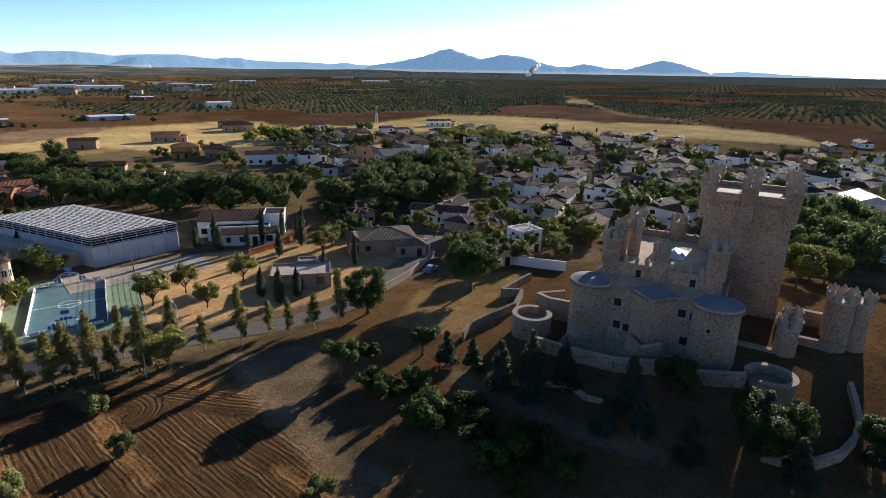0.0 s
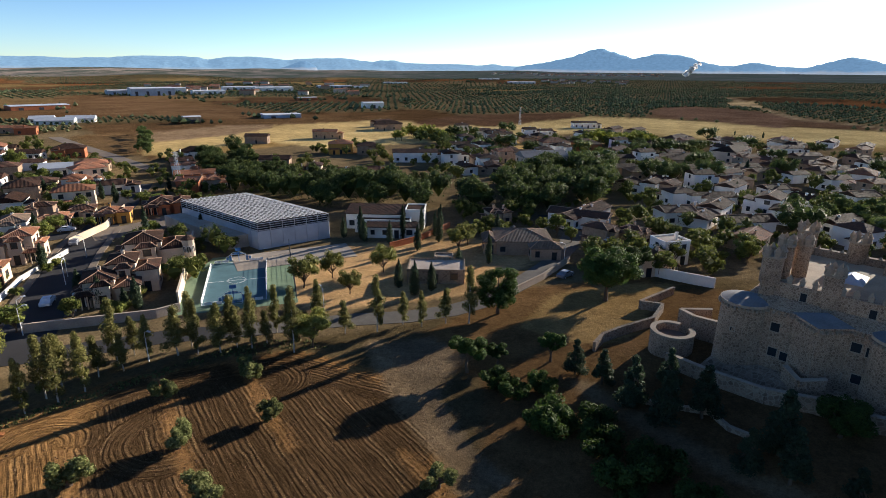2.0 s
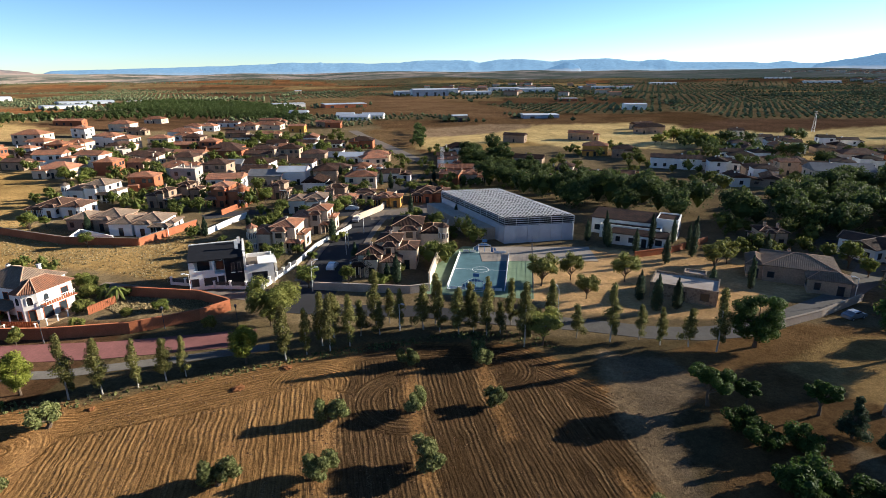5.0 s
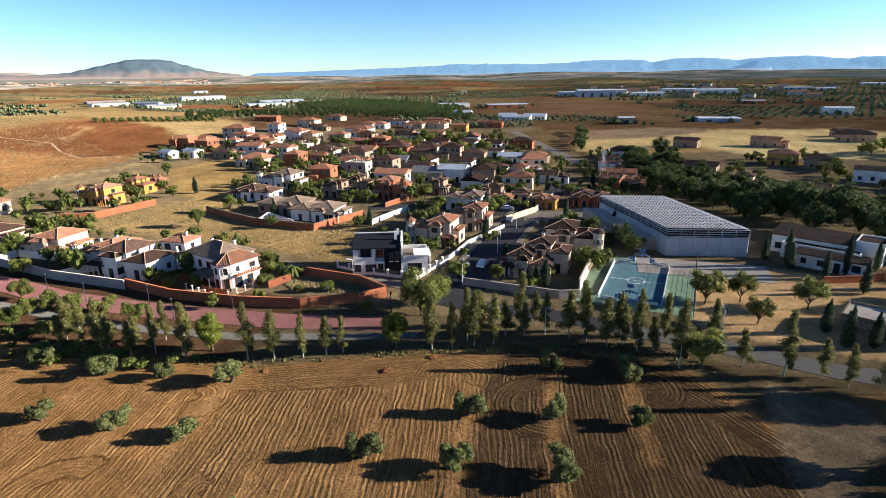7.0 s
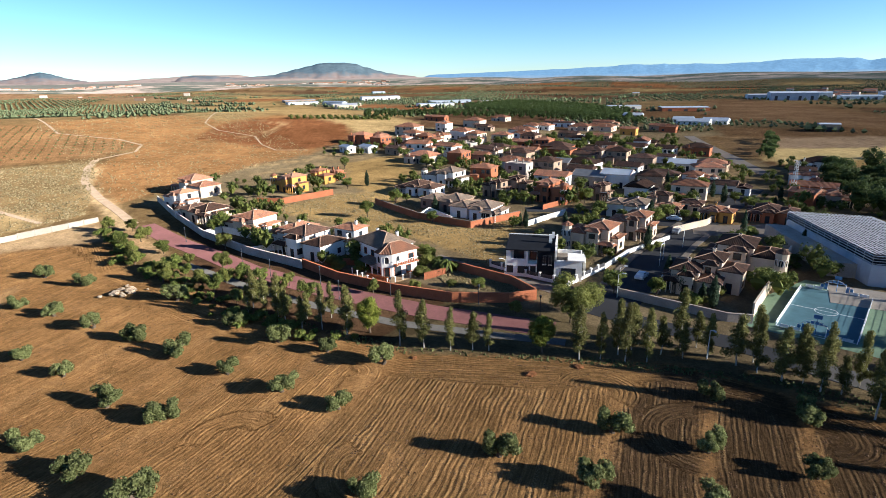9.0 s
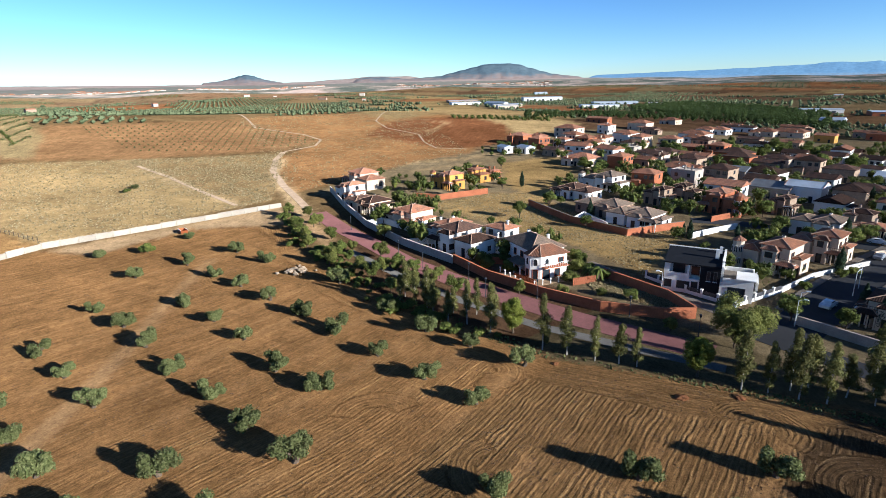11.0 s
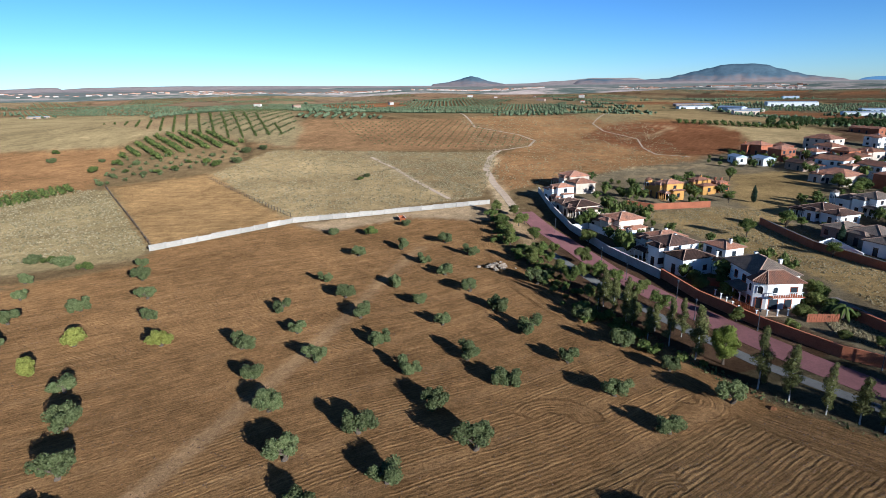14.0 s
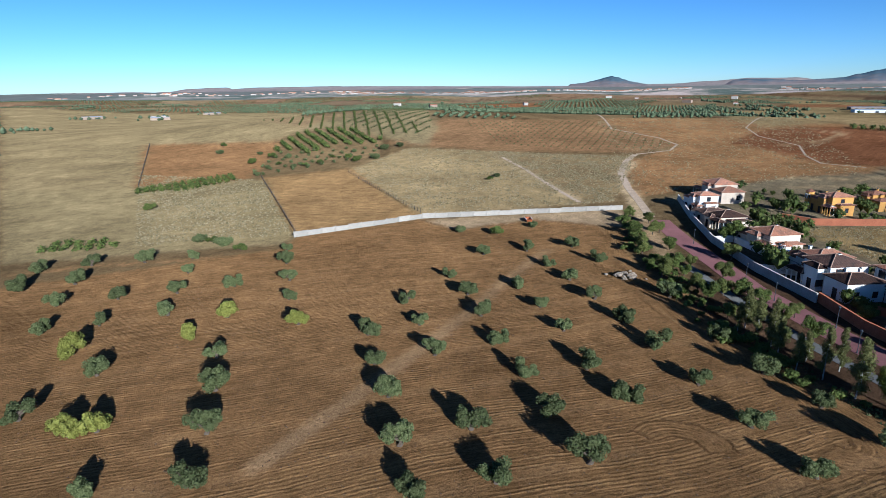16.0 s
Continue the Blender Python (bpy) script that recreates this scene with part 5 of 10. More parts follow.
def build_castle():
    O, turn = Vector((22.3, 75.3, 0)), -30.2
    t = thing("castle", "rubble-stone castle with round turrets, battlements and a tall keep", "castle", pose(O.x, O.y, 0, 0, 0, turn))
    G = 4.0

    def drum(name, u, v, r, z0, z1, mat=M_STONE, n=28, flare=0.0, label=""):
        bm = bmesh.new()
        tube(bm, (u, v, z0), (u, v, z1), r * (1 + flare), r, n)
        return part(name, bm, mat, t, label)

    def wallbox(name, u0, u1, v0, v1, z0, z1, mat=M_STONE, label=""):
        bm = bmesh.new()
        box(bm, u0, u1, v0, v1, z0, z1)
        return part(name, bm, mat, t, label)

    bm = bmesh.new()
    box(bm, -0.28, 0.28, -0.22, 0.22, 0, 0.55)
    box(bm, -0.36, 0.36, -0.3, 0.3, 0.55, 0.68)
    tip = bm.verts.new((0, 0, 1.25))
    q = [bm.verts.new(p) for p in ((-0.3, -0.24, 0.68), (0.3, -0.24, 0.68), (0.3, 0.24, 0.68), (-0.3, 0.24, 0.68))]
    for i in range(4):
        bm.faces.new((q[i], q[(i + 1) % 4], tip))
    merlon_mesh = mesh_of("merlon", bm, M_DRESSED)

    def merlon(u, v, z, rz=0.0, s=1.0):
        ob = part("merlon", merlon_mesh, None, t)
        ob.matrix_basis = pose(u, v, z, 0, 0, rz) @ Matrix.Scale(s, 4)

    def merlon_row(u0, v0, u1, v1, z, step=1.25, s=1.0):
        d = math.hypot(u1 - u0, v1 - v0)
        n = max(1, int(d / step))
        for i in range(n):
            k = (i + 0.5) / n
            merlon(u0 + (u1 - u0) * k, v0 + (v1 - v0) * k, z, math.degrees(math.atan2(v1 - v0, u1 - u0)), s)

    def merlon_ring(u, v, r, z, n, s=1.0):
        for i in range(n):
            a = 2 * math.pi * i / n
            merlon(u + math.cos(a) * r, v + math.sin(a) * r, z, math.degrees(a) + 90, s)

    def opening(u, v, z, rz, w=0.75, h=0.9):
        ob = part("window", window_mesh(w, h, M_DRESSED), None, t, "dark barred castle window in a dressed-stone frame")
        ob.matrix_basis = pose(u, v, z, 0, 0, rz)

    # outer ring: two storeys with a sloping lead walk on top
    LOW = 13.4
    for nm, a in (("curtain_wall", (-0.6, 16.4, -0.6, 1.2)), ("curtain_wall", (-1.4, 0.4, 1.2, 21)), ("curtain_wall", (14.8, 16.6, 1.2, 15)), ("curtain_wall", (0.4, 11, 19.4, 21))):
        wallbox(nm, *a, G, LOW)
    for u, v, r in ((-0.7, 0, 2.75), (16.0, 0, 2.9), (-0.7, 20.5, 2.75)):
        drum("turret", u, v, r, G, LOW, flare=0.05)
        drum("turret_cornice", u, v, r + 0.25, LOW, LOW + 0.35, M_DRESSED)
        bm = bmesh.new()
        tube(bm, (u, v, LOW + 0.35), (u, v, LOW + 0.75), r + 0.15, r * 0.5, 28)
        part("turret_roof", bm, M_LEAD, t, "blue-grey lead turret roof")
    # pointed bastion in the middle of the front
    bm = bmesh.new()
    for z0, z1, k in ((G, LOW, 0.0), (LOW, LOW + 0.35, 0.25)):
        base = [bm.verts.new((u, v, z0)) for u, v in ((5.2 - k, -0.5), (8.4, -3.4 - k), (11.2 + k, -0.5), (8.2, 1.0))]
        top = [bm.verts.new((x.co.x, x.co.y, z1)) for x in base]
        for i in range(4):
            bm.faces.new((base[i], base[(i + 1) % 4], top[(i + 1) % 4], top[i]))
        bm.faces.new(top)
    part("bastion", bm, M_STONE, t)
    bm = bmesh.new()
    lo = [bm.verts.new((u, v, LOW + 0.354)) for u, v in ((4.9, -0.7), (8.4, -3.8), (11.5, -0.7), (8.2, 1.3))]
    tip = bm.verts.new((8.3, 0.6, LOW + 1.0))
    for i in range(4):
        bm.faces.new((lo[i], lo[(i + 1) % 4], tip))
    bm.faces.new(lo[::-1])
    part("bastion_roof", bm, M_LEAD, t, "blue-grey lead roof of the bastion")
    bm = bmesh.new()
    box(bm, -0.13, 0.13, -0.42, 0.0, -0.34, 0.0)
    corbel = mesh_of("corbel", bm, M_DRESSED)

    def corbels(u0, v0, u1, v1, z, step=0.55):
        d = math.hypot(u1 - u0, v1 - v0)
        for i in range(int(d / step)):
            k = (i + 0.5) / int(d / step)
            part("corbel", corbel, None, t).matrix_basis = pose(u0 + (u1 - u0) * k, v0 + (v1 - v0) * k, z, 0, 0, math.degrees(math.atan2(v1 - v0, u1 - u0)))

    corbels(2.0, -0.6, 5.2, -0.6, LOW - 0.02)
    corbels(5.2, -0.5, 8.4, -3.4, LOW - 0.02)
    corbels(8.4, -3.4, 11.2, -0.5, LOW - 0.02)
    corbels(11.2, -0.6, 13.3, -0.6, LOW - 0.02)
    for u, v, r in ((-0.7, 0, 2.75), (16.0, 0, 2.9)):
        for i in range(22):
            a = radians(170 + i * 200 / 21)
            part("corbel", corbel, None, t).matrix_basis = pose(u + math.cos(a) * r, v + math.sin(a) * r, LOW - 0.02, 0, 0, math.degrees(a) + 90)
    bm = bmesh.new()
    for pts in (((-0.6, -0.9), (16.6, -0.9), (15.6, 2.2), (0.6, 2.2)),):
        lo = [bm.verts.new((u, v, LOW + 0.02 if v < 0 else LOW + 0.75)) for u, v in pts]
        hi = [bm.verts.new((x.co.x, x.co.y, x.co.z + 0.2)) for x in lo]
        bm.faces.new(hi)
        for i in range(4):
            bm.faces.new((lo[i], lo[(i + 1) % 4], hi[(i + 1) % 4], hi[i]))
    part("wall_walk", bm, M_STONE, t)
    for u, z in ((3.4, 10.6), (3.6, 7.2), (11.9, 10.9), (13.4, 10.7), (12.6, 7.0), (5.0, 7.0), (10.6, 6.6)):
        opening(u, -0.6, z, 0, 1.0, 1.15)
    opening(15.6, -2.9, 10.4, 0, 0.6, 0.6)
    opening(-0.9, -2.75, 9.9, 0, 0.5, 0.55)
    # inner house with terrace
    UP = 16.3
    wallbox("inner_wall", 0.6, 15.4, 2.2, 3.0, LOW - 1, UP)
    wallbox("inner_wall", 0.6, 1.4, 3.0, 20.2, LOW - 1, UP)
    wallbox("inner_wall", 1.4, 11.4, 19.4, 20.2, LOW - 1, UP + 0.8)
    wallbox("inner_wall", 14.6, 15.4, 3.0, 15.5, LOW - 1, UP)
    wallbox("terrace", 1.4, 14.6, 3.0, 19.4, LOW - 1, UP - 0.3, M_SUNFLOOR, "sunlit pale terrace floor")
    bm = bmesh.new()
    hip_roof(bm, 7.0, 10.2, 8.5, 13.0, UP - 0.28, 1.0, 0.0)
    part("skylight", bm, M_PANEL, t, "pale glazed skylight on the terrace")
    for a in ((2.6, 2.6, 14.0, 2.6), (1.0, 4.5, 1.0, 19.0), (2.0, 19.8, 11.0, 19.8), (15.0, 4.0, 15.0, 15.0)):
        merlon_row(*a, UP, 1.3)
    for u, v, r, top in ((1.0, 2.6, 1.25, 20.4), (1.6, 5.4, 0.95, 21.4), (1.0, 19.8, 1.35, 20.4), (7.9, 2.5, 1.05, 19.6), (15.0, 2.6, 1.3, 21.0), (3.2, 7.4, 0.9, 21.4), (7.5, 19.8, 1.2, 20.0)):
        drum("turret", u, v, r * 0.8, LOW, UP - 0.4)
        drum("turret_head", u, v, r, UP - 0.4, top - 1.0)
        drum("turret_cornice", u, v, r + 0.15, top - 1.0, top - 0.75, M_DRESSED)
        merlon_ring(u, v, r - 0.15, top - 0.75, 6, 1.1)
    for u in (5.2, 12.4):
        opening(u, 2.2, LOW + 1.0, 0, 0.7, 1.1)
    # keep
    KT = 25.4
    bm = bmesh.new()
    box(bm, 10.9, 23.4, 15.5, 27.0, G, KT - 1.2, 0, 0.08)
    part("keep_tower", bm, M_STONE, t)
    wallbox("keep_parapet", 11.1, 22.9, 15.7, 16.3, KT - 1.2, KT)
    wallbox("keep_parapet", 11.1, 22.9, 26.2, 26.8, KT - 1.2, KT)
    wallbox("keep_parapet", 11.1, 11.7, 16.3, 26.2, KT - 1.2, KT)
    wallbox("keep_parapet", 22.3, 22.9, 16.3, 26.2, KT - 1.2, KT)
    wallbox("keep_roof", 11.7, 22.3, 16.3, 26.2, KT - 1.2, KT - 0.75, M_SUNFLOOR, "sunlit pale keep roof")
    for i in range(20):
        bm = bmesh.new()
        box(bm, 11.5 + i * 0.58, 11.75 + i * 0.58, 15.45, 15.7, KT - 1.75, KT - 1.2)
        part("corbel", bm, M_DRESSED, t)
    for u, v in ((11.4, 16.0), (17.0, 15.9), (22.6, 16.0), (11.4, 26.5), (22.6, 26.5), (17.0, 26.6)):
        drum("keep_turret", u, v, 1.15, KT - 4.2, KT + 1.0, flare=-0.25)
        drum("turret_cornice", u, v, 1.3, KT + 1.0, KT + 1.3, M_DRESSED)
        merlon_ring(u, v, 1.0, KT + 1.3, 6, 1.25)
    for u, z in ((18.3, 20.6), (14.0, 16.0), (19.5, 15.8)):
        opening(u, 16.0, z, 0, 0.8, 1.0)
    # gate works beside the keep
    for u, v, r, z1 in ((24.6, 6.0, 1.35, 10.0), (24.9, 8.6, 1.0, 10.4), (30.4, 11.2, 1.5, 13.2), (32.6, 12.8, 1.5, 13.0), (30.2, 14.6, 1.3, 12.6)):
        drum("gate_turret", u, v, r, 1.5, z1, flare=0.08)
        drum("turret_cornice", u, v, r + 0.2, z1, z1 + 0.3, M_DRESSED)
        merlon_ring(u, v, r - 0.1, z1 + 0.3, max(6, int(r * 4.5)), 1.25)
    wallbox("gate_wall", 25.0, 30.4, 9.2, 10.0, 1.5, 7.6)
    wallbox("gate_wall", 23.6, 25.0, 6.0, 16.0, 1.5, 8.2)
    wallbox("gate_wall", 30.0, 33.0, 11.8, 14.4, 1.5, 12.0)
    wallbox("gate_wall", 16.6, 24.0, 5.0, 6.0, 1.5, 6.6)
    wallbox("gate_wall", 25.0, 30.0, 16.4, 17.2, 1.5, 9.0)
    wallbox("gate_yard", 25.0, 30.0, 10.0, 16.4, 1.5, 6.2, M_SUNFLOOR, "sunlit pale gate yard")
    opening(30.4, 9.7, 8.6, 0, 0.5, 1.1)
    # sloping foot of the walls
    bm = bmesh.new()
    lo = [bm.verts.new((u, v, 3.2)) for u, v in ((-4.6, -4.2), (8.4, -6.4), (20.4, -4.4), (24.0, 4.6), (20, 15), (0, 24), (-4.8, 22))]
    hi = [bm.verts.new((u, v, 5.4)) for u, v in ((-2.4, -2.2), (8.4, -4.2), (18.4, -2.6), (20.0, 4.4), (19, 14), (0, 22), (-2.8, 20))]
    for i in range(len(lo)):
        j = (i + 1) % len(lo)
        bm.faces.new((lo[i], lo[j], hi[j], hi[i]))
    bm.faces.new(hi)
    part("plinth", bm, M_RUBBLE, t)
    return t


def ring_bastion(x, y, r, z0, z1, gap0, gap1):
    """Open round bastion with a pale coping."""
    t = thing("round_bastion", "low open round stone bastion with a pale coping", "bastion", pose(x, y, 0))
    n = 36
    for nm, zz0, zz1, ro, ri, mat in (("drum_wall", z0, z1, r, r - 0.6, M_STONE), ("coping", z1 + 0.003, z1 + 0.18, r + 0.08, r - 0.68, M_DRESSED)):
        bm = bmesh.new()
        rows = []
        for i in range(n + 1):
            a = radians(gap1 + (360 - (gap1 - gap0)) * i / n)
            c, s = math.cos(a), math.sin(a)
            rows.append([bm.verts.new((c * q, s * q, z)) for q, z in ((ro, zz0), (ro, zz1), (ri, zz1), (ri, zz0))])
        for p, q in zip(rows, rows[1:]):
            for k in range(4):
                bm.faces.new((p[k], q[k], q[(k + 1) % 4], p[(k + 1) % 4]))
        bm.faces.new(rows[0])
        bm.faces.new(rows[-1][::-1])
        part(nm, bm, mat, t)
    bm = bmesh.new()
    tube(bm, (0, 0, z0), (0, 0, z1 - 1.0), r - 0.62, r - 0.62, 36)
    part("floor", bm, M_PAVING, t)
    return t


build_castle()
ring_bastion(14.0, 79.2, 3.0, 1.5, 6.4, 20, 60)
ring_bastion(40.6, 60.6, 2.9, 2.5, 7.0, 150, 215)
wall_run("stone_wall", "low curved rubble wall on the castle slope", [(50.5, 60.5), (49.2, 57.6), (47.6, 54.4), (45.2, 51.6), (42.4, 49.6), (39.3, 48.6), (36.4, 48.8), (34.2, 49.8)], 1.1, 0.5, M_RUBBLE, M_DRESSED)
wall_run("stone_wall", "low rubble outwork wall with pale coping", [(17.5, 104.0), (11.0, 95.5), (14.5, 94.0), (12.4, 87.6), (7.4, 83.8), (4.6, 81.2), (3.3, 78.0)], 1.5, 0.45, M_RUBBLE, M_RUBBLE)
wall_run("stone_wall", "rubble terrace wall on the castle slope", [(12.9, 74.5), (17.4, 70.3), (23.1, 66.3), (27.8, 64.9), (32.7, 62.2), (37.9, 61.2)], 1.9, 0.6, M_RUBBLE, M_DRESSED)
wall_run("stone_wall", "low path wall with a pale coping on the castle slope", [(9.2, 65.2), (13.2, 64.3), (16.8, 63.5), (18.2, 60.9), (23.5, 57.6)], 0.55, 0.4, M_RUBBLE, M_DRESSED)
wall_run("stone_wall", "stepped stone outwork with a pale coping", [(20.4, 86.0), (16.0, 86.4), (17.5, 83.5), (21.0, 80.5)], 3.4, 0.6, M_STONE, M_DRESSED)
wall_run("stone_wall", "low stone buttress wall below the castle front", [(26.0, 70.4), (26.6, 67.2), (29.6, 67.6)], 2.6, 0.6, M_STONE, M_DRESSED)

# ---- sports hall, court, square ----
M_SLAT = surface("white_metal_slat", (0.58, 0.58, 0.57), 0.5, 0.6, 5, 0.06, 0.0)
# sheet darkened to near black so the gaps between slats read dark
M_DECK = surface("near_black_roof_sheet", (0.03, 0.032, 0.035), 1.0, 0.4, 4, 0.2, 0.1)


def build_hall():
    f, r, l = Vector((-75.4, 113.4)), Vector((-63.5, 127.6)), Vector((-109.5, 129.2))
    b = r + l - f
    t = thing("sports_hall", "grey-panelled sports hall with a slatted metal roof", "sports hall", pose(f.x, f.y, 0))
    P = [v - f for v in (f, r, b, l)]
    H, L = 4.6, 6.6
    for i in range(4):
        a, c = P[i], P[(i + 1) % 4]
        n = max(2, int((c - a).length / 3.0))
        for k in range(n):
            p0, p1 = a.lerp(c, k / n), a.lerp(c, (k + 1) / n - 0.004)
            d = (p1 - p0).normalized()
            q = Vector((d.y, -d.x))
            bm = bmesh.new()
            vs = [bm.verts.new((p.x + q.x * s, p.y + q.y * s, z)) for z in (-0.5, H) for p, s in ((p0, 0), (p1, 0), (p1, -0.25), (p0, -0.25))]
            for fc in ((3, 2, 1, 0), (4, 5, 6, 7), (0, 1, 5, 4), (1, 2, 6, 5), (2, 3, 7, 6), (3, 0, 4, 7)):
                bm.faces.new([vs[w] for w in fc])
            part("wall_panel", bm, M_PANEL, t)
        # open lattice band above the panels
        for z in (H + 0.25, H + 0.8, H + 1.35, L - 0.1):
            bm = bmesh.new()
            tube(bm, (a.x, a.y, z), (c.x, c.y, z), 0.07, 0.07, 6)
            part("lattice_rail", bm, M_STEEL, t)
        bm = bmesh.new()
        for k in range(n + 1):
            p = a.lerp(c, k / n)
            tube(bm, (p.x, p.y, H), (p.x, p.y, L), 0.07, 0.07, 6)
        part("lattice", bm, M_STEEL, t)
        d = (c - a).normalized()
        q = Vector((-d.y, d.x)) * 0.6
        bm = bmesh.new()
        a2, c2 = a + q, c + q
        vs = [bm.verts.new(p) for p in ((a2.x, a2.y, H - 0.1), (c2.x, c2.y, H - 0.1), (c2.x, c2.y, L - 0.35), (a2.x, a2.y, L - 0.35))]
        bm.faces.new(vs)
        bmesh.ops.solidify(bm, geom=bm.faces[:], thickness=0.08)
        part("clerestory", bm, M_GLASS, t, "dark glazed band below the roof")
    bm = bmesh.new()
    vs = [bm.verts.new((p.x, p.y, z)) for z in (L - 0.6, L - 0.45) for p in P]
    for fc in ((3, 2, 1, 0), (4, 5, 6, 7), (0, 1, 5, 4), (1, 2, 6, 5), (2, 3, 7, 6), (3, 0, 4, 7)):
        bm.faces.new([vs[w] for w in fc])
    part("roof_deck", bm, M_DECK, t)
    # slats run across the roof from front to back
    n = 22
    for k in range(n):
        p0, p1 = P[0].lerp(P[1], (k + 0.3) / n), P[3].lerp(P[2], (k + 0.3) / n)
        e = (P[1] - P[0]).normalized()
        bm = bmesh.new()
        w = 0.1 if k % 2 else 0.16
        vs = [bm.verts.new((p.x + e.x * s, p.y + e.y * s, L + 0.25 + dz)) for dz in (0, 0.06) for p, s in ((p0, -w), (p1, -w), (p1, w), (p0, w))]
        for fc in ((3, 2, 1, 0), (4, 5, 6, 7), (0, 1, 5, 4), (1, 2, 6, 5), (2, 3, 7, 6), (3, 0, 4, 7)):
            bm.faces.new([vs[q] for q in fc])
        part("roof_slat", bm, M_SLAT, t)
    # trusses that carry the slats
    for k in range(1, 12):
        p0, p1 = P[0].lerp(P[3], k / 12), P[1].lerp(P[2], k / 12)
        bm = bmesh.new()
        tube(bm, (p0.x, p0.y, L + 0.12), (p1.x, p1.y, L + 0.12), 0.06, 0.06, 5)
        m = 12
        for q in range(m):
            a, b = p0.lerp(p1, q / m), p0.lerp(p1, (q + 1) / m)
            h0, h1 = (L - 0.4, L + 0.1) if q % 2 else (L + 0.1, L - 0.4)
            tube(bm, (a.x, a.y, h0), (b.x, b.y, h1), 0.035, 0.035, 4)
        part("roof_truss", bm, M_STEEL, t)
    # lower annexe along the court side
    bm = bmesh.new()
    e, q = (P[3] - P[0]).normalized(), (P[0] - P[1]).normalized()
    cs = [P[0].lerp(P[3], 0.12), P[0].lerp(P[3], 0.98), P[0].lerp(P[3], 0.98) + q * 5, P[0].lerp(P[3], 0.12) + q * 5]
    vs = [bm.verts.new((p.x, p.y, z)) for z in (-0.5, 3.2) for p in cs]
    for fc in ((3, 2, 1, 0), (4, 5, 6, 7), (0, 1, 5, 4), (1, 2, 6, 5), (2, 3, 7, 6), (3, 0, 4, 7)):
        bm.faces.new([vs[w] for w in fc])
    part("annexe", bm, M_BLOCK, t, "low rendered annexe")
    return t


build_hall()

M_COURT = surface("blue_court_paint", (0.07, 0.135, 0.16), 0.75, 0.3, 5, 0.08, 0.05)
M_COURTPAD = surface("green_court_surround", (0.14, 0.20, 0.13), 0.8, 0.3, 5, 0.1, 0.05)
M_LINE = surface("white_line_paint", (0.75, 0.76, 0.76), 0.7, 1, 8, 0.08, 0.0)
M_BLUEPANEL = surface("blue_goal_panel", (0.05, 0.16, 0.36), 0.5, 1, 6, 0.08, 0.0)


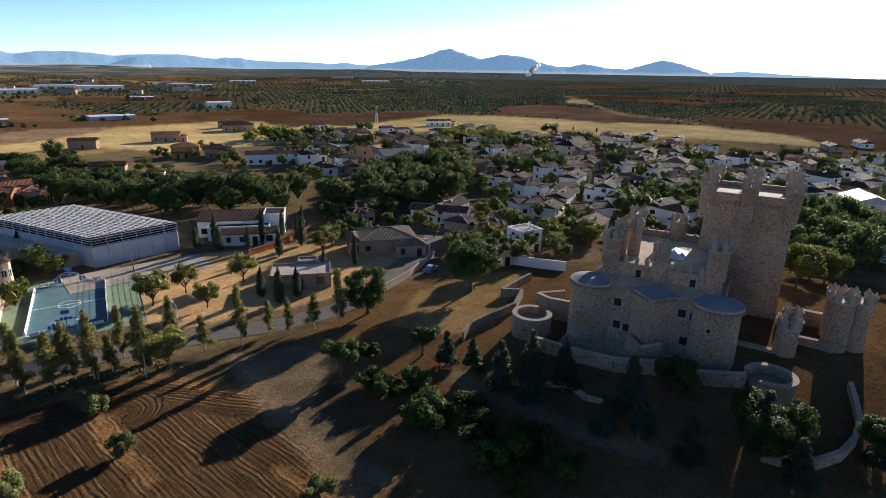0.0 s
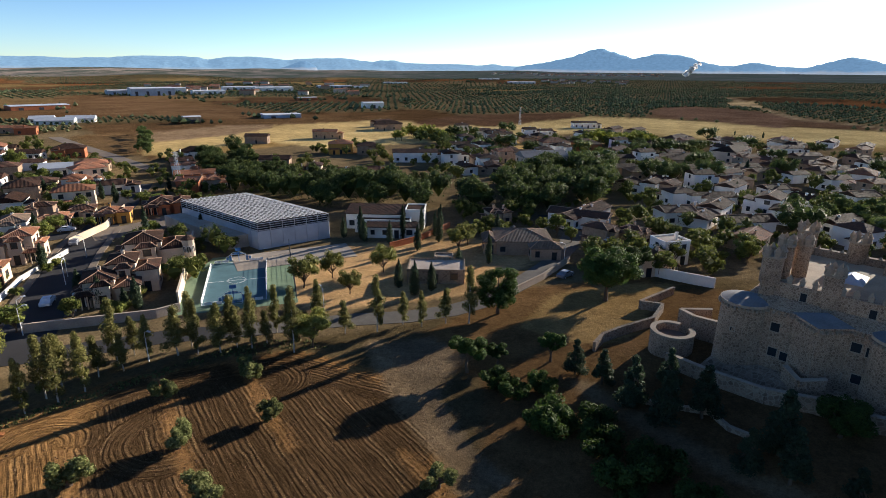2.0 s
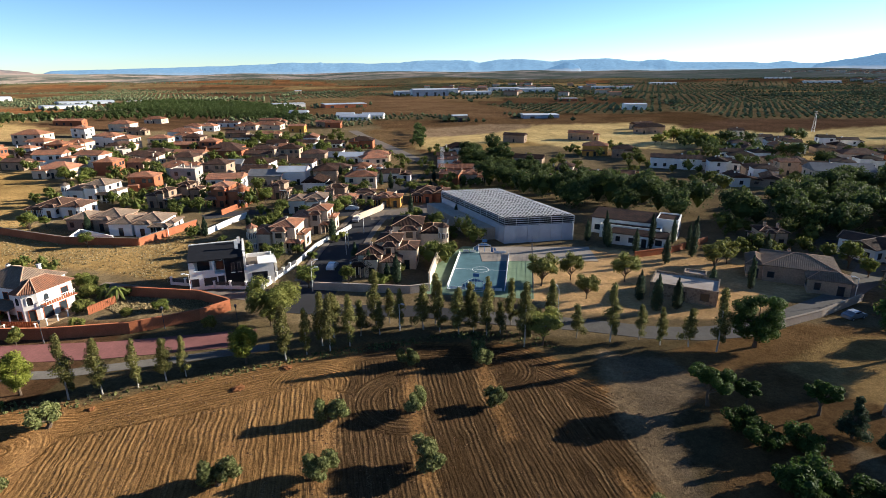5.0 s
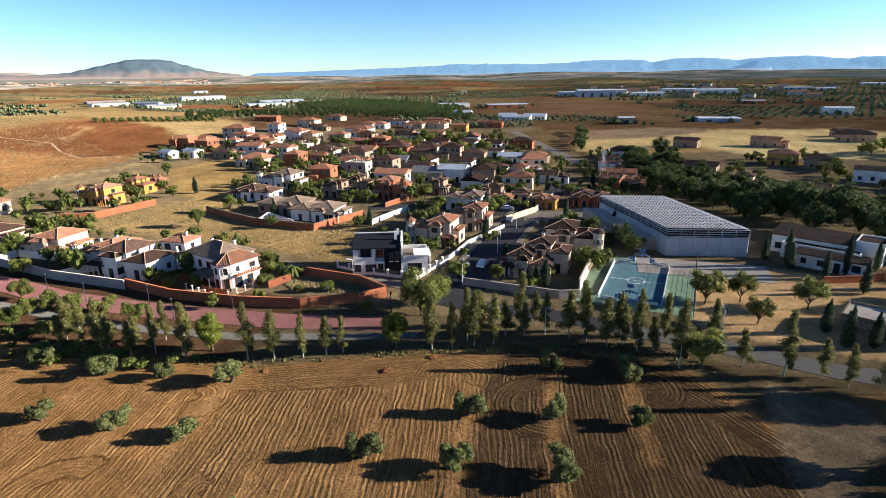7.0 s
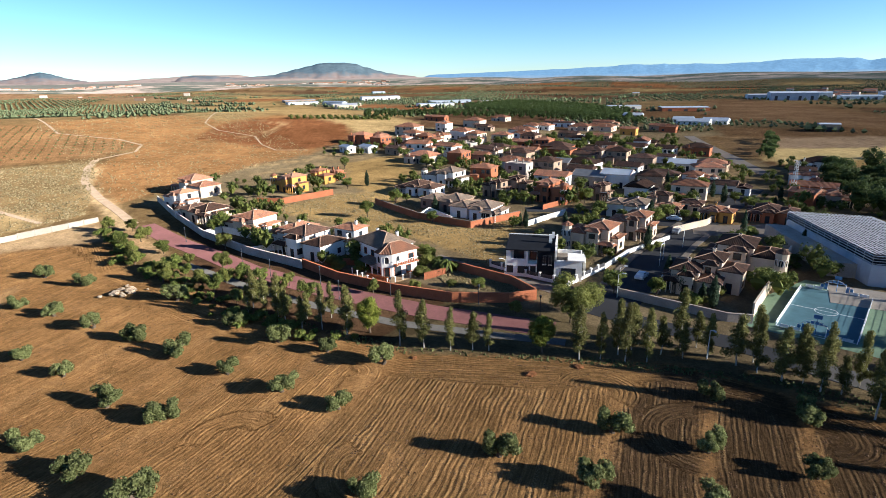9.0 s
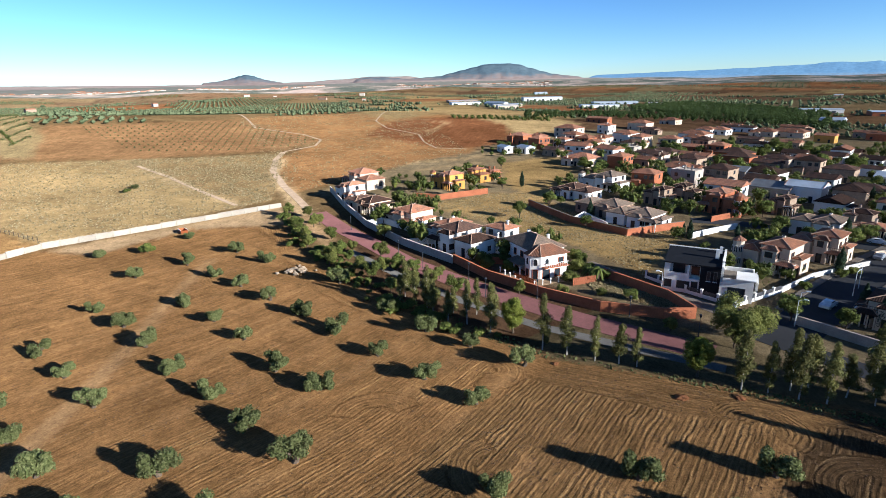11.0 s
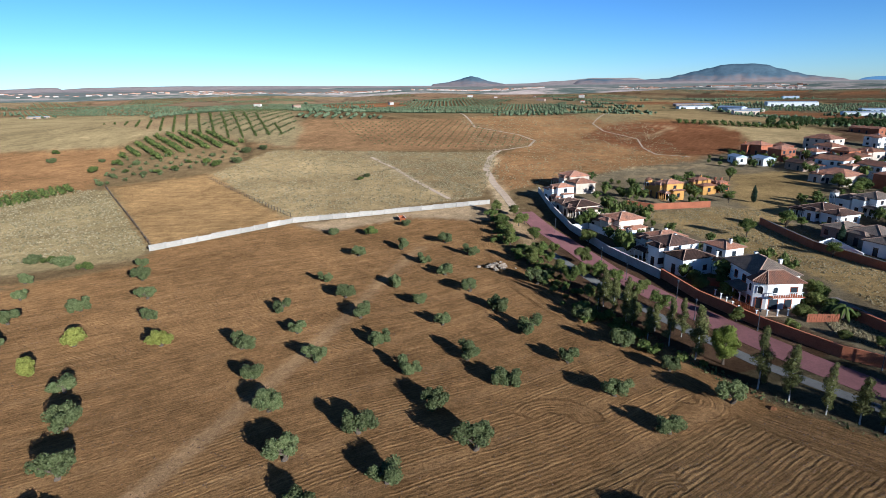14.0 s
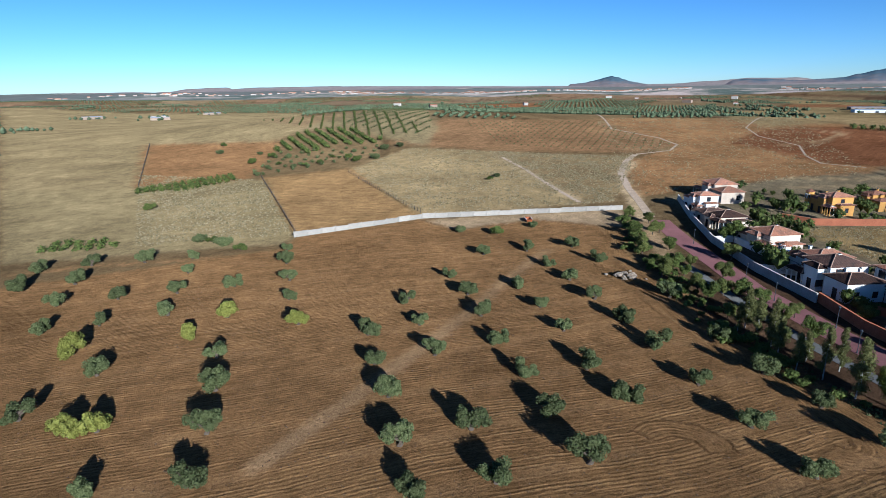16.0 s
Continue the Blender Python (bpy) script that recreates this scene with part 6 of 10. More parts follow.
def build_court():
    bl, br, tl = Vector((-67.1, 80.5)), Vector((-57.1, 86.7)), Vector((-80.7, 101.0))
    ex, ey = (br - bl).normalized(), Vector((-(br - bl).normalized().y, (br - bl).normalized().x))
    ang = math.degrees(math.atan2(ex.y, ex.x))
    W, D = 11.8, 24.4
    pad = thing("court_surround", "worn green painted surround of the small court", "court", pose(bl.x, bl.y, 0, 0, 0, ang))
    bm = bmesh.new()
    box(bm, -4.2, W + 5.6, -3.2, D + 4.5, -0.3, 0.06)
    part("slab", bm, M_COURTPAD, pad)
    t = thing("sports_court", "small blue fenced sports court with white boards", "court", pose(bl.x, bl.y, 0.062, 0, 0, ang))
    bm = bmesh.new()
    box(bm, 0, W, 0, D, 0, 0.03)
    part("surface", bm, M_COURT, t)
    bm = bmesh.new()
    for a in ((0.1, W - .1, 0.1, 0.2), (0.1, W - .1, D - .2, D - .1), (0.1, 0.2, 0.2, D - .2), (W - .2, W - .1, 0.2, D - .2), (0.2, W - .2, D / 2 - .05, D / 2 + .05)):
        box(bm, *a, 0.03, 0.036)
    for r0, r1, cy in ((1.75, 1.85, D / 2),):
        rows = [[bm.verts.new((W / 2 + math.cos(i * math.pi / 16) * r, cy + math.sin(i * math.pi / 16) * r, 0.041)) for r in (r0, r1)] for i in range(32)]
        for i in range(32):
            bm.faces.new((rows[i][0], rows[i][1], rows[(i + 1) % 32][1], rows[(i + 1) % 32][0]))
    part("court_line", bm, M_LINE, t)
    # perimeter boards with cut corners, each panel apart
    bm = bmesh.new()
    box(bm, -0.95, 0.95, -0.04, 0.04, 0.1, 0.62)
    board = mesh_of("board", bm, M_LINE)
    bm = bmesh.new()
    tube(bm, (0, 0, 0), (0, 0, 0.75), 0.05, 0.05, 6)
    post = mesh_of("post", bm, M_BLUEPANEL)
    for i in range(12):
        for x in (0, W):
            ob = part("board", board, None, t)
            ob.matrix_basis = pose(x, 1.1 + (D - 2.2) * (i + 0.5) / 12, 0, 0, 0, 90)
            ob = part("post", post, None, t)
            ob.matrix_basis = pose(x, 1.1 + (D - 2.2) * i / 12, 0)
    for y in (0, D):
        for x in (1.4, 3.0, W - 3.0, W - 1.4):
            ob = part("board", board, None, t)
            ob.matrix_basis = pose(x, y, 0) @ Matrix.Diagonal((0.75, 1, 1, 1))
        s = 1 if y else -1
        # goal end: white frame round blue panels that step up to an arch
        bm = bmesh.new()
        tops = [1.25, 1.55, 2.1, 2.35, 2.4, 2.35, 2.1, 1.55, 1.25]
        for i, top in enumerate(tops):
            x = W / 2 - 2.7 + i * 0.6
            low = 1.85 if 2 <= i <= 6 else 0.25
            bp = bmesh.new()
            box(bp, x + 0.05, x + 0.55, y - 0.02, y + 0.02, low, top - 0.05)
            part("goal_panel", bp, M_BLUEPANEL, t, "blue goal panel")
            tube(bm, (x, y, 0), (x, y, top), 0.035, 0.035, 6) if i in (0, 2, 7) else None
            tube(bm, (x, y, top), (x + 0.6, y, tops[min(8, i + 1)]), 0.04, 0.04, 6)
        tube(bm, (W / 2 - 1.5, y, 1.82), (W / 2 + 1.5, y, 1.82), 0.045, 0.045, 6)
        tube(bm, (W / 2 + 2.7, y, 0), (W / 2 + 2.7, y, 1.25), 0.035, 0.035, 6)
        tube(bm, (W / 2 - 1.5, y + 0.8 * s, 0.05), (W / 2 + 1.5, y + 0.8 * s, 0.05), 0.035, 0.035, 6)
        for x in (W / 2 - 1.5, W / 2 + 1.5):
            tube(bm, (x, y, 1.8), (x, y + 0.8 * s, 0.05), 0.03, 0.03, 6)
        part("goal_frame", bm, M_LINE, t, "white tubular goal frame")
        bm = bmesh.new()
        box(bm, W / 2 - 0.6, W / 2 + 0.6, y - 0.03 - 0.3 * s, y + 0.03 - 0.3 * s, 2.75, 3.45)
        tube(bm, (W / 2, y + 0.2 * s, 0), (W / 2, y + 0.2 * s, 3.0), 0.06, 0.06, 6)
        part("backboard", bm, M_BLUEPANEL, t)
    # fence on the far side, solid wall on the other
    fe = thing("mesh_fence", "tall thin wire-mesh fence on steel posts", "fence", pose(bl.x, bl.y, 0, 0, 0, ang))
    for i in range(13):
        bm = bmesh.new()
        tube(bm, (W + 5.4, -3.0 + i * 2.6, 0), (W + 5.4, -3.0 + i * 2.6, 3.4), 0.05, 0.05, 6)
        part("post", bm, M_DARK, fe)
    bm = bmesh.new()
    for i in range(11):
        tube(bm, (W + 5.4, -3.0, 0.2 + i * 0.32), (W + 5.4, 28.2, 0.2 + i * 0.32), 0.018, 0.018, 4)
    for i in range(60):
        tube(bm, (W + 5.4, -3.0 + i * 0.52, 0.1), (W + 5.4, -3.0 + i * 0.52, 3.4), 0.014, 0.014, 4)
    part("wire_mesh", bm, M_DARK, fe)
    return ang


build_court()
wall_run("court_wall", "tall cream rendered wall beside the court", [(-71.2, 79.8), (-79.5, 92.2), (-95.5, 115.5)], 2.6, 0.3, M_CREAM, M_CREAM)

# ---- streets ----
# concrete grey darkened in colour for the shade on these ways
M_PATH = surface("shaded_concrete_path", (0.13, 0.12, 0.105), 0.9, 0.4, 4, 0.2, 0.1)
M_FORECOURT = surface("pale_concrete", (0.36, 0.31, 0.25), 0.9, 0.3, 4, 0.15, 0.1)
strip("road", "wide grey asphalt street between villas", [(-81.6, 56.7), (-90.1, 67), (-101.2, 80.7), (-114.7, 98.6), (-125.9, 115.6), (-142.7, 142.5), (-162.4, 171.7)], 8.5, M_ASPHALT, 0.05)
strip("road", "grey asphalt road along the field edge", [(-84.6, 54.4), (-77.9, 58.4), (-70.7, 63.5), (-63.9, 68.8), (-56.5, 72.4), (-50.1, 75.6)], 5, M_ASPHALT, 0.045)
strip("road", "grey asphalt road along the square", [(-55.3, 73.2), (-46.3, 77.9), (-37.4, 82.6), (-28.4, 86.2), (-21.7, 90.4), (-16.3, 96.1), (-11.3, 106.6), (-6.1, 121.9), (-3, 136.7), (-2.1, 152.3)], 5, M_PATH, 0.05)
strip("road", "narrow lane behind the brick-walled lot", [(-124.2, 36.2), (-106.9, 44), (-97.4, 51.5), (-86.8, 57)], 4, M_PAVING, 0.055)
strip("promenade", "pink brick-paved promenade along the villas", [(-181.6, -38), (-160.6, -26.8), (-143.2, -15.5), (-129.2, -7.2), (-112.2, 6.6), (-103.8, 14.7), (-92.7, 25.7), (-84.4, 35.9), (-78.2, 43.8)], 6, M_PINK, 0.06)
strip("road", "grey concrete path below the promenade", [(-138.2, -21.5), (-117.6, -7), (-102.5, 5.7), (-89.9, 18.5), (-79.3, 33.8), (-73.2, 43.3)], 2.4, M_PATH, 0.05)
strip("road", "country road across the plain", [(-322.3, 278.5), (-272.6, 249.7), (-232.1, 227.9), (-196.8, 207.5), (-177.2, 199.3)], 7, M_PAVING, 0.1)
strip("road", "grey asphalt cross street", [(-125.9, 115.6), (-133.5, 105), (-145.1, 103.3), (-156.3, 89.8), (-161.3, 78.1)], 6, M_ASPHALT, 0.06)
strip("road", "grey asphalt street beside the hall", [(-123.8, 111.8), (-118.1, 119.2), (-114.7, 129.5), (-114.6, 136.4)], 12, M_PAVING, 0.07)
strip("road", "village street of worn asphalt", [(-2.1, 152.3), (-7.2, 160.4), (-10.6, 168.5)], 6, M_ASPHALT, 0.06)
strip("pavement", "raised pale pavement with a kerb beside the street", [(-94.1, 63.8), (-105.2, 77.6), (-118.9, 95.7), (-130.2, 112.8)], 1.5, M_PAVING, 0.17, category="pavement")
strip("pavement", "raised pale pavement with a kerb beside the street", [(-86.1, 70.2), (-97.2, 83.8), (-110.5, 101.5), (-121.6, 118.4)], 1.5, M_PAVING, 0.17, category="pavement")
strip("pavement", "pale concrete forecourt in front of the hall", [(-75.1, 102.7), (-69, 108.1), (-62.4, 113.2), (-54.1, 119.8)], 11, M_FORECOURT, 0.09, category="pavement")

M_TRACK = surface("pale_dirt_track", (0.34, 0.245, 0.16), 0.95, 0.3, 3, 0.2, 0.2, 0.02)
strip("dirt_track", "pale winding dirt track between the fields", [(-184.7, -41.4), (-204.3, -49.9), (-227.4, -60.6), (-257.8, -72.7), (-286.4, -78.7), (-306.2, -79.8)], 2.9, M_TRACK, 0.06, category="track")
strip("dirt_track", "pale stony border of the vineyard hill", [(-739.4, -269.3), (-385.1, -117.2), (-362.0, -80.4), (-343.8, -66.1), (-325.0, -66.0), (-308.3, -78.8), (-286.3, -78.9)], 1.4, M_TRACK, 0.06, category="track")
strip("dirt_track", "pale curved border between two ploughed fields", [(-586.7, -38.0), (-422.7, -39.7), (-388.9, -29.3), (-363.8, -7.2), (-334.0, -3.1), (-316.4, 3.6), (-313.0, 20.7)], 1.0, M_TRACK, 0.06, category="track")
strip("dirt_track", "pale path across the dry field", [(-194.5, -69.1), (-218.4, -90.4), (-247.4, -115.9), (-269.4, -139.8)], 1.7, M_TRACK, 0.06, category="track")

# ---- houses ----
KINDS = {
    "cream_hip": (M_CREAM, M_ROOF_RED, "hip", "cream rendered villa with a clay-tiled roof"),
    "cream_red": (M_CREAM, M_ROOF_RED, "hip", "cream rendered house with a red tiled roof"),
    "cream_brown": (M_CREAM, M_ROOF_OLD, "hip", "cream stone-faced villa with a brown tiled roof"),
    "white_red": (M_WHITE, M_ROOF_RED, "hip", "white house with a red tiled roof"),
    "white_brown": (M_WHITE, M_ROOF_OLD, "hip", "white house with a brown tiled roof"),
    "white_grey": (M_WHITE, M_ROOF_GREY, "hip", "white bungalow with a grey-brown tiled roof"),
    "white_mono": (M_WHITE, M_ROOF_RED, "mono", "white villa with a single-pitch red tiled roof"),
    "white_old": (M_WHITE, M_ROOF_OLD, "gable", "whitewashed village house with an old tiled roof"),
    "white_flat": (M_WHITE, M_BLOCK, "flat", "plain white flat-roofed block house"),
    "white_shed": (M_WHITE, M_PANEL, "gable", "white shed with a pale metal roof"),
    "grey_shed": (M_BLOCK, M_LEAD, "gable", "grey block warehouse with a metal roof"),
    "grey_flat": (M_BLOCK, M_BLOCK, "flat", "unfinished grey block building"),
    "orange_flat": (M_OCHRE, M_ROOF_RED, "gable", "orange rendered house with a red roof"),
    "ochre_hip": (M_OCHRE, M_ROOF_RED, "hip", "ochre-yellow villa with a tiled roof"),
    "brick_hip": (M_BRICK, M_ROOF_RED, "hip", "red brick house with a red tiled roof"),
    "brick_red": (M_BRICK, M_ROOF_RED, "gable", "red brick house with a clay roof"),
    "brick_brown": (M_BRICK, M_ROOF_OLD, "hip", "brick house with a brown tiled roof"),
    "tan_brown": (M_TAN, M_ROOF_OLD, "hip", "tan stone house with a brown tiled roof"),
    "tan_old": (M_TAN, M_ROOF_OLD, "gable", "old tan stone house with a weathered tiled roof"),
    "tan_red": (M_TAN, M_ROOF_RED, "gable", "tan house with a red tiled roof"),
    "tan_grey": (M_TAN, M_ROOF_GREY, "hip", "stone-faced bungalow with a grey tiled roof"),
    "blue_white": (M_WHITE, M_ROOF_OLD, "gable", "long terrace of white houses with tiled roofs"),
}


SPOTS = []


def house_at(x, y, rot, w, d, h, kind, seed, group="houses of the town"):
    SPOTS.append((x, y, max(w, d) * 0.5 + 1.5))
    wall, roofmat, form, label = KINDS[kind]
    if form == "gable" and "shed" not in kind:
        d = min(d, 6.8)
    if form in ("hip", "mono") and math.hypot(x, y) < 260 and w > 6.5:
        return rich_villa(label, x, y, rot, w, d * 0.9, h, wall, roofmat, seed, group)
    rng = np.random.default_rng(seed * 13 + 5)
    hw, hd = w / 2, d / 2
    blocks = [(-hw, hw, -hd, hd, h, form)]
    if form in ("hip", "mono") and w > 6:
        s = rng.choice([-1, 1])
        ww = w * rng.uniform(0.32, 0.45)
        low = h - 2.4 if h > 4.4 and rng.random() < 0.6 else h + 0.001 - 0.35
        x0 = -hw + 0.3 if s < 0 else hw - ww - 0.3
        blocks.append((x0, x0 + ww, -hd - rng.uniform(1.6, 2.8), -hd - 0.005, max(2.6, low), "hip"))
        if rng.random() < 0.55:
            x1 = hw - ww if s < 0 else -hw
            blocks.append((x1, x1 + ww * 0.8, hd + 0.005, hd + rng.uniform(1.8, 3), max(2.7, h - 1.8), "hip"))
    elif form == "gable" and rng.random() < 0.6 and "shed" not in kind:
        ww = w * rng.uniform(0.4, 0.6)
        blocks.append((-hw, -hw + ww, hd + 0.005, hd + rng.uniform(2.5, 4), max(2.5, h - 1.2), "mono", 0.7) if rng.random() < 0.5 else (hw + 0.005, hw + rng.uniform(2.5, 4.5), -hd * 0.8, hd * 0.8, max(2.5, h - 1.0), "gable"))
    return house(label, x, y, rot, blocks, wall, roofmat, seed, 0 if "shed" in kind else int(rng.integers(1, 3)), group, M_DRESSED if wall is M_TAN else M_DARK)


house_at(-225.3, -26.8, 35, 19.3, 11.0, 5.2, "cream_hip", 1)
house_at(-201.9, -29.4, 37, 11.0, 8.3, 5.6, "white_red", 2)
house_at(-184.7, -20.7, 39, 15.1, 11.0, 3.4, "cream_brown", 3)
house_at(-165.0, -7.1, 41, 15.8, 11.0, 4.6, "cream_hip", 4)
house_at(-148.2, 4.3, 36, 12.5, 10.3, 4.6, "white_mono", 5)
house_at(-137.8, 7.8, 38, 16.1, 11.0, 5.4, "white_brown", 6)
house_at(-138.3, 18.1, 40, 6.5, 5.4, 5.6, "white_red", 7)
house_at(-218.6, 7.1, 35, 12.0, 9.0, 5.6, "ochre_hip", 8)
house_at(-231.6, 19.6, 37, 10.5, 7.9, 4.6, "ochre_hip", 9)
house_at(-234.7, 26.1, 39, 6.8, 5.1, 3.6, "brick_hip", 10)
house_at(-330.7, 53.1, 41, 10.5, 7.9, 5.0, "brick_hip", 11)
house_at(-336.2, 64.8, 36, 9.0, 6.7, 4.0, "brick_hip", 12)
house_at(-291.9, 64.6, 38, 9.4, 7.1, 3.2, "tan_old", 13)
house_at(-361.8, 89.6, 40, 15.3, 11.0, 5.5, "cream_red", 14)
house_at(-321.9, 76.6, 35, 7.9, 6.0, 4.2, "white_red", 15)
house_at(-264.7, 72.6, 37, 14.3, 10.7, 3.6, "cream_red", 16)
house_at(-281.2, 80.8, 39, 5.5, 4.5, 4.5, "cream_red", 17)
house_at(-382.5, 120.1, 41, 9.6, 7.2, 5.5, "white_red", 18)
house_at(-332.5, 102.1, 36, 10.4, 7.8, 4.0, "cream_red", 19)
house_at(-340.5, 119.1, 38, 12.7, 9.5, 5.5, "white_red", 20)
house_at(-411.9, 154.2, 40, 14.4, 10.8, 5.0, "cream_red", 21)
house_at(-386.9, 152.3, 35, 9.3, 7.0, 3.2, "tan_old", 22)
house_at(-301.4, 108.0, 37, 9.6, 7.2, 3.0, "grey_flat", 23)
house_at(-261.6, 100.0, 39, 10.5, 7.9, 3.2, "tan_red", 24)
house_at(-266.7, 109.8, 41, 8.7, 6.5, 4.5, "cream_brown", 25)
house_at(-255.6, 120.0, 36, 11.6, 8.7, 4.4, "tan_brown", 26)
house_at(-302.0, 142.3, 38, 11.2, 8.4, 3.2, "brick_red", 27)
house_at(-238.9, 107.8, 40, 14.1, 10.6, 3.2, "white_red", 28)
house_at(-211.2, 67.1, 35, 16.3, 11.0, 5.4, "white_grey", 29)
house_at(-197.3, 52.7, 37, 16.1, 11.0, 3.4, "white_brown", 30)
house_at(-171.8, 55.7, 39, 17.7, 11.0, 3.4, "tan_grey", 31)
house_at(-158.0, 60.8, 41, 16.2, 11.0, 3.6, "white_grey", 32)
house_at(-184.3, 77.4, 36, 8.5, 6.4, 5.4, "tan_brown", 33)
house_at(-186.6, 87.5, 38, 8.8, 6.6, 5.6, "tan_brown", 34)
house_at(-170.7, 92.3, 40, 12.3, 9.2, 6.4, "brick_hip", 35)
house_at(-228.6, 87.8, 35, 6.0, 4.5, 3.4, "ochre_hip", 36)
house_at(-215.7, 101.3, 37, 7.8, 5.8, 5.8, "grey_flat", 37)
house_at(-258.1, 144.6, 39, 12.6, 9.5, 4.6, "brick_brown", 38)
house_at(-230.8, 128.1, 41, 11.2, 8.4, 3.0, "grey_shed", 39)
house_at(-224.7, 137.1, 36, 14.6, 11.0, 3.2, "white_brown", 40)
house_at(-191.8, 121.4, 38, 12.9, 9.6, 3.6, "grey_shed", 41)
house_at(-184.9, 128.5, 40, 10.8, 8.1, 5.0, "white_shed", 42)
house_at(-167.1, 109.2, 35, 8.0, 6.0, 5.2, "tan_brown", 43)
house_at(-257.7, 179.6, 37, 12.9, 9.7, 3.4, "brick_red", 44)
house_at(-344.4, 245.8, 39, 11.1, 8.3, 4.4, "orange_flat", 45)
house_at(-218.2, 164.1, 41, 11.0, 8.3, 5.0, "tan_brown", 46)
house_at(-227.4, 184.6, 36, 7.7, 5.8, 3.2, "white_old", 47)
house_at(-208.0, 178.4, 38, 11.3, 8.5, 3.0, "white_shed", 48)
house_at(-243.7, 217.1, 40, 13.4, 10.1, 4.4, "brick_brown", 49)
house_at(-200.3, 189.5, 35, 10.3, 7.8, 3.2, "tan_old", 50)
house_at(-171.2, 153.8, 37, 13.2, 9.9, 5.2, "white_red", 51)
house_at(-161.8, 155.7, 39, 12.1, 9.1, 3.2, "white_old", 52)
house_at(-142.9, 105.2, 41, 13.1, 10.8, 4.2, "white_grey", 53)
house_at(-149.1, 120.6, 36, 6.1, 4.6, 4.4, "tan_brown", 54)
house_at(-140.2, 116.5, 38, 7.6, 6.3, 3.0, "cream_red", 55)
house_at(-140.6, 125.9, 40, 6.4, 4.8, 3.0, "cream_brown", 56)
house_at(-129.1, 125.1, 35, 8.9, 7.3, 3.4, "ochre_hip", 57)
house_at(-117.0, 76.2, 37, 12.3, 10.1, 6.0, "cream_red", 58)
house_at(-123.4, 91.7, 39, 11.0, 9.1, 6.0, "cream_red", 59)
house_at(-85.9, 79.1, 41, 10.7, 8.8, 4.6, "cream_brown", 60)
house_at(-85.9, 84.9, 36, 10.1, 8.4, 6.0, "cream_brown", 61)
house_at(-91.5, 97.6, 38, 14.7, 11.0, 6.2, "cream_brown", 62)
house_at(-123.5, 139.8, 40, 13.0, 10.7, 3.4, "brick_brown", 63)
house_at(-161.6, 196.4, 35, 10.3, 7.7, 4.2, "white_red", 64)
house_at(-145.4, 181.3, 37, 14.2, 10.6, 3.6, "brick_red", 65)
house_at(-132.1, 173.8, 39, 11.8, 8.9, 4.0, "cream_hip", 66)
house_at(-172.7, 207.7, 41, 9.1, 6.9, 3.4, "tan_old", 67)
house_at(-477.6, 204.7, 36, 13.6, 10.2, 3.5, "cream_red", 68)
house_at(-343.6, 162.8, 38, 11.4, 8.5, 3.4, "white_red", 69)
house_at(-395.9, 195.7, 40, 11.6, 8.7, 3.4, "white_red", 70)
house_at(-434.6, 234.6, 35, 14.7, 11.0, 3.0, "tan_red", 71)
house_at(-383.8, 230.5, 37, 15.0, 11.0, 3.4, "cream_red", 72)
house_at(-411.1, 268.0, 39, 16.5, 11.0, 4.0, "tan_red", 73)
house_at(-486.8, 350.8, 41, 17.9, 11.0, 3.0, "white_shed", 74)
house_at(-398.2, 348.0, 36, 25.7, 11.0, 3.0, "white_shed", 75)
house_at(-339.6, 195.5, 38, 13.2, 9.9, 3.0, "tan_old", 76)
house_at(-320.3, 207.4, 40, 12.8, 9.6, 3.2, "tan_red", 77)
house_at(-280.4, 214.5, 35, 9.3, 6.9, 3.0, "tan_old", 78)
house_at(-352.3, 285.6, 37, 11.9, 8.9, 4.0, "brick_red", 79)
house_at(-249.0, 152.9, 39, 10.9, 8.2, 3.0, "tan_old", 80)
house_at(-459.1, 137.5, 41, 19.7, 11.0, 3.5, "brick_red", 81)
house_at(-1006.7, 117.9, 36, 49.3, 11.0, 4.0, "white_shed", 82)
house_at(-302.5, 40.5, 20, 8.5, 5.1, 3.0, "white_shed", 83)
house_at(-301.0, 51.4, 22, 9.2, 5.5, 3.0, "white_shed", 84)
house_at(-363.6, 172.7, 35, 18.0, 11.0, 3.2, "white_red", 85)
house_at(-392.6, 203.4, 37, 13.2, 9.9, 3.4, "white_red", 86)
house_at(-413.1, 232.0, 39, 15.9, 11.0, 3.4, "white_old", 87)
house_at(-379.5, 244.9, 41, 21.9, 11.0, 3.6, "cream_red", 88)
house_at(-271.1, 130.2, 36, 14.6, 10.9, 3.4, "tan_red", 89)
house_at(-238.0, 109.7, 38, 14.1, 10.6, 3.2, "tan_red", 90)
house_at(-214.7, 100.3, 40, 9.6, 7.2, 6.0, "grey_flat", 91)
house_at(-271.4, 149.5, 35, 15.0, 11.0, 4.4, "brick_brown", 92)
house_at(-313.7, 187.1, 37, 16.3, 11.0, 3.0, "white_old", 93)
house_at(-368.0, 289.7, 39, 14.0, 10.5, 3.6, "tan_red", 94)
house_at(-421.3, 356.5, 41, 16.5, 11.0, 3.0, "white_shed", 95)
house_at(-397.3, 370.0, 36, 20.3, 11.0, 3.0, "white_shed", 96)
house_at(-0.1, 163.0, 62, 21.7, 11.0, 3.2, "white_old", 97)
house_at(5.2, 140.9, 64, 10.3, 8.5, 5.0, "tan_brown", 98)
house_at(13.0, 142.8, 59, 8.6, 7.1, 4.0, "tan_brown", 99)
house_at(15.4, 119.3, 24, 7.7, 6.4, 4.2, "cream_brown", 100)
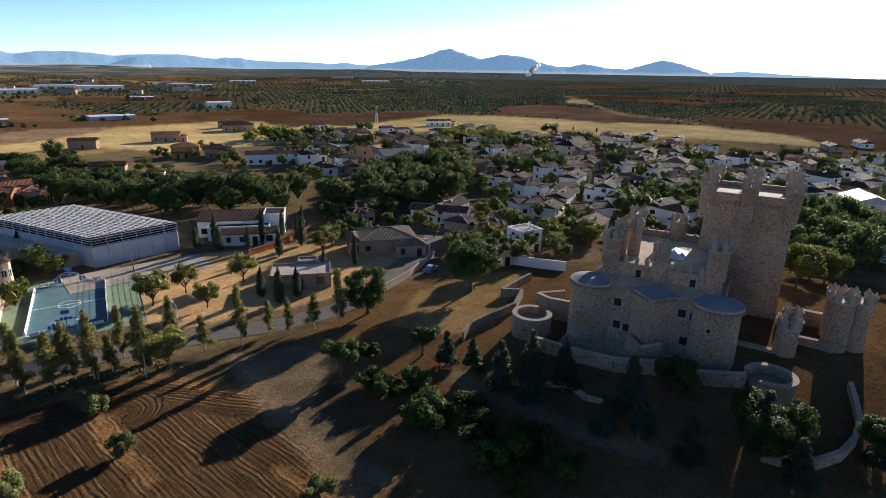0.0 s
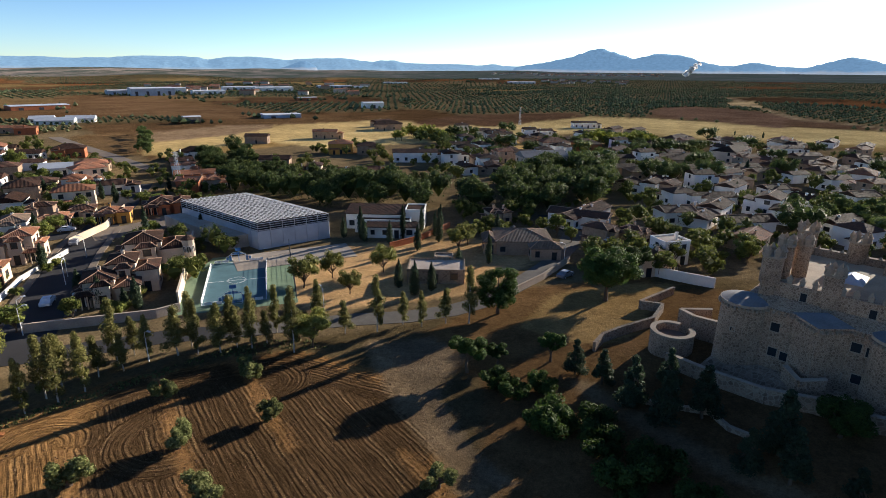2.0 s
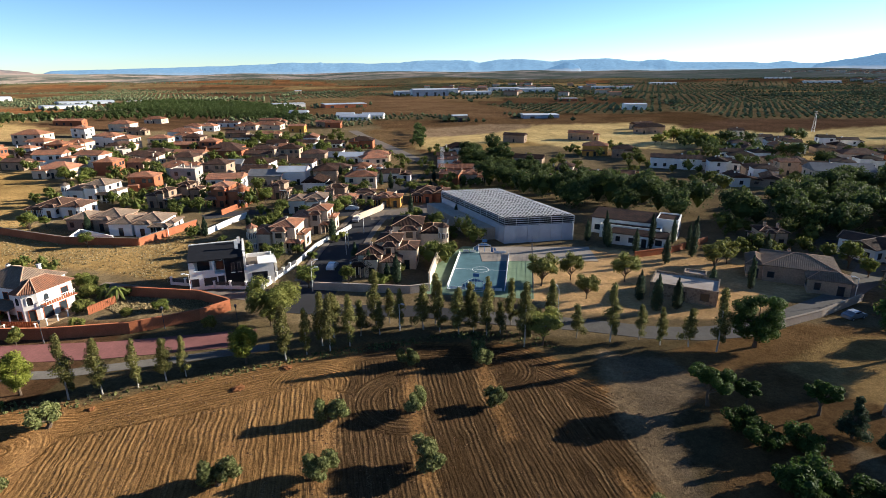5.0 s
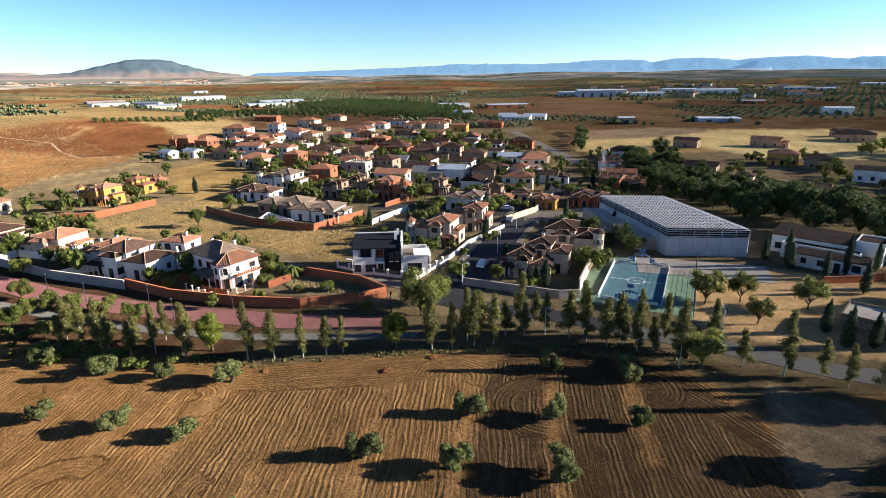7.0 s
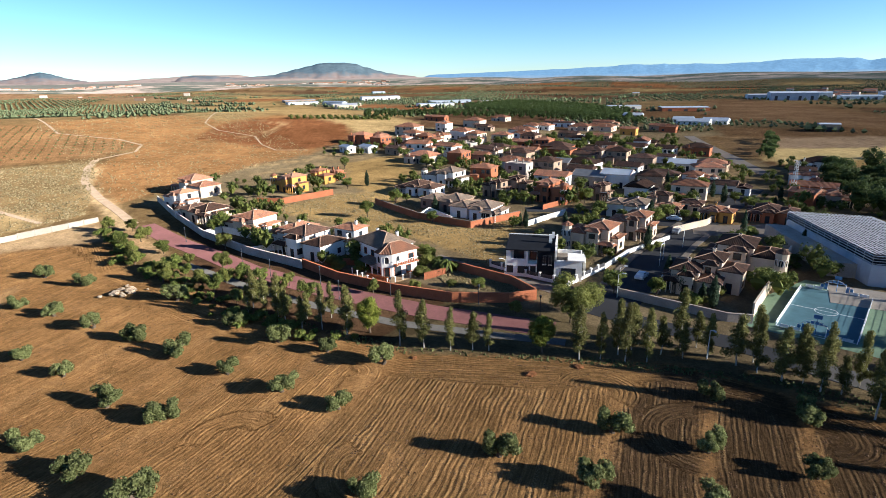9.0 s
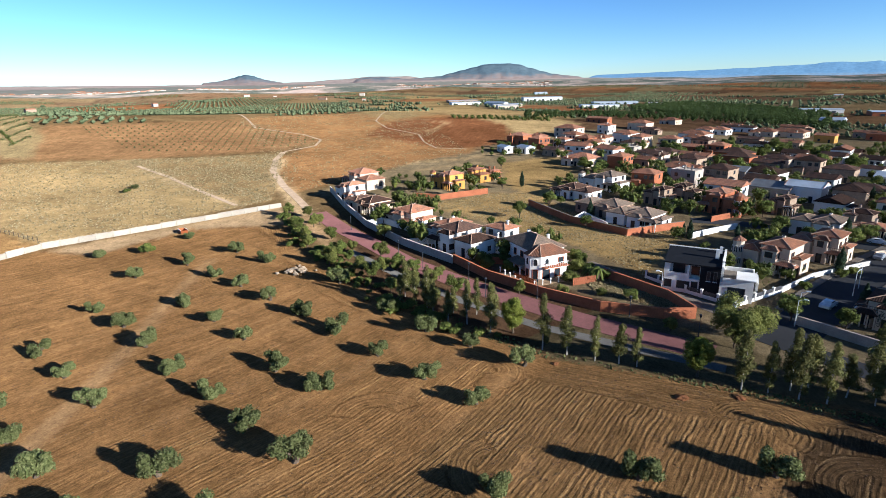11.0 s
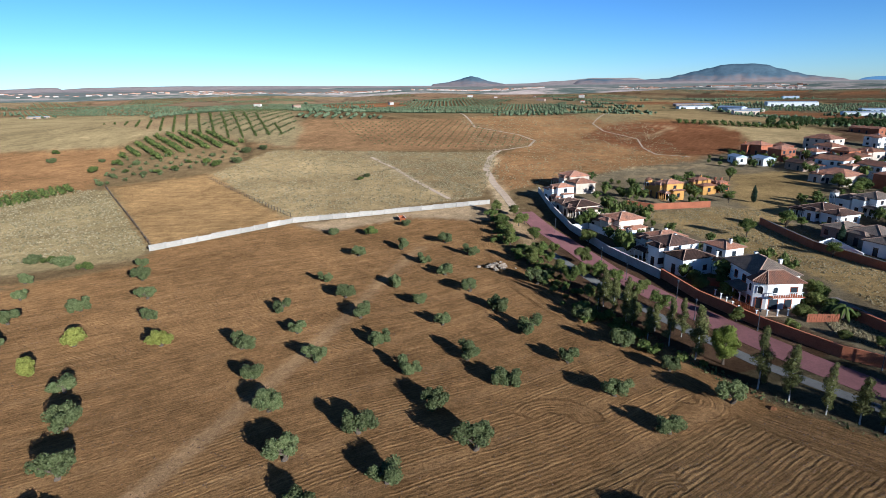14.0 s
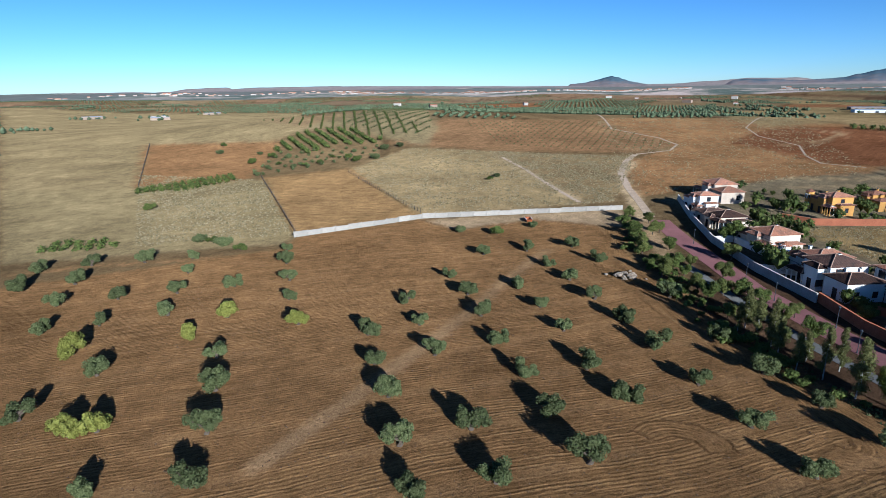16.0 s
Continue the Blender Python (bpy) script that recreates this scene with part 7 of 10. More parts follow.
house_at(-0.9, 158.2, -14, 16.5, 6.0, 3.6, "white_old", 102)
house_at(25.8, 169.8, 23, 9.4, 7.8, 3.8, "white_old", 103)
house_at(32.8, 168.5, 62, 9.4, 7.8, 3.0, "white_old", 104)
house_at(38.7, 180.0, 64, 12.0, 9.9, 4.0, "white_old", 105)
house_at(44.1, 165.3, 22, 12.9, 10.6, 3.4, "white_old", 106)
house_at(41.1, 148.4, 61, 8.8, 7.3, 3.2, "tan_red", 107)
house_at(56.4, 190.2, 63, 10.4, 7.8, 5.4, "white_old", 108)
house_at(56.8, 179.3, 65, 7.5, 5.7, 4.0, "white_old", 109)
house_at(50.2, 214.9, 60, 12.7, 9.5, 4.2, "white_old", 110)
house_at(64.7, 217.8, 25, 8.4, 6.3, 3.2, "white_old", 111)
house_at(81.8, 251.7, 27, 8.0, 6.0, 3.4, "white_old", 112)
house_at(90.5, 237.0, 22, 8.5, 6.4, 4.6, "white_old", 113)
house_at(107.1, 257.4, 61, 13.3, 10.0, 4.2, "white_red", 114)
house_at(88.0, 208.9, 26, 9.6, 7.2, 4.0, "white_old", 115)
house_at(22.8, 209.4, 65, 7.7, 5.7, 4.6, "white_old", 116)
house_at(29.1, 210.7, 60, 7.7, 5.8, 4.2, "tan_old", 117)
house_at(15.3, 215.3, 62, 7.8, 5.9, 3.4, "tan_old", 118)
house_at(5.6, 263.7, 64, 8.3, 6.3, 4.6, "white_old", 119)
house_at(-17.7, 224.8, 59, 14.6, 10.9, 3.6, "white_old", 120)
house_at(-19.3, 320.1, 24, 16.0, 11.0, 4.6, "cream_red", 121)
house_at(-2.4, 325.4, 26, 13.8, 10.4, 4.2, "brick_brown", 122)
house_at(28.4, 268.7, 65, 12.1, 9.1, 3.6, "white_old", 123)
house_at(69.7, 307.9, 60, 24.7, 11.0, 5.4, "cream_brown", 124)
house_at(104.1, 312.5, 25, 13.5, 10.1, 3.4, "tan_old", 125)
house_at(108.0, 296.4, 64, 14.1, 10.6, 3.4, "tan_old", 126)
house_at(102.2, 342.0, 22, 20.0, 11.0, 3.2, "white_old", 127)
house_at(92.7, 381.1, 61, 16.1, 11.0, 4.0, "white_old", 128)
house_at(114.7, 387.1, 26, 10.6, 7.9, 3.4, "white_red", 129)
house_at(74.9, 375.6, 65, 14.3, 10.7, 3.0, "white_old", 130)
house_at(52.2, 376.6, 60, 25.5, 11.0, 3.0, "cream_brown", 131)
house_at(31.3, 419.2, 62, 15.7, 11.0, 3.6, "tan_old", 132)
house_at(16.1, 422.1, 64, 15.8, 11.0, 3.6, "tan_old", 133)
house_at(-5.2, 456.5, 22, 18.7, 11.0, 4.0, "white_old", 134)
house_at(140.3, 385.6, 61, 16.8, 11.0, 3.2, "white_old", 135)
house_at(152.4, 369.0, 63, 17.9, 11.0, 3.2, "tan_old", 136)
house_at(30.3, 262.2, 65, 5.0, 4.5, 3.0, "tan_old", 137)
house_at(14.3, 307.9, 60, 13.8, 10.4, 3.4, "white_old", 138)
house_at(-59.1, 370.1, 62, 11.2, 8.4, 4.0, "tan_red", 139)
house_at(-158.5, 417.4, 64, 16.7, 11.0, 4.0, "tan_old", 140)
house_at(-24.0, 153.5, 35, 7.5, 6.0, 4.0, "tan_brown", 141)
house_at(-20.1, 253.2, 29, 20.5, 11.0, 6.0, "grey_shed", 142)
house_at(19.6, 129.3, 30, 6.4, 5.6, 5.4, "white_flat", 143)
house_at(137.2, 177.7, 73, 14.9, 11.0, 4.4, "white_shed", 144)
house_at(118.4, 162.8, 68, 10.0, 7.5, 3.6, "tan_old", 145)
house_at(141.3, 202.7, 70, 9.8, 7.4, 3.4, "white_old", 146)
house_at(168.0, 219.5, 72, 12.4, 9.3, 4.0, "white_old", 147)
house_at(193.3, 269.2, 17, 13.6, 10.2, 3.4, "white_old", 148)
house_at(225.1, 292.4, 19, 11.9, 8.9, 3.4, "white_old", 149)
house_at(199.3, 309.0, 21, 11.0, 8.3, 3.2, "white_old", 150)
house_at(234.8, 341.4, 73, 18.5, 11.0, 3.0, "tan_old", 151)
house_at(114.9, 144.5, 68, 13.6, 11.0, 3.4, "tan_brown", 152)
house_at(102.3, 139.7, 20, 10.4, 8.6, 3.2, "tan_old", 153)
house_at(267.1, 360.3, 72, 16.7, 11.0, 3.0, "white_old", 154)
house_at(-80.5, 256.9, 17, 21.1, 11.0, 4.6, "blue_white", 155)
house_at(-63.8, 265.9, 19, 7.2, 5.4, 4.0, "white_old", 156)
house_at(-60.2, 282.6, 21, 10.8, 8.1, 4.6, "white_brown", 157)
house_at(-127.0, 273.7, 23, 12.4, 9.3, 5.0, "ochre_hip", 158)
house_at(-111.2, 273.4, 18, 11.1, 8.3, 4.6, "tan_brown", 159)
house_at(-132.6, 218.1, 20, 12.6, 9.5, 4.6, "tan_old", 160)
house_at(-110.1, 207.6, 22, 12.7, 9.5, 4.4, "cream_brown", 161)
house_at(-190.4, 295.3, 17, 13.1, 9.8, 4.2, "tan_old", 162)
house_at(-163.4, 329.8, 19, 15.1, 11.0, 4.4, "tan_red", 163)
house_at(-144.4, 394.8, 21, 20.4, 11.0, 4.4, "tan_brown", 164)
house_at(-60.1, 363.3, 23, 12.4, 9.3, 4.0, "white_brown", 165)
house_at(-95.9, 205.6, 18, 10.2, 7.7, 3.0, "white_old", 166)
house_at(-86.0, 210.6, 20, 9.3, 6.9, 3.2, "brick_red", 167)
house_at(-107.2, 183.4, 22, 9.6, 7.2, 3.4, "tan_old", 168)
house_at(-186.9, 234.8, 17, 13.4, 10.1, 3.6, "white_brown", 169)
house_at(-136.6, 167.1, 19, 7.8, 5.9, 4.0, "brick_red", 170)


# the village's remaining houses stand in loose rows between the others
VILLAGE_NEAR = [(-49.7, 231.9), (-62.4, 252.4), (-39.4, 238.3), (-44.4, 250.4), (-49.7, 258.3), (-69.9, 304.5), (-39.6, 267.9), (-42.6, 276.4), (-47.6, 287.5), (-55.9, 298.1), (-59.2, 309.4), (-65.6, 321.3), (-72.8, 331.2), (-86.5, 360.8), (-32.7, 281.9), (-38.4, 289.1), (-44.1, 305.4), (-46.7, 313.9), (-53.3, 326.7), (-76.5, 368.6), (-87.6, 387.9), (30.2, 194.9), (-3.8, 256.3), (-8.6, 266.3), (-22.1, 287.2), (-29.2, 299.9), (-29, 308.5), (-49.5, 340.7), (-52.2, 352.2), (-70.9, 380.8), (68.4, 158.7), (58, 168.4), (41.5, 197.4), (28.7, 221.9), (25.6, 230.8), (19.4, 240.6), (14, 249.9), (2.6, 274.5), (-14.8, 304.6), (-37.1, 346.2), (-54.6, 381.1), (86.8, 142.4), (81.3, 152.5), (76.4, 160.3), (69.1, 172.3)]
VILLAGE_MID = [(41.7, 227.9), (35.6, 237.4), (32, 250), (15, 278.7), (-3.8, 311.3), (-31.2, 362.2), (-39, 375.3), (-40.2, 385.5), (109.7, 125.2), (93.6, 157.8), (78.2, 177.8), (70.1, 200.9), (55.9, 232.8), (47.6, 243.7), (39.4, 255.1), (26, 285), (-5.4, 338.4), (-9.3, 350.4), (-31.5, 392.8), (103.2, 164.2), (94.3, 173.5), (94.6, 185.1), (90, 193.7), (56.1, 248.9), (54.5, 257.5), (48.4, 272.2), (42, 280.7), (37.6, 291.1), (26.7, 311.9), (18.1, 321.7), (16, 332.5), (1.3, 356.5), (-3.8, 364.1), (103.9, 193.7), (99.7, 202), (71.3, 256), (66, 267.5), (52.9, 287.3), (46.8, 295.2), (41.9, 305.5), (37.9, 320.3), (32.3, 326.9), (19.9, 349.4), (8.6, 370.8), (4.3, 383.4)]
VILLAGE_FAR = [(-2.2, 390.9), (144.6, 145.1), (138.2, 154.8), (122.2, 185.9), (115.2, 195.5), (113.2, 206.1), (98.9, 227.5), (80.4, 261.6), (78.3, 272.2), (70.8, 282.5), (48.1, 326.1), (43, 335.1), (34.2, 344.8), (30.1, 358.3), (26, 365.7), (14.7, 387.2), (156.6, 153.2), (151.8, 163.1), (148.4, 169.9), (126.1, 201.9), (125.4, 212.9), (116.8, 222.3), (108.7, 233.6), (95.6, 266.4), (82.8, 291.2), (57.8, 334.7), (53.4, 346), (48.8, 352.3), (31.4, 384.2), (155.5, 178.4), (133, 222.4), (125, 229.4), (105.9, 273.3), (97.3, 284.6), (89.4, 305.1), (76.3, 328.7), (72.1, 334.1), (178.7, 167.2), (172.2, 171.8), (166.3, 183.8), (161, 191.9), (156.5, 207.9), (148.1, 215), (139.9, 236.7), (134.2, 246.3)]
VILLAGE_EDGE = [(125.7, 257.3), (119.7, 269.6), (117.8, 278.3), (91.1, 323.6), (84.4, 345.8), (78.9, 356.4), (185.5, 179.4), (180.7, 194), (156.9, 231.8), (148.8, 242.4), (143, 250.4), (139.6, 266.3), (135.5, 272.3), (72.7, 390.9), (191.5, 196.9), (186.2, 205.9), (166.2, 239.2), (162.1, 250.3), (147.6, 268.7), (144.7, 281.3), (134.8, 304.4), (127.6, 315.4), (125.4, 321.9), (200.5, 200.4), (194.8, 209.9), (189.8, 224), (185.2, 233.2), (180.1, 244.7), (174.9, 256.2), (167.1, 265.6), (164.7, 275.1), (153.6, 288.2), (144.9, 308.8), (134.8, 330.9), (121.1, 348.9), (115.2, 362.2), (109.8, 371.1), (210.8, 208.6), (205, 220.5), (204.4, 228.5), (195, 240.7), (188, 249.5), (180.7, 272.7), (174.1, 281.1), (166.9, 292.7)]
types = []
for i, (w, d, h, kind) in enumerate(((9.5, 6.5, 3.4, "white_old"), (8, 7, 5.6, "white_old"), (11.5, 6.5, 3.2, "tan_old"), (8.5, 7, 4.6, "white_brown"), (10, 7, 3.4, "tan_brown"), (12.5, 6.5, 3.2, "white_old"), (7.5, 6.5, 5.4, "tan_red"))):
    types.append(house_at(60, 260, 0, w, d, h, kind, 900 + i, "old village houses"))
rng_v = np.random.default_rng(17)
VILLAGE_GREEN = []
for i, (x, y) in enumerate(VILLAGE_NEAR + VILLAGE_MID + VILLAGE_FAR + VILLAGE_EDGE):
    if i >= len(types) and i % 3 == 1:
        VILLAGE_GREEN.append((x, y))
        continue
    SPOTS.append((x, y, 8.0))
    m = pose(x, y, gz(x, y), 0, 0, 28 + float(rng_v.normal(0, 6)) + (90 if rng_v.random() < 0.4 else 0))
    if i < len(types):
        types[i].matrix_world = m
    else:
        copy_thing(types[int(rng_v.integers(0, len(types)))], m)


# further houses of the new suburb, in loose rows along its streets
def plain_kind(w, d, h, wall, roofmat, form, label, seed):
    rng = np.random.default_rng(seed)
    t = thing("house", label, "house", pose(60, 260, 0), "suburb houses")
    bm = bmesh.new()
    box(bm, -w / 2, w / 2, -d / 2, d / 2, -1, h)
    box(bm, -w / 2 + 0.6, -w * 0.05, -d / 2 - 2.2, -d / 2 - 0.004, -1, 2.7)
    part("wall", bm, wall, t)
    bm = bmesh.new()
    hip_roof(bm, -w / 2, w / 2, -d / 2, d / 2, h + 0.02, d * 0.22, 0.45, form == "gable")
    part("roof", bm, roofmat, t)
    bm = bmesh.new()
    hip_roof(bm, -w / 2 + 0.6, -w * 0.05, -d / 2 - 2.2, -d / 2 - 0.5, 2.72, 0.7, 0.3)
    part("porch_roof", bm, roofmat, t)
    for i, x in enumerate((-0.3, 0.12, 0.36)):
        put_window(t, x * w, -d / 2, h - 1.9, 0, 1.2, 1.2)
    put_window(t, w / 2, 0.1 * d, h - 1.9, 90, 1.2, 1.2)
    chimney(t, w * 0.15, d * 0.1, h + 0.9, wall)
    return t


SUBURB_NEAR = [(-154.3, 136.2), (-168.2, 126.4), (-188.5, 102.3), (-175.2, 136.6), (-214.1, 84.4), (-185.7, 149.5), (-197.9, 137.3), (-207.4, 126.2), (-220.2, 116.5), (-192.4, 159), (-183.5, 169.5), (-207.9, 149.9), (-248.6, 76.6), (-190.8, 178.5), (-256.9, 88), (-239.1, 137.8), (-237.1, 164.1), (-279.4, 90), (-244.7, 172), (-278.6, 110.2), (-290.5, 77.2), (-284.9, 99.9), (-257.9, 162.8)]
SUBURB_FAR = [(-282.4, 119.6), (-243.2, 193.3), (-300.9, 87.7), (-309.1, 80.2), (-294.5, 131.8), (-316.8, 61.5), (-251.3, 203.3), (-280.4, 162.5), (-290.9, 151.4), (-264.4, 194.2), (-305.4, 123.2), (-275.5, 182.2), (-320, 88.9), (-287.6, 170.8), (-316.7, 115.5), (-271.6, 203.2), (-299.9, 163.3), (-332, 85), (-316.8, 136.6), (-285.1, 196.6), (-324.5, 122.5), (-312.3, 153.3), (-297.1, 187.4)]
suburb_kinds = [plain_kind(*a, 950 + i) for i, a in enumerate((
    (11, 8, 5.6, M_CREAM, M_ROOF_RED, "hip", "cream two-storey house with a red hipped roof"),
    (10, 8, 3.4, M_WHITE, M_ROOF_OLD, "gable", "white bungalow with a brown tiled roof"),
    (12, 8, 5.4, M_WHITE, M_ROOF_RED, "gable", "white two-storey house with a red gable roof"),
    (10, 9, 5.6, M_TAN, M_ROOF_OLD, "hip", "tan stone-faced house with a brown roof"),
    (9, 8, 5.4, M_BRICK, M_ROOF_RED, "hip", "brick house with a red hipped roof"),
    (13, 8, 3.6, M_CREAM, M_ROOF_OLD, "hip", "long cream bungalow with a brown roof")))]
rng_s = np.random.default_rng(23)
SUBURB_GREEN = []
for i, (x, y) in enumerate(SUBURB_NEAR + SUBURB_FAR):
    if i >= len(suburb_kinds) and i % 3 == 0:
        SUBURB_GREEN += [(x + float(rng_s.normal(0, 3.5)), y + float(rng_s.normal(0, 3.5))) for k in range(3)]
        continue
    SPOTS.append((x, y, 7.5))
    m = pose(x, y, gz(x, y), 0, 0, 40 + float(rng_s.normal(0, 7)) + (90 if rng_s.random() < 0.25 else 0))
    if i < len(suburb_kinds):
        suburb_kinds[i].matrix_world = m
    else:
        copy_thing(suburb_kinds[int(rng_s.integers(0, len(suburb_kinds)))], m)


# ---- landmark buildings ----
def prism(bm, pts, z0, z1, mi=0):
    lo, hi = [bm.verts.new((x, y, z0)) for x, y in pts], [bm.verts.new((x, y, z1)) for x, y in pts]
    n = len(pts)
    for i in range(n):
        bm.faces.new((lo[i], lo[(i + 1) % n], hi[(i + 1) % n], hi[i])).material_index = mi
    bm.faces.new(lo[::-1]).material_index = mi
    bm.faces.new(hi).material_index = mi


def sill(win, w, mat):
    bm = bmesh.new()
    box(bm, -w / 2 - 0.16, w / 2 + 0.16, -0.2, -0.075, -0.19, -0.105)
    part("sill", bm, mat, win)


def build_modern():
    t = thing("modern_house", "modern white two-storey villa with a black slate roof", "house", pose(-105.6, 55.0, 0, 0, 0, 60) @ Matrix.Diagonal((1.1, 1.0, 1.18, 1)))

    def blk(name, a, z0, z1, mat, label=""):
        bm = bmesh.new()
        box(bm, *a, z0, z1)
        return part(name, bm, mat, t, label)

    # left half: ground floor, then a first floor set back behind a balcony
    blk("wall", (-6.5, -0.4, -3.6, 5.0), -0.5, 2.7, M_WHITE)
    blk("wall", (-6.5, -5.6, -3.6, 5.0), 2.704, 5.2, M_WHITE)
    blk("wall", (-5.596, -0.4, -2.2, 5.0), 2.704, 5.2, M_WHITE)
    blk("balcony_parapet", (-5.59, -2.6, -3.6, -3.4), 2.704, 3.55, M_WHITE)
    blk("pier", (-2.596, -2.2, -3.6, -2.204), 2.704, 5.2, M_WHITE)
    blk("wall", (-0.396, 2.9, -3.9, 4.6), -0.5, 5.2, M_BLACKSLATE, "black slate-clad middle bay")
    blk("wall", (2.904, 8.2, -4.6, 3.6), -0.5, 3.1, M_WHITE)
    blk("wall", (2.904, 3.3, -2.4, 5.0), 3.104, 6.2, M_WHITE, "tall white gable wall")
    for a in ((3.304, 8.2, -4.6, -4.4), (8.0, 8.2, -4.396, 3.6), (3.304, 7.996, 3.4, 3.6)):
        blk("parapet", a, 3.104, 3.9, M_WHITE)
    blk("terrace", (3.31, 7.99, -4.39, 3.39), 3.104, 3.2, M_PAVING)
    blk("canopy", (5.4, 8.6, -5.0, 0.2), 3.95, 4.1, M_WHITE)
    bm = bmesh.new()
    mono_roof(bm, -6.3, 2.6, -3.6, 4.6, 5.21, 0.75, 0.35)
    part("roof", bm, M_BLACKSLATE, t, "black slate single-pitch roof")
    blk("fascia", (-6.8, 3.1, 4.96, 5.2), 5.4, 6.3, M_WHITE)
    bm = bmesh.new()
    vs = [bm.verts.new(p) for p in ((2.96, -4.3, 5.1), (3.3, -4.3, 5.1), (3.3, 5.2, 5.1), (2.96, 5.2, 5.1), (2.96, -4.3, 5.65), (3.3, -4.3, 5.65), (3.3, 5.2, 6.5), (2.96, 5.2, 6.5))]
    for f in ((3, 2, 1, 0), (4, 5, 6, 7), (0, 1, 5, 4), (1, 2, 6, 5), (2, 3, 7, 6), (3, 0, 4, 7)):
        bm.faces.new([vs[i] for i in f])
    part("gable_fin", bm, M_WHITE, t)
    blk("chimney", (1.6, 2.2, 0.4, 1.0), 5.3, 7.4, M_WHITE)
    blk("chimney", (2.1, 2.6, 3.4, 3.9), 5.4, 7.2, M_WHITE)
    for x, y, z, w, h in ((-5.7, -3.6, 0.9, 1.1, 1.2), (-3.1, -3.6, 0.9, 2.0, 1.2), (-4.1, -2.2, 2.8, 1.9, 2.1), (-1.3, -2.2, 3.2, 1.2, 1.4), (-1.2, -3.6, 0.1, 0.9, 2.1), (1.0, -3.9, 2.9, 0.45, 1.5), (2.1, -3.9, 2.9, 0.45, 1.5), (5.6, -4.6, 0.9, 2.6, 1.5)):
        sill(put_window(t, x, y, z, 0, w, h), w, M_WHITE)
    for y, z, w in ((-2.9, 0.9, 1.6), (-0.6, 1.0, 0.5), (0.6, 1.0, 0.5), (1.8, 1.0, 0.5)):
        sill(put_window(t, 8.2, y, z, 90, w, 1.5), w, M_WHITE)
    put_window(t, 3.3, 1.6, 3.4, 90, 2.0, 2.0)
    blk("garage", (8.6, 9.0, 1.0, 8.4), -0.5, 2.2, M_WHITE, "white garage wall with a pale blue door")
    blk("garage_door", (9.004, 9.07, 2.0, 7.4), 0.0, 1.9, M_PANEL)
    return t


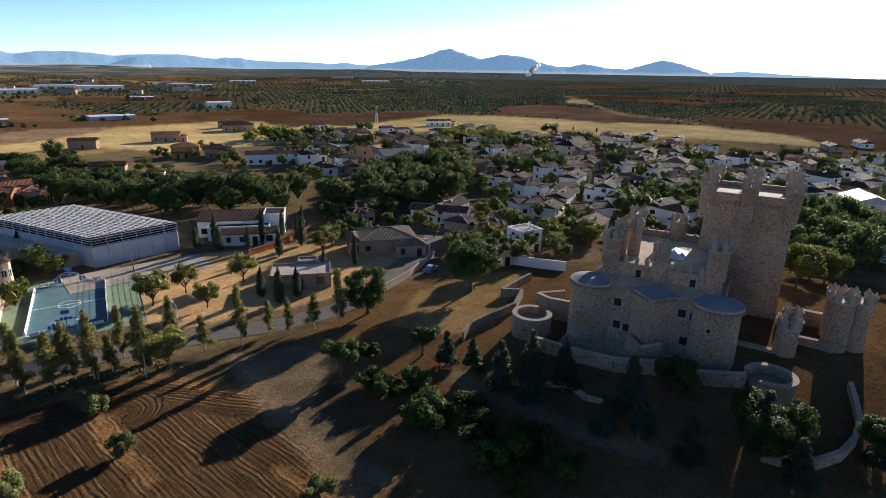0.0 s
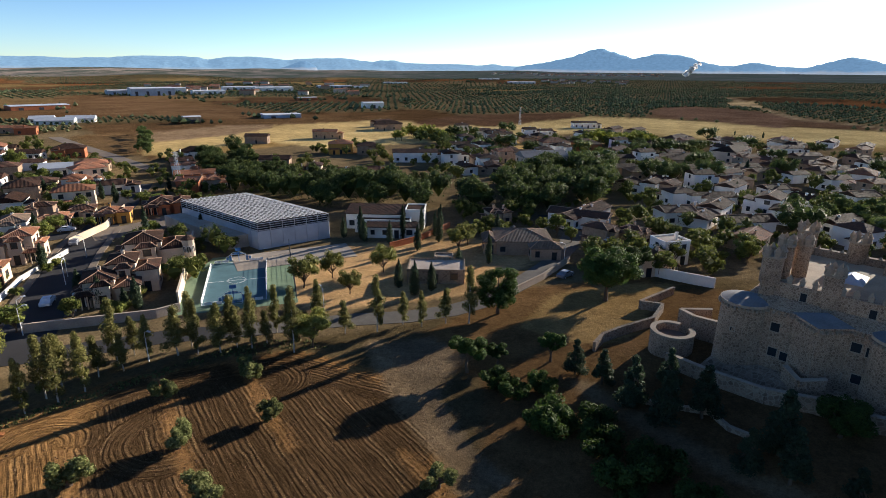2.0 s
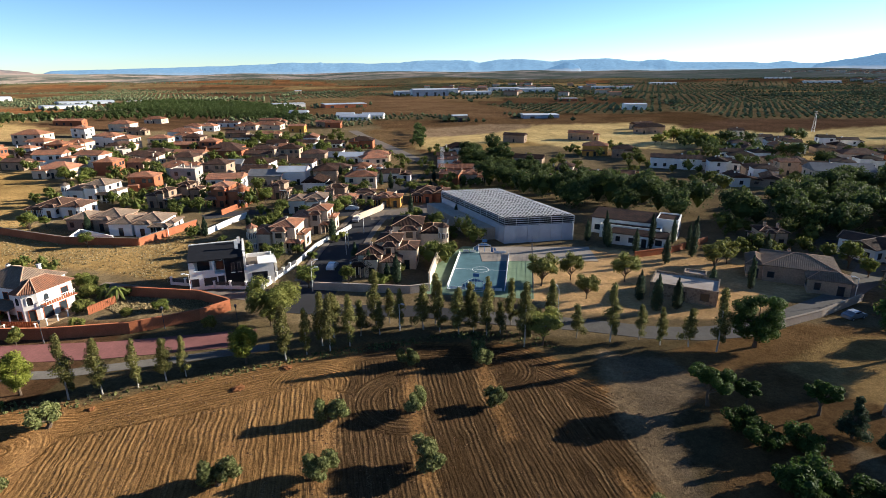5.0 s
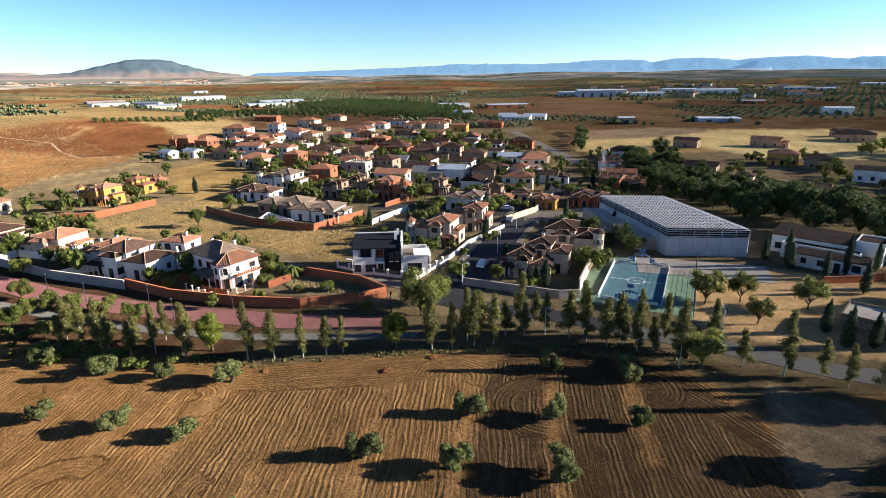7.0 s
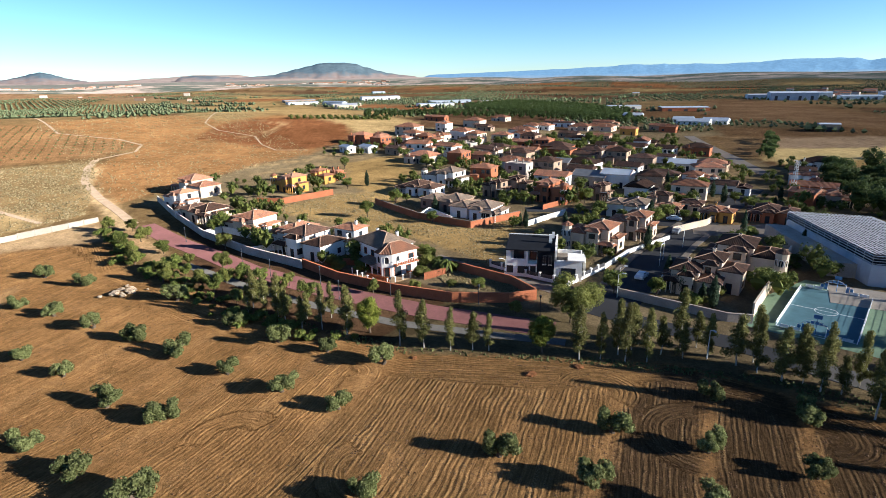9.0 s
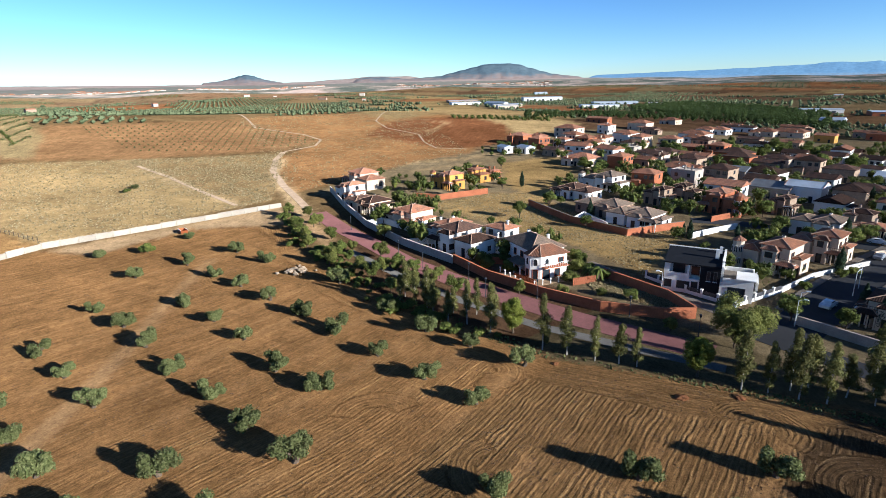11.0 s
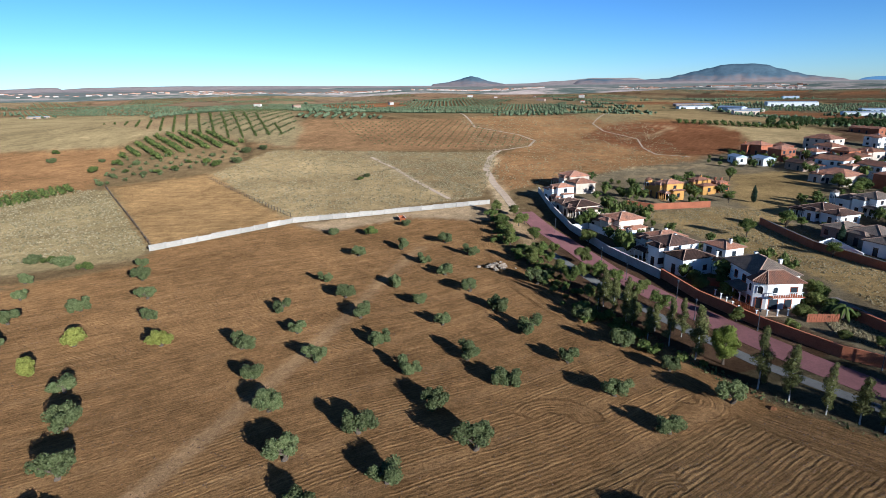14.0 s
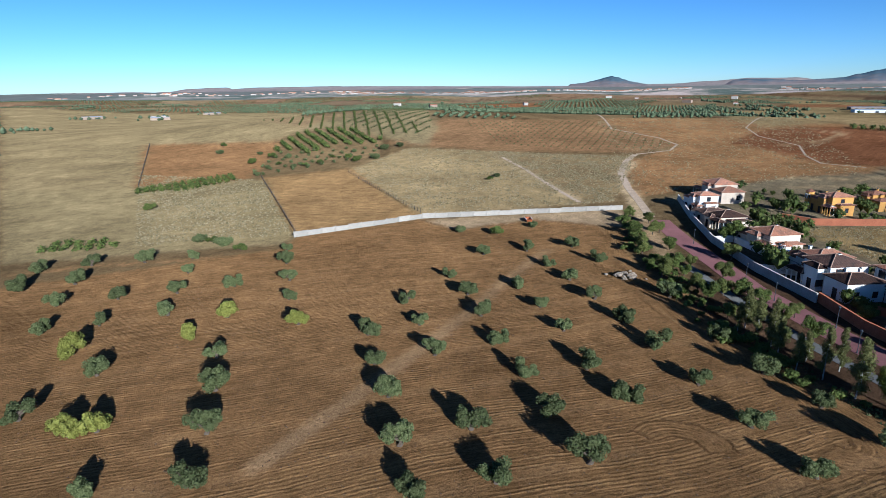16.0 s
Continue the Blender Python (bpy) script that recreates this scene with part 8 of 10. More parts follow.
def build_white_house():
    t = thing("house", "white two-storey house with hipped tiled roofs and a garden terrace", "house", pose(-121.8, 24.0, 0, 0, 0, 22))
    add_block(t, np.random.default_rng(71), -8.0, 3.6, -3.8, 4.8, 5.6, "hip", M_WHITE, M_ROOF_GREY, 2.3, openings=False)
    bay = [(3.604, -5.4), (5.6, -5.4), (7.3, -3.7), (7.3, 3.0), (3.604, 3.0)]
    bm = bmesh.new()
    prism(bm, bay, -0.5, 5.4)
    part("wall", bm, M_WHITE, t)
    # tiled roof over the bay with its cut corner
    bm = bmesh.new()
    cx, cy = 4.9, -1.2
    eave = [(cx + (x - cx) * 1.17, cy + (y - cy) * 1.12) for x, y in bay]
    prism(bm, eave, 5.41, 5.56)
    up = [bm.verts.new((x, y, 5.565)) for x, y in eave]
    a, b = bm.verts.new((4.6, -2.4, 7.2)), bm.verts.new((4.6, 0.6, 7.2))
    for f in ((up[0], up[1], a), (up[1], up[2], a), (up[2], up[3], b, a), (up[3], up[4], b), (up[4], up[0], a, b)):
        bm.faces.new(f)
    for p, q in ((up[1], a), (up[2], a), (up[3], b), (a, b)):
        tube(bm, p.co.copy(), q.co.copy(), 0.12, 0.12, 5, 1)
    part("roof", bm, [M_ROOF_RED, M_RIDGE], t, "orange clay-tiled roof over the corner bay")
    chimney(t, -5.5, 1.0, 7.0, M_WHITE)
    chimney(t, 0.5, 2.5, 7.2, M_WHITE)
    # openings: arched ones at the cut corner, brown joinery below
    for x, y, z, rz in ((4.6, -5.4, 3.2, 0), (6.45, -4.55, 3.2, 45), (7.3, -2.2, 3.2, 90)):
        ob = part("arch", arch_mesh(0.9, 1.5), None, t)
        ob.matrix_basis = pose(x, y, z, 0, 0, rz)
    for x, y, z, rz, w, h, nm in ((7.3, -2.3, 0.1, 90, 1.7, 2.2, "door"), (7.3, 0.6, 0.5, 90, 1.3, 1.6, "window"), (7.3, 1.4, 3.2, 90, 1.3, 1.4, "window"), (6.45, -4.55, 0.1, 45, 1.0, 2.1, "door"), (4.6, -5.4, 0.6, 0, 1.0, 1.5, "window"),
                                  (-6.3, -3.8, 3.3, 0, 1.0, 1.3, "window"), (-3.4, -3.8, 3.3, 0, 1.0, 1.3, "window"), (-0.4, -3.8, 3.3, 0, 1.2, 1.3, "window"), (-5.6, -3.8, 0.8, 0, 1.0, 1.3, "window"), (-2.6, -3.8, 0.1, 0, 1.0, 2.1, "door")):
        sill(put_window(t, x, y, z, rz, w, h, M_TERRA, nm), w, M_TERRA)
    # balcony on the sunny side and a terrace with slender columns
    bm = bmesh.new()
    box(bm, 7.31, 8.5, -3.2, 2.6, 2.75, 2.95)
    part("balcony", bm, M_WHITE, t)
    bm = bmesh.new()
    box(bm, 7.31, 8.7, -3.4, 2.8, 2.96, 3.05)
    part("tiled_edge", bm, M_TERRA, t)
    bm = bmesh.new()
    for k in range(13):
        tube(bm, (8.4, -3.1 + k * 0.46, 3.05), (8.4, -3.1 + k * 0.46, 3.85), 0.04, 0.04, 5)
    box(bm, 8.34, 8.46, -3.2, 2.6, 3.85, 3.95)
    part("balustrade", bm, M_WHITE, t)
    bm = bmesh.new()
    box(bm, -1.0, 10.6, -9.4, -5.5, -0.4, 0.22)
    box(bm, 7.4, 10.6, -5.49, 3.0, -0.4, 0.22)
    part("terrace", bm, M_SANDTILE, t, "tan tiled terrace")
    for x, y in [(-0.8 + 2.2 * k, -9.2) for k in range(6)] + [(10.4, -9.2 + 2.0 * k) for k in range(1, 7)]:
        bm = bmesh.new()
        tube(bm, (x, y, 0.22), (x, y, 1.35), 0.13, 0.11, 8)
        box(bm, x - 0.18, x + 0.18, y - 0.18, y + 0.18, 1.35, 1.47)
        part("column", bm, M_WHITE, t)
    bm = bmesh.new()
    mono_roof(bm, -2.0, 3.4, -6.6, -3.81, 2.5, 0.5, 0.2)
    part("porch_roof", bm, M_ROOF_GREY, t)
    for x in (-1.9, 0.7, 3.3):
        bm = bmesh.new()
        tube(bm, (x, -6.5, -0.2), (x, -6.5, 2.5), 0.14, 0.12, 8)
        part("column", bm, M_WHITE, t)


def panel_wall(pts, label):
    """Low white wall with taller posts and dark panels between them."""
    t = thing("garden_wall", label, "wall", pose(pts[0][0], pts[0][1], 0))
    for (ax, ay), (bx, by) in zip(pts, pts[1:]):
        d = math.hypot(bx - ax, by - ay)
        n = max(1, round(d / 3.1))
        rot = math.degrees(math.atan2(by - ay, bx - ax))
        for k in range(n):
            x, y = ax + (bx - ax) * k / n - pts[0][0], ay + (by - ay) * k / n - pts[0][1]
            L = d / n
            bm = bmesh.new()
            box(bm, 0.21, L - 0.21, -0.1, 0.1, -0.4, 0.75)
            box(bm, 0.21, L - 0.21, -0.13, 0.13, 0.752, 0.8)
            part("wall_leg", bm, M_WHITE, t).matrix_basis = pose(x, y, 0, 0, 0, rot)
            bm = bmesh.new()
            box(bm, -0.2, 0.2, -0.2, 0.2, -0.4, 1.75)
            box(bm, -0.26, 0.26, -0.26, 0.26, 1.752, 1.85)
            part("post", bm, M_WHITE, t).matrix_basis = pose(x, y, 0, 0, 0, rot)
            bm = bmesh.new()
            for j in range(5):
                box(bm, 0.21, L - 0.21, -0.03, 0.03, 0.82 + j * 0.17, 0.95 + j * 0.17)
            part("fence_panel", bm, M_DARK, t, "dark slatted fence panel").matrix_basis = pose(x, y, 0, 0, 0, rot)


def wood_fence(pts, label, mat, h=1.8):
    t = thing("board_fence", label, "fence", pose(pts[0][0], pts[0][1], 0))
    bm = bmesh.new()
    box(bm, -0.19, 0.19, -0.02, 0.02, -0.1, h)
    board = mesh_of("board", bm, mat)
    for (ax, ay), (bx, by) in zip(pts, pts[1:]):
        d = math.hypot(bx - ax, by - ay)
        n = int(d / 0.42)
        rot = math.degrees(math.atan2(by - ay, bx - ax))
        for k in range(n):
            part("board", board, None, t).matrix_basis = pose(ax + (bx - ax) * k / n - pts[0][0], ay + (by - ay) * k / n - pts[0][1], 0, 0, 0, rot)


M_TERRA = surface("terracotta_joinery", (0.34, 0.10, 0.035), 0.6, 1, 6, 0.15, 0.0)
M_SANDTILE = surface("tan_terrace_tiles", (0.34, 0.23, 0.13), 0.8, 0.6, 5, 0.15, 0.1)
M_CASTANO = surface("red_brown_fence_boards", (0.22, 0.075, 0.035), 0.8, 1.2, 8, 0.25, 0.2)
build_modern()
build_white_house()
panel_wall([(-112.9, 46.2), (-103.9, 50.8), (-95.8, 56.6), (-102.6, 69.7)], "low white front wall with posts and dark fence panels")
wood_fence([(-109.5, 29.5), (-111.3, 35)], "red-brown board fence between two gardens", M_CASTANO)
wood_fence([(-115.3, 17.9), (-110.2, 21.9)], "weathered tan board fence in a garden", M_TERRA, 1.3)
house("low stone chapel hall with hipped slate-grey roofs", -14.0, 131.5, 14, [(-6.5, 6.5, -5, 6, 3.4, "hip", 1.8), (-9.5, -6.505, -4, 3, 2.9, "hip", 1.3), (1.0, 8.0, -9.0, -5.005, 2.9, "hip", 1.4)], M_TAN, M_ROOF_GREY, 72, 1, name="chapel")
house("low flat-roofed rubble building in the square", -28.6, 106.6, 12, [(-6.2, 5.6, -3.6, 3.6, 2.7, "flat"), (-1.0, 3.0, 3.605, 6.4, 3.1, "flat")], M_RUBBLE, M_BLOCK, 73, 0, name="stone_building")
house("white school with flat roofs and red tiled ridge", -55.0, 142.5, 12, [(-9, 7, -3.4, 4.5, 4.2, "mono", 0.9), (-6, 9, -7.0, -3.405, 3.2, "flat"), (7.2, 12.5, -2.4, 5.0, 5.0, "flat"), (-2.0, 11.0, -12.0, -8.2, 2.9, "mono", 0.3)], M_WHITE, M_ROOF_OLD, 74, 0, name="school")

# ---- walls, sheds, masts, lamps, cars ----
wall_run("garden_wall", "red brick wall round a vacant lot", [(-127.1, 4.9), (-115.1, 11.7), (-103.7, 21.7), (-95.7, 31.1), (-91.7, 41.3), (-91.4, 47), (-92.4, 47.2), (-100.3, 45.8), (-114, 37.2)], 2, 0.3, M_BRICK, M_BRICK)
wall_run("garden_wall", "red brick wall with a pale coping", [(-199.8, -5.7), (-196.7, 2.7), (-205.9, 21.2)], 2, 0.3, M_BRICK, M_BRICK)
wall_run("garden_wall", "red brick wall round the villa gardens", [(-185.6, 33.2), (-161.6, 41.9), (-146, 53.4), (-152.8, 72.1)], 2, 0.3, M_BRICK, M_PAVING)
wall_run("garden_wall", "white rendered garden wall", [(-214.8, -39.2), (-189.2, -30.4), (-162.6, -19.8), (-141.8, -7.5), (-126.2, 4.6)], 2, 0.3, M_OLDWHITE, M_OLDWHITE)
wall_run("garden_wall", "tan stone garden wall with hedge", [(-87.8, 63), (-79.7, 68.3), (-71.1, 74), (-69, 77.5)], 1.6, 0.3, M_BLOCK, M_BLOCK)
wall_run("garden_wall", "white garden wall along the street", [(-102.6, 69.7), (-110.2, 81), (-117.2, 98.9)], 1, 0.25, M_WHITE, M_WHITE)
wall_run("garden_wall", "cream wall along the street", [(-121.6, 103.3), (-125.2, 117.9), (-136.8, 136.9)], 1.8, 0.25, M_CREAM, M_CREAM)
wall_run("garden_wall", "low brick wall by the houses", [(-158.9, 83), (-166.1, 97.4), (-170.4, 102.1)], 1.6, 0.25, M_BRICK, M_BRICK)
wall_run("garden_wall", "white garden wall between the villas", [(-141.8, -7.5), (-143, -2), (-143, 3.6)], 1.7, 0.25, M_WHITE, M_WHITE)
wall_run("garden_wall", "white garden wall between the villas", [(-162.6, -19.8), (-166.2, -14.9), (-155.4, -6.3)], 1.7, 0.25, M_WHITE, M_WHITE)
wall_run("garden_wall", "white garden wall between the villas", [(-189.2, -30.4), (-190, -24.7)], 1.7, 0.25, M_WHITE, M_WHITE)
wall_run("garden_wall", "low brick wall beside the white house", [(-125.5, 13.7), (-123.8, 18.1), (-119.4, 18.6)], 1.6, 0.25, M_BRICK, M_BRICK)
wall_run("garden_wall", "white wall between bungalow gardens", [(-161.6, 41.9), (-169.6, 47.8), (-155.6, 50.9)], 1.3, 0.25, M_WHITE, M_WHITE)
wall_run("garden_wall", "white wall between bungalow gardens", [(-141.8, 68.8), (-146, 76.4), (-150.9, 86.7)], 1.5, 0.25, M_WHITE, M_WHITE)
wall_run("garden_wall", "grey block wall beside the street", [(-85.6, 74.4), (-91.7, 86.6), (-100.1, 102.1)], 1.5, 0.25, M_BLOCK, M_BLOCK)
wall_run("garden_wall", "white wall below the village houses", [(15.9, 117), (25.6, 109.3), (12.4, 119.5)], 2, 0.3, M_WHITE, M_WHITE)
wall_run("garden_wall", "low brick wall of the school yard", [(-45.4, 123.4), (-40.3, 131.7), (-36, 146.9)], 1.4, 0.3, M_BRICK, M_BRICK)
wall_run("garden_wall", "low stone-faced road wall", [(-12.2, 100), (-7, 110.3), (-2.2, 124.2)], 1.3, 0.4, M_BLOCK, M_DRESSED)


def field_wall(pts):
    """White concrete wall of separate panels between posts, stepping with the ground."""
    t = thing("field_wall", "long white concrete panel wall along the olive field", "wall", pose(pts[0][0], pts[0][1], 0))
    rng = np.random.default_rng(12)
    for (ax, ay), (bx, by) in zip(pts, pts[1:]):
        d = math.hypot(bx - ax, by - ay)
        n = int(d / 4.2)
        rot = math.degrees(math.atan2(by - ay, bx - ax))
        for i in range(n):
            k = (i + 0.5) / n
            x, y = ax + (bx - ax) * k, ay + (by - ay) * k
            z = gz(x, y) + rng.normal(0, 0.04)
            bm = bmesh.new()
            box(bm, -d / n / 2 + 0.14, d / n / 2 - 0.14, -0.07, 0.07, -0.6, 1.5 + rng.uniform(0, 0.22))
            ob = part("panel", bm, M_WALLPANEL, t)
            ob.matrix_basis = pose(x - pts[0][0], y - pts[0][1], z, 0, 0, rot)
            bm = bmesh.new()
            box(bm, -0.1, 0.1, -0.16, 0.16, -0.6, 1.8)
            ob = part("post", bm, M_WALLPANEL, t)
            x, y = ax + (bx - ax) * i / n, ay + (by - ay) * i / n
            ob.matrix_basis = pose(x - pts[0][0], y - pts[0][1], gz(x, y), 0, 0, rot)


M_WALLPANEL = surface("pale_concrete_panel", (0.38, 0.33, 0.265), 0.9, 0.4, 3, 0.16, 0.15, 0.01, 0.16)
field_wall([(-108, -124.5), (-146.3, -105.4), (-190.8, -52.1)])


FARMS = []


def far_shed(x, y, rot, w, h, mat):
    FARMS.append((x, y, w))
    t = thing("warehouse", "pale industrial shed on the plain", "warehouse", pose(x, y, gz(x, y), 0, 0, rot), "industrial sheds")
    d = min(w * 0.6, 30)
    bm = bmesh.new()
    box(bm, -w / 2, w / 2, -d / 2, d / 2, -1, h)
    part("wall", bm, mat, t)
    bm = bmesh.new()
    hip_roof(bm, -w / 2, w / 2, -d / 2, d / 2, h + 0.02, h * 0.18, 0.3, True)
    part("roof", bm, M_PANEL, t)
    n = max(1, int(w / 14))
    for i in range(n):
        bm = bmesh.new()
        c = -w / 2 + w * (i + 0.5) / n
        box(bm, c - 2, c + 2, -d / 2 - 0.12, -d / 2 - 0.01, 0, h * 0.6)
        part("door", bm, M_DARK, t)


far_shed(-690, 782, 53, 64, 11.0, M_PANEL)
far_shed(-702, 860, 51, 23, 9.0, M_WHITE)
far_shed(-748, 778, 56, 38, 7.0, M_PANEL)
far_shed(-643, 861, 49, 52, 6.0, M_WHITE)
far_shed(-719, 1063, 46, 65, 6.0, M_WHITE)
far_shed(-606, 1009, 43, 72, 8.0, M_WHITE)
far_shed(-394, 744, 40, 26, 4.0, M_BRICK)
far_shed(-596, 1263, 37, 78, 5.0, M_PANEL)
far_shed(-542, 1291, 35, 36, 4.0, M_WHITE)
far_shed(-246, 621, 34, 24, 6.0, M_WHITE)
far_shed(-595, 1698, 31, 73, 5.0, M_WHITE)
far_shed(-234, 1926, 19, 89, 5.0, M_WHITE)
far_shed(-371, 2067, 22, 75, 4.0, M_WHITE)
far_shed(-311, 392, 50, 13, 5.0, M_TAN)
far_shed(-631, 439, 67, 39, 4.0, M_WHITE)
far_shed(-564, 475, 62, 52, 4.0, M_BRICK)
far_shed(-1006, 727, 66, 13, 6.0, M_TAN)
far_shed(-275, 467, 42, 33, 3.0, M_PANEL)
far_shed(-1066, 67, 98, 54, 4.0, M_WHITE)
far_shed(-865, 118, 94, 31, 5.0, M_CREAM)
far_shed(-1150, 226, 91, 77, 7.0, M_WHITE)
far_shed(-1541, 300, 91, 32, 6.0, M_PANEL)
far_shed(-850, 253, 85, 54, 4.0, M_WHITE)
far_shed(-954, 310, 84, 71, 4.0, M_PANEL)
far_shed(-912, 362, 80, 20, 3.0, M_TAN)
far_shed(-1159, 67, 99, 59, 4.0, M_TAN)
far_shed(-943, 127, 94, 48, 4.0, M_CREAM)
far_shed(-508, -873, -198, 26, 4.0, M_TAN)
far_shed(-675, -980, -203, 30, 3.0, M_TAN)
far_shed(-481, -1034, -193, 29, 4.0, M_TAN)
far_shed(-549, -949, -198, 22, 3.0, M_CREAM)
LAMPS = [(-87, 62.4), (-99.9, 82.2), (-110.3, 97.3), (-102.9, 45.4), (-61.1, 60.8), (-90.3, 65), (-43.5, 83.4), (-3.2, 122), (-103.5, 86)]
PROMENADE_LAMPS = [(-114.3, 7.7), (-104.4, 10.4), (-102.9, 20.5), (-92.9, 35.6), (-84.1, 44.2), (-123, -2.4), (-133.4, -8.6), (-158.9, -23.8)]


def lamp_kind():
    t = thing("street_lamp", "tall grey steel street lamp with a short arm", "street lamp", group="street lamps")
    bm = bmesh.new()
    tube(bm, (0, 0, -0.2), (0, 0, 4.9), 0.09, 0.05, 8)
    part("pole", bm, M_STEEL, t)
    bm = bmesh.new()
    tube(bm, (0, 0, 4.85), (0.9, 0, 5.2), 0.04, 0.035, 6)
    part("arm", bm, M_STEEL, t)
    bm = bmesh.new()
    box(bm, 0.7, 1.4, -0.13, 0.13, 5.15, 5.3)
    part("lantern", bm, M_PANEL, t)
    return t


lamp = lamp_kind()
for i, (x, y) in enumerate(LAMPS):
    m = pose(x, y, gz(x, y), 0, 0, 40 + 77 * i)
    if i == 0:
        lamp.matrix_world = m
    else:
        copy_thing(lamp, m)


def promenade_lamp(x, y, first=[]):
    m = pose(x, y, gz(x, y))
    if first:
        copy_thing(first[0], m)
        return
    t = thing("promenade_lamp", "dark iron lamp post beside the promenade", "lamp post", m, "promenade lamps")
    bm = bmesh.new()
    tube(bm, (0, 0, 0), (0, 0, 0.6), 0.14, 0.09, 8)
    tube(bm, (0, 0, 0.6), (0, 0, 3.5), 0.06, 0.05, 8)
    part("pole", bm, M_DARK, t)
    bm = bmesh.new()
    tube(bm, (0, 0, 3.5), (0, 0, 3.95), 0.13, 0.22, 6)
    lantern = part("lantern", bm, M_GLASS, t)
    bm = bmesh.new()
    tube(bm, (0, 0, 3.96), (0, 0, 4.2), 0.28, 0.04, 6)
    part("cap", bm, M_DARK, lantern)
    first.append(t)


for x, y in PROMENADE_LAMPS:
    promenade_lamp(x, y)


def car(x, y, rot, paint, label):
    t = thing("car", label, "car", pose(x, y, gz(x, y) + 0.06, 0, 0, rot), "parked cars")
    bm = bmesh.new()
    prof = [(-2.1, 0.35), (-2.1, 0.85), (-1.9, 0.98), (-1.5, 1.02), (-0.9, 1.45), (0.5, 1.47), (1.15, 1.0), (2.0, 0.85), (2.1, 0.6), (2.1, 0.35)]
    rows = [[bm.verts.new((px, s * (0.86 if z < 1.05 else 0.7), z)) for px, z in prof] for s in (-1, 1)]
    for i in range(len(prof)):
        j = (i + 1) % len(prof)
        bm.faces.new((rows[0][i], rows[0][j], rows[1][j], rows[1][i]))
    bm.faces.new(rows[0][::-1])
    bm.faces.new(rows[1])
    part("body", bm, paint, t)
    bm = bmesh.new()
    for s in (-1, 1):
        q = [bm.verts.new((px, s * (0.815 - 0.03 * k), z)) for k, (px, z) in enumerate(((-1.3, 1.06), (1.0, 1.06), (0.5, 1.4), (-0.85, 1.4)))]
        bm.faces.new(q)
    bmesh.ops.solidify(bm, geom=bm.faces[:], thickness=0.04)
    part("side_window", bm, M_GLASS, t)
    for px in (-1.3, 1.3):
        for s in (-1, 1):
            bm = bmesh.new()
            tube(bm, (px, s * 0.7, 0.32), (px, s * 0.9, 0.32), 0.32, 0.32, 14)
            wheel = part("wheel", bm, M_DARK, t)
            bm = bmesh.new()
            tube(bm, (px, s * 0.88, 0.32), (px, s * 0.915, 0.32), 0.19, 0.16, 10)
            part("rim", bm, M_STEEL, wheel, "bright metal rim")


M_CARWHITE = surface("white_car_paint", (0.72, 0.74, 0.76), 0.25, 1, 8, 0.03, 0.0)
M_CARGREY = surface("grey_car_paint", (0.16, 0.18, 0.21), 0.3, 1, 8, 0.03, 0.0)
car(-94.6, 73.6, 125, M_CARWHITE, "small white car parked at the kerb")
car(-121.5, 104.5, 128, M_CARGREY, "grey car parked at the kerb")
car(-133.0, 113.0, 40, M_CARWHITE, "white car parked by the garden wall")
car(-2.5, 113.0, 60, M_CARGREY, "grey car parked beside the square")


def pylon(x, y, h, w, label):
    t = thing("lattice_mast", label, "mast", pose(x, y, gz(x, y)))
    c = [(-1, -1), (1, -1), (1, 1), (-1, 1)]
    n = int(h / 1.6)
    for a, b in c:
        bm = bmesh.new()
        tube(bm, (a * w, b * w, -0.2), (a * w * 0.35, b * w * 0.35, h), 0.07, 0.05, 5)
        part("leg", bm, M_STEEL, t)
    bm = bmesh.new()
    for i in range(n):
        k0, k1 = 1 - 0.65 * i / n, 1 - 0.65 * (i + 1) / n
        for j in range(4):
            (a, b), (d, e) = c[j], c[(j + 1) % 4]
            tube(bm, (a * w * k0, b * w * k0, h * i / n), (d * w * k1, e * w * k1, h * (i + 1) / n), 0.035, 0.035, 4)
            tube(bm, (d * w * k0, e * w * k0, h * i / n), (a * w * k1, b * w * k1, h * (i + 1) / n), 0.035, 0.035, 4)
    part("bracing", bm, M_STEEL, t)
    bm = bmesh.new()
    for z in (h - 0.4, h - 1.6):
        box(bm, -1.3, 1.3, -0.06, 0.06, z, z + 0.12)
    part("crossarm", bm, M_STEEL, t)


pylon(-148.0, 175.0, 12.5, 0.8, "grey lattice mast among the houses")
pylon(-56.0, 464.0, 14, 0.9, "grey lattice mast on the plain")
rng_r = np.random.default_rng(5)
heap = thing("rock_heap", "heap of pale boulders beside the olive rows", "rocks", pose(-122.5, -32.0, gz(-122.5, -32)))
for i in range(26):
    bm = bmesh.new()
    bmesh.ops.create_icosphere(bm, subdivisions=1, radius=1)
    s = rng_r.uniform(0.25, 0.7)
    px, py = rng_r.normal(0, 1.5, 2)
    for v in bm.verts:
        v.co = Vector((v.co.x * s * rng_r.uniform(0.8, 1.3), v.co.y * s * rng_r.uniform(0.8, 1.3), v.co.z * s * 0.7)) + Vector((px, py, s * 0.4 + max(0, 0.7 - 0.3 * math.hypot(px, py))))
    part("boulder", bm, M_RUBBLE, heap)

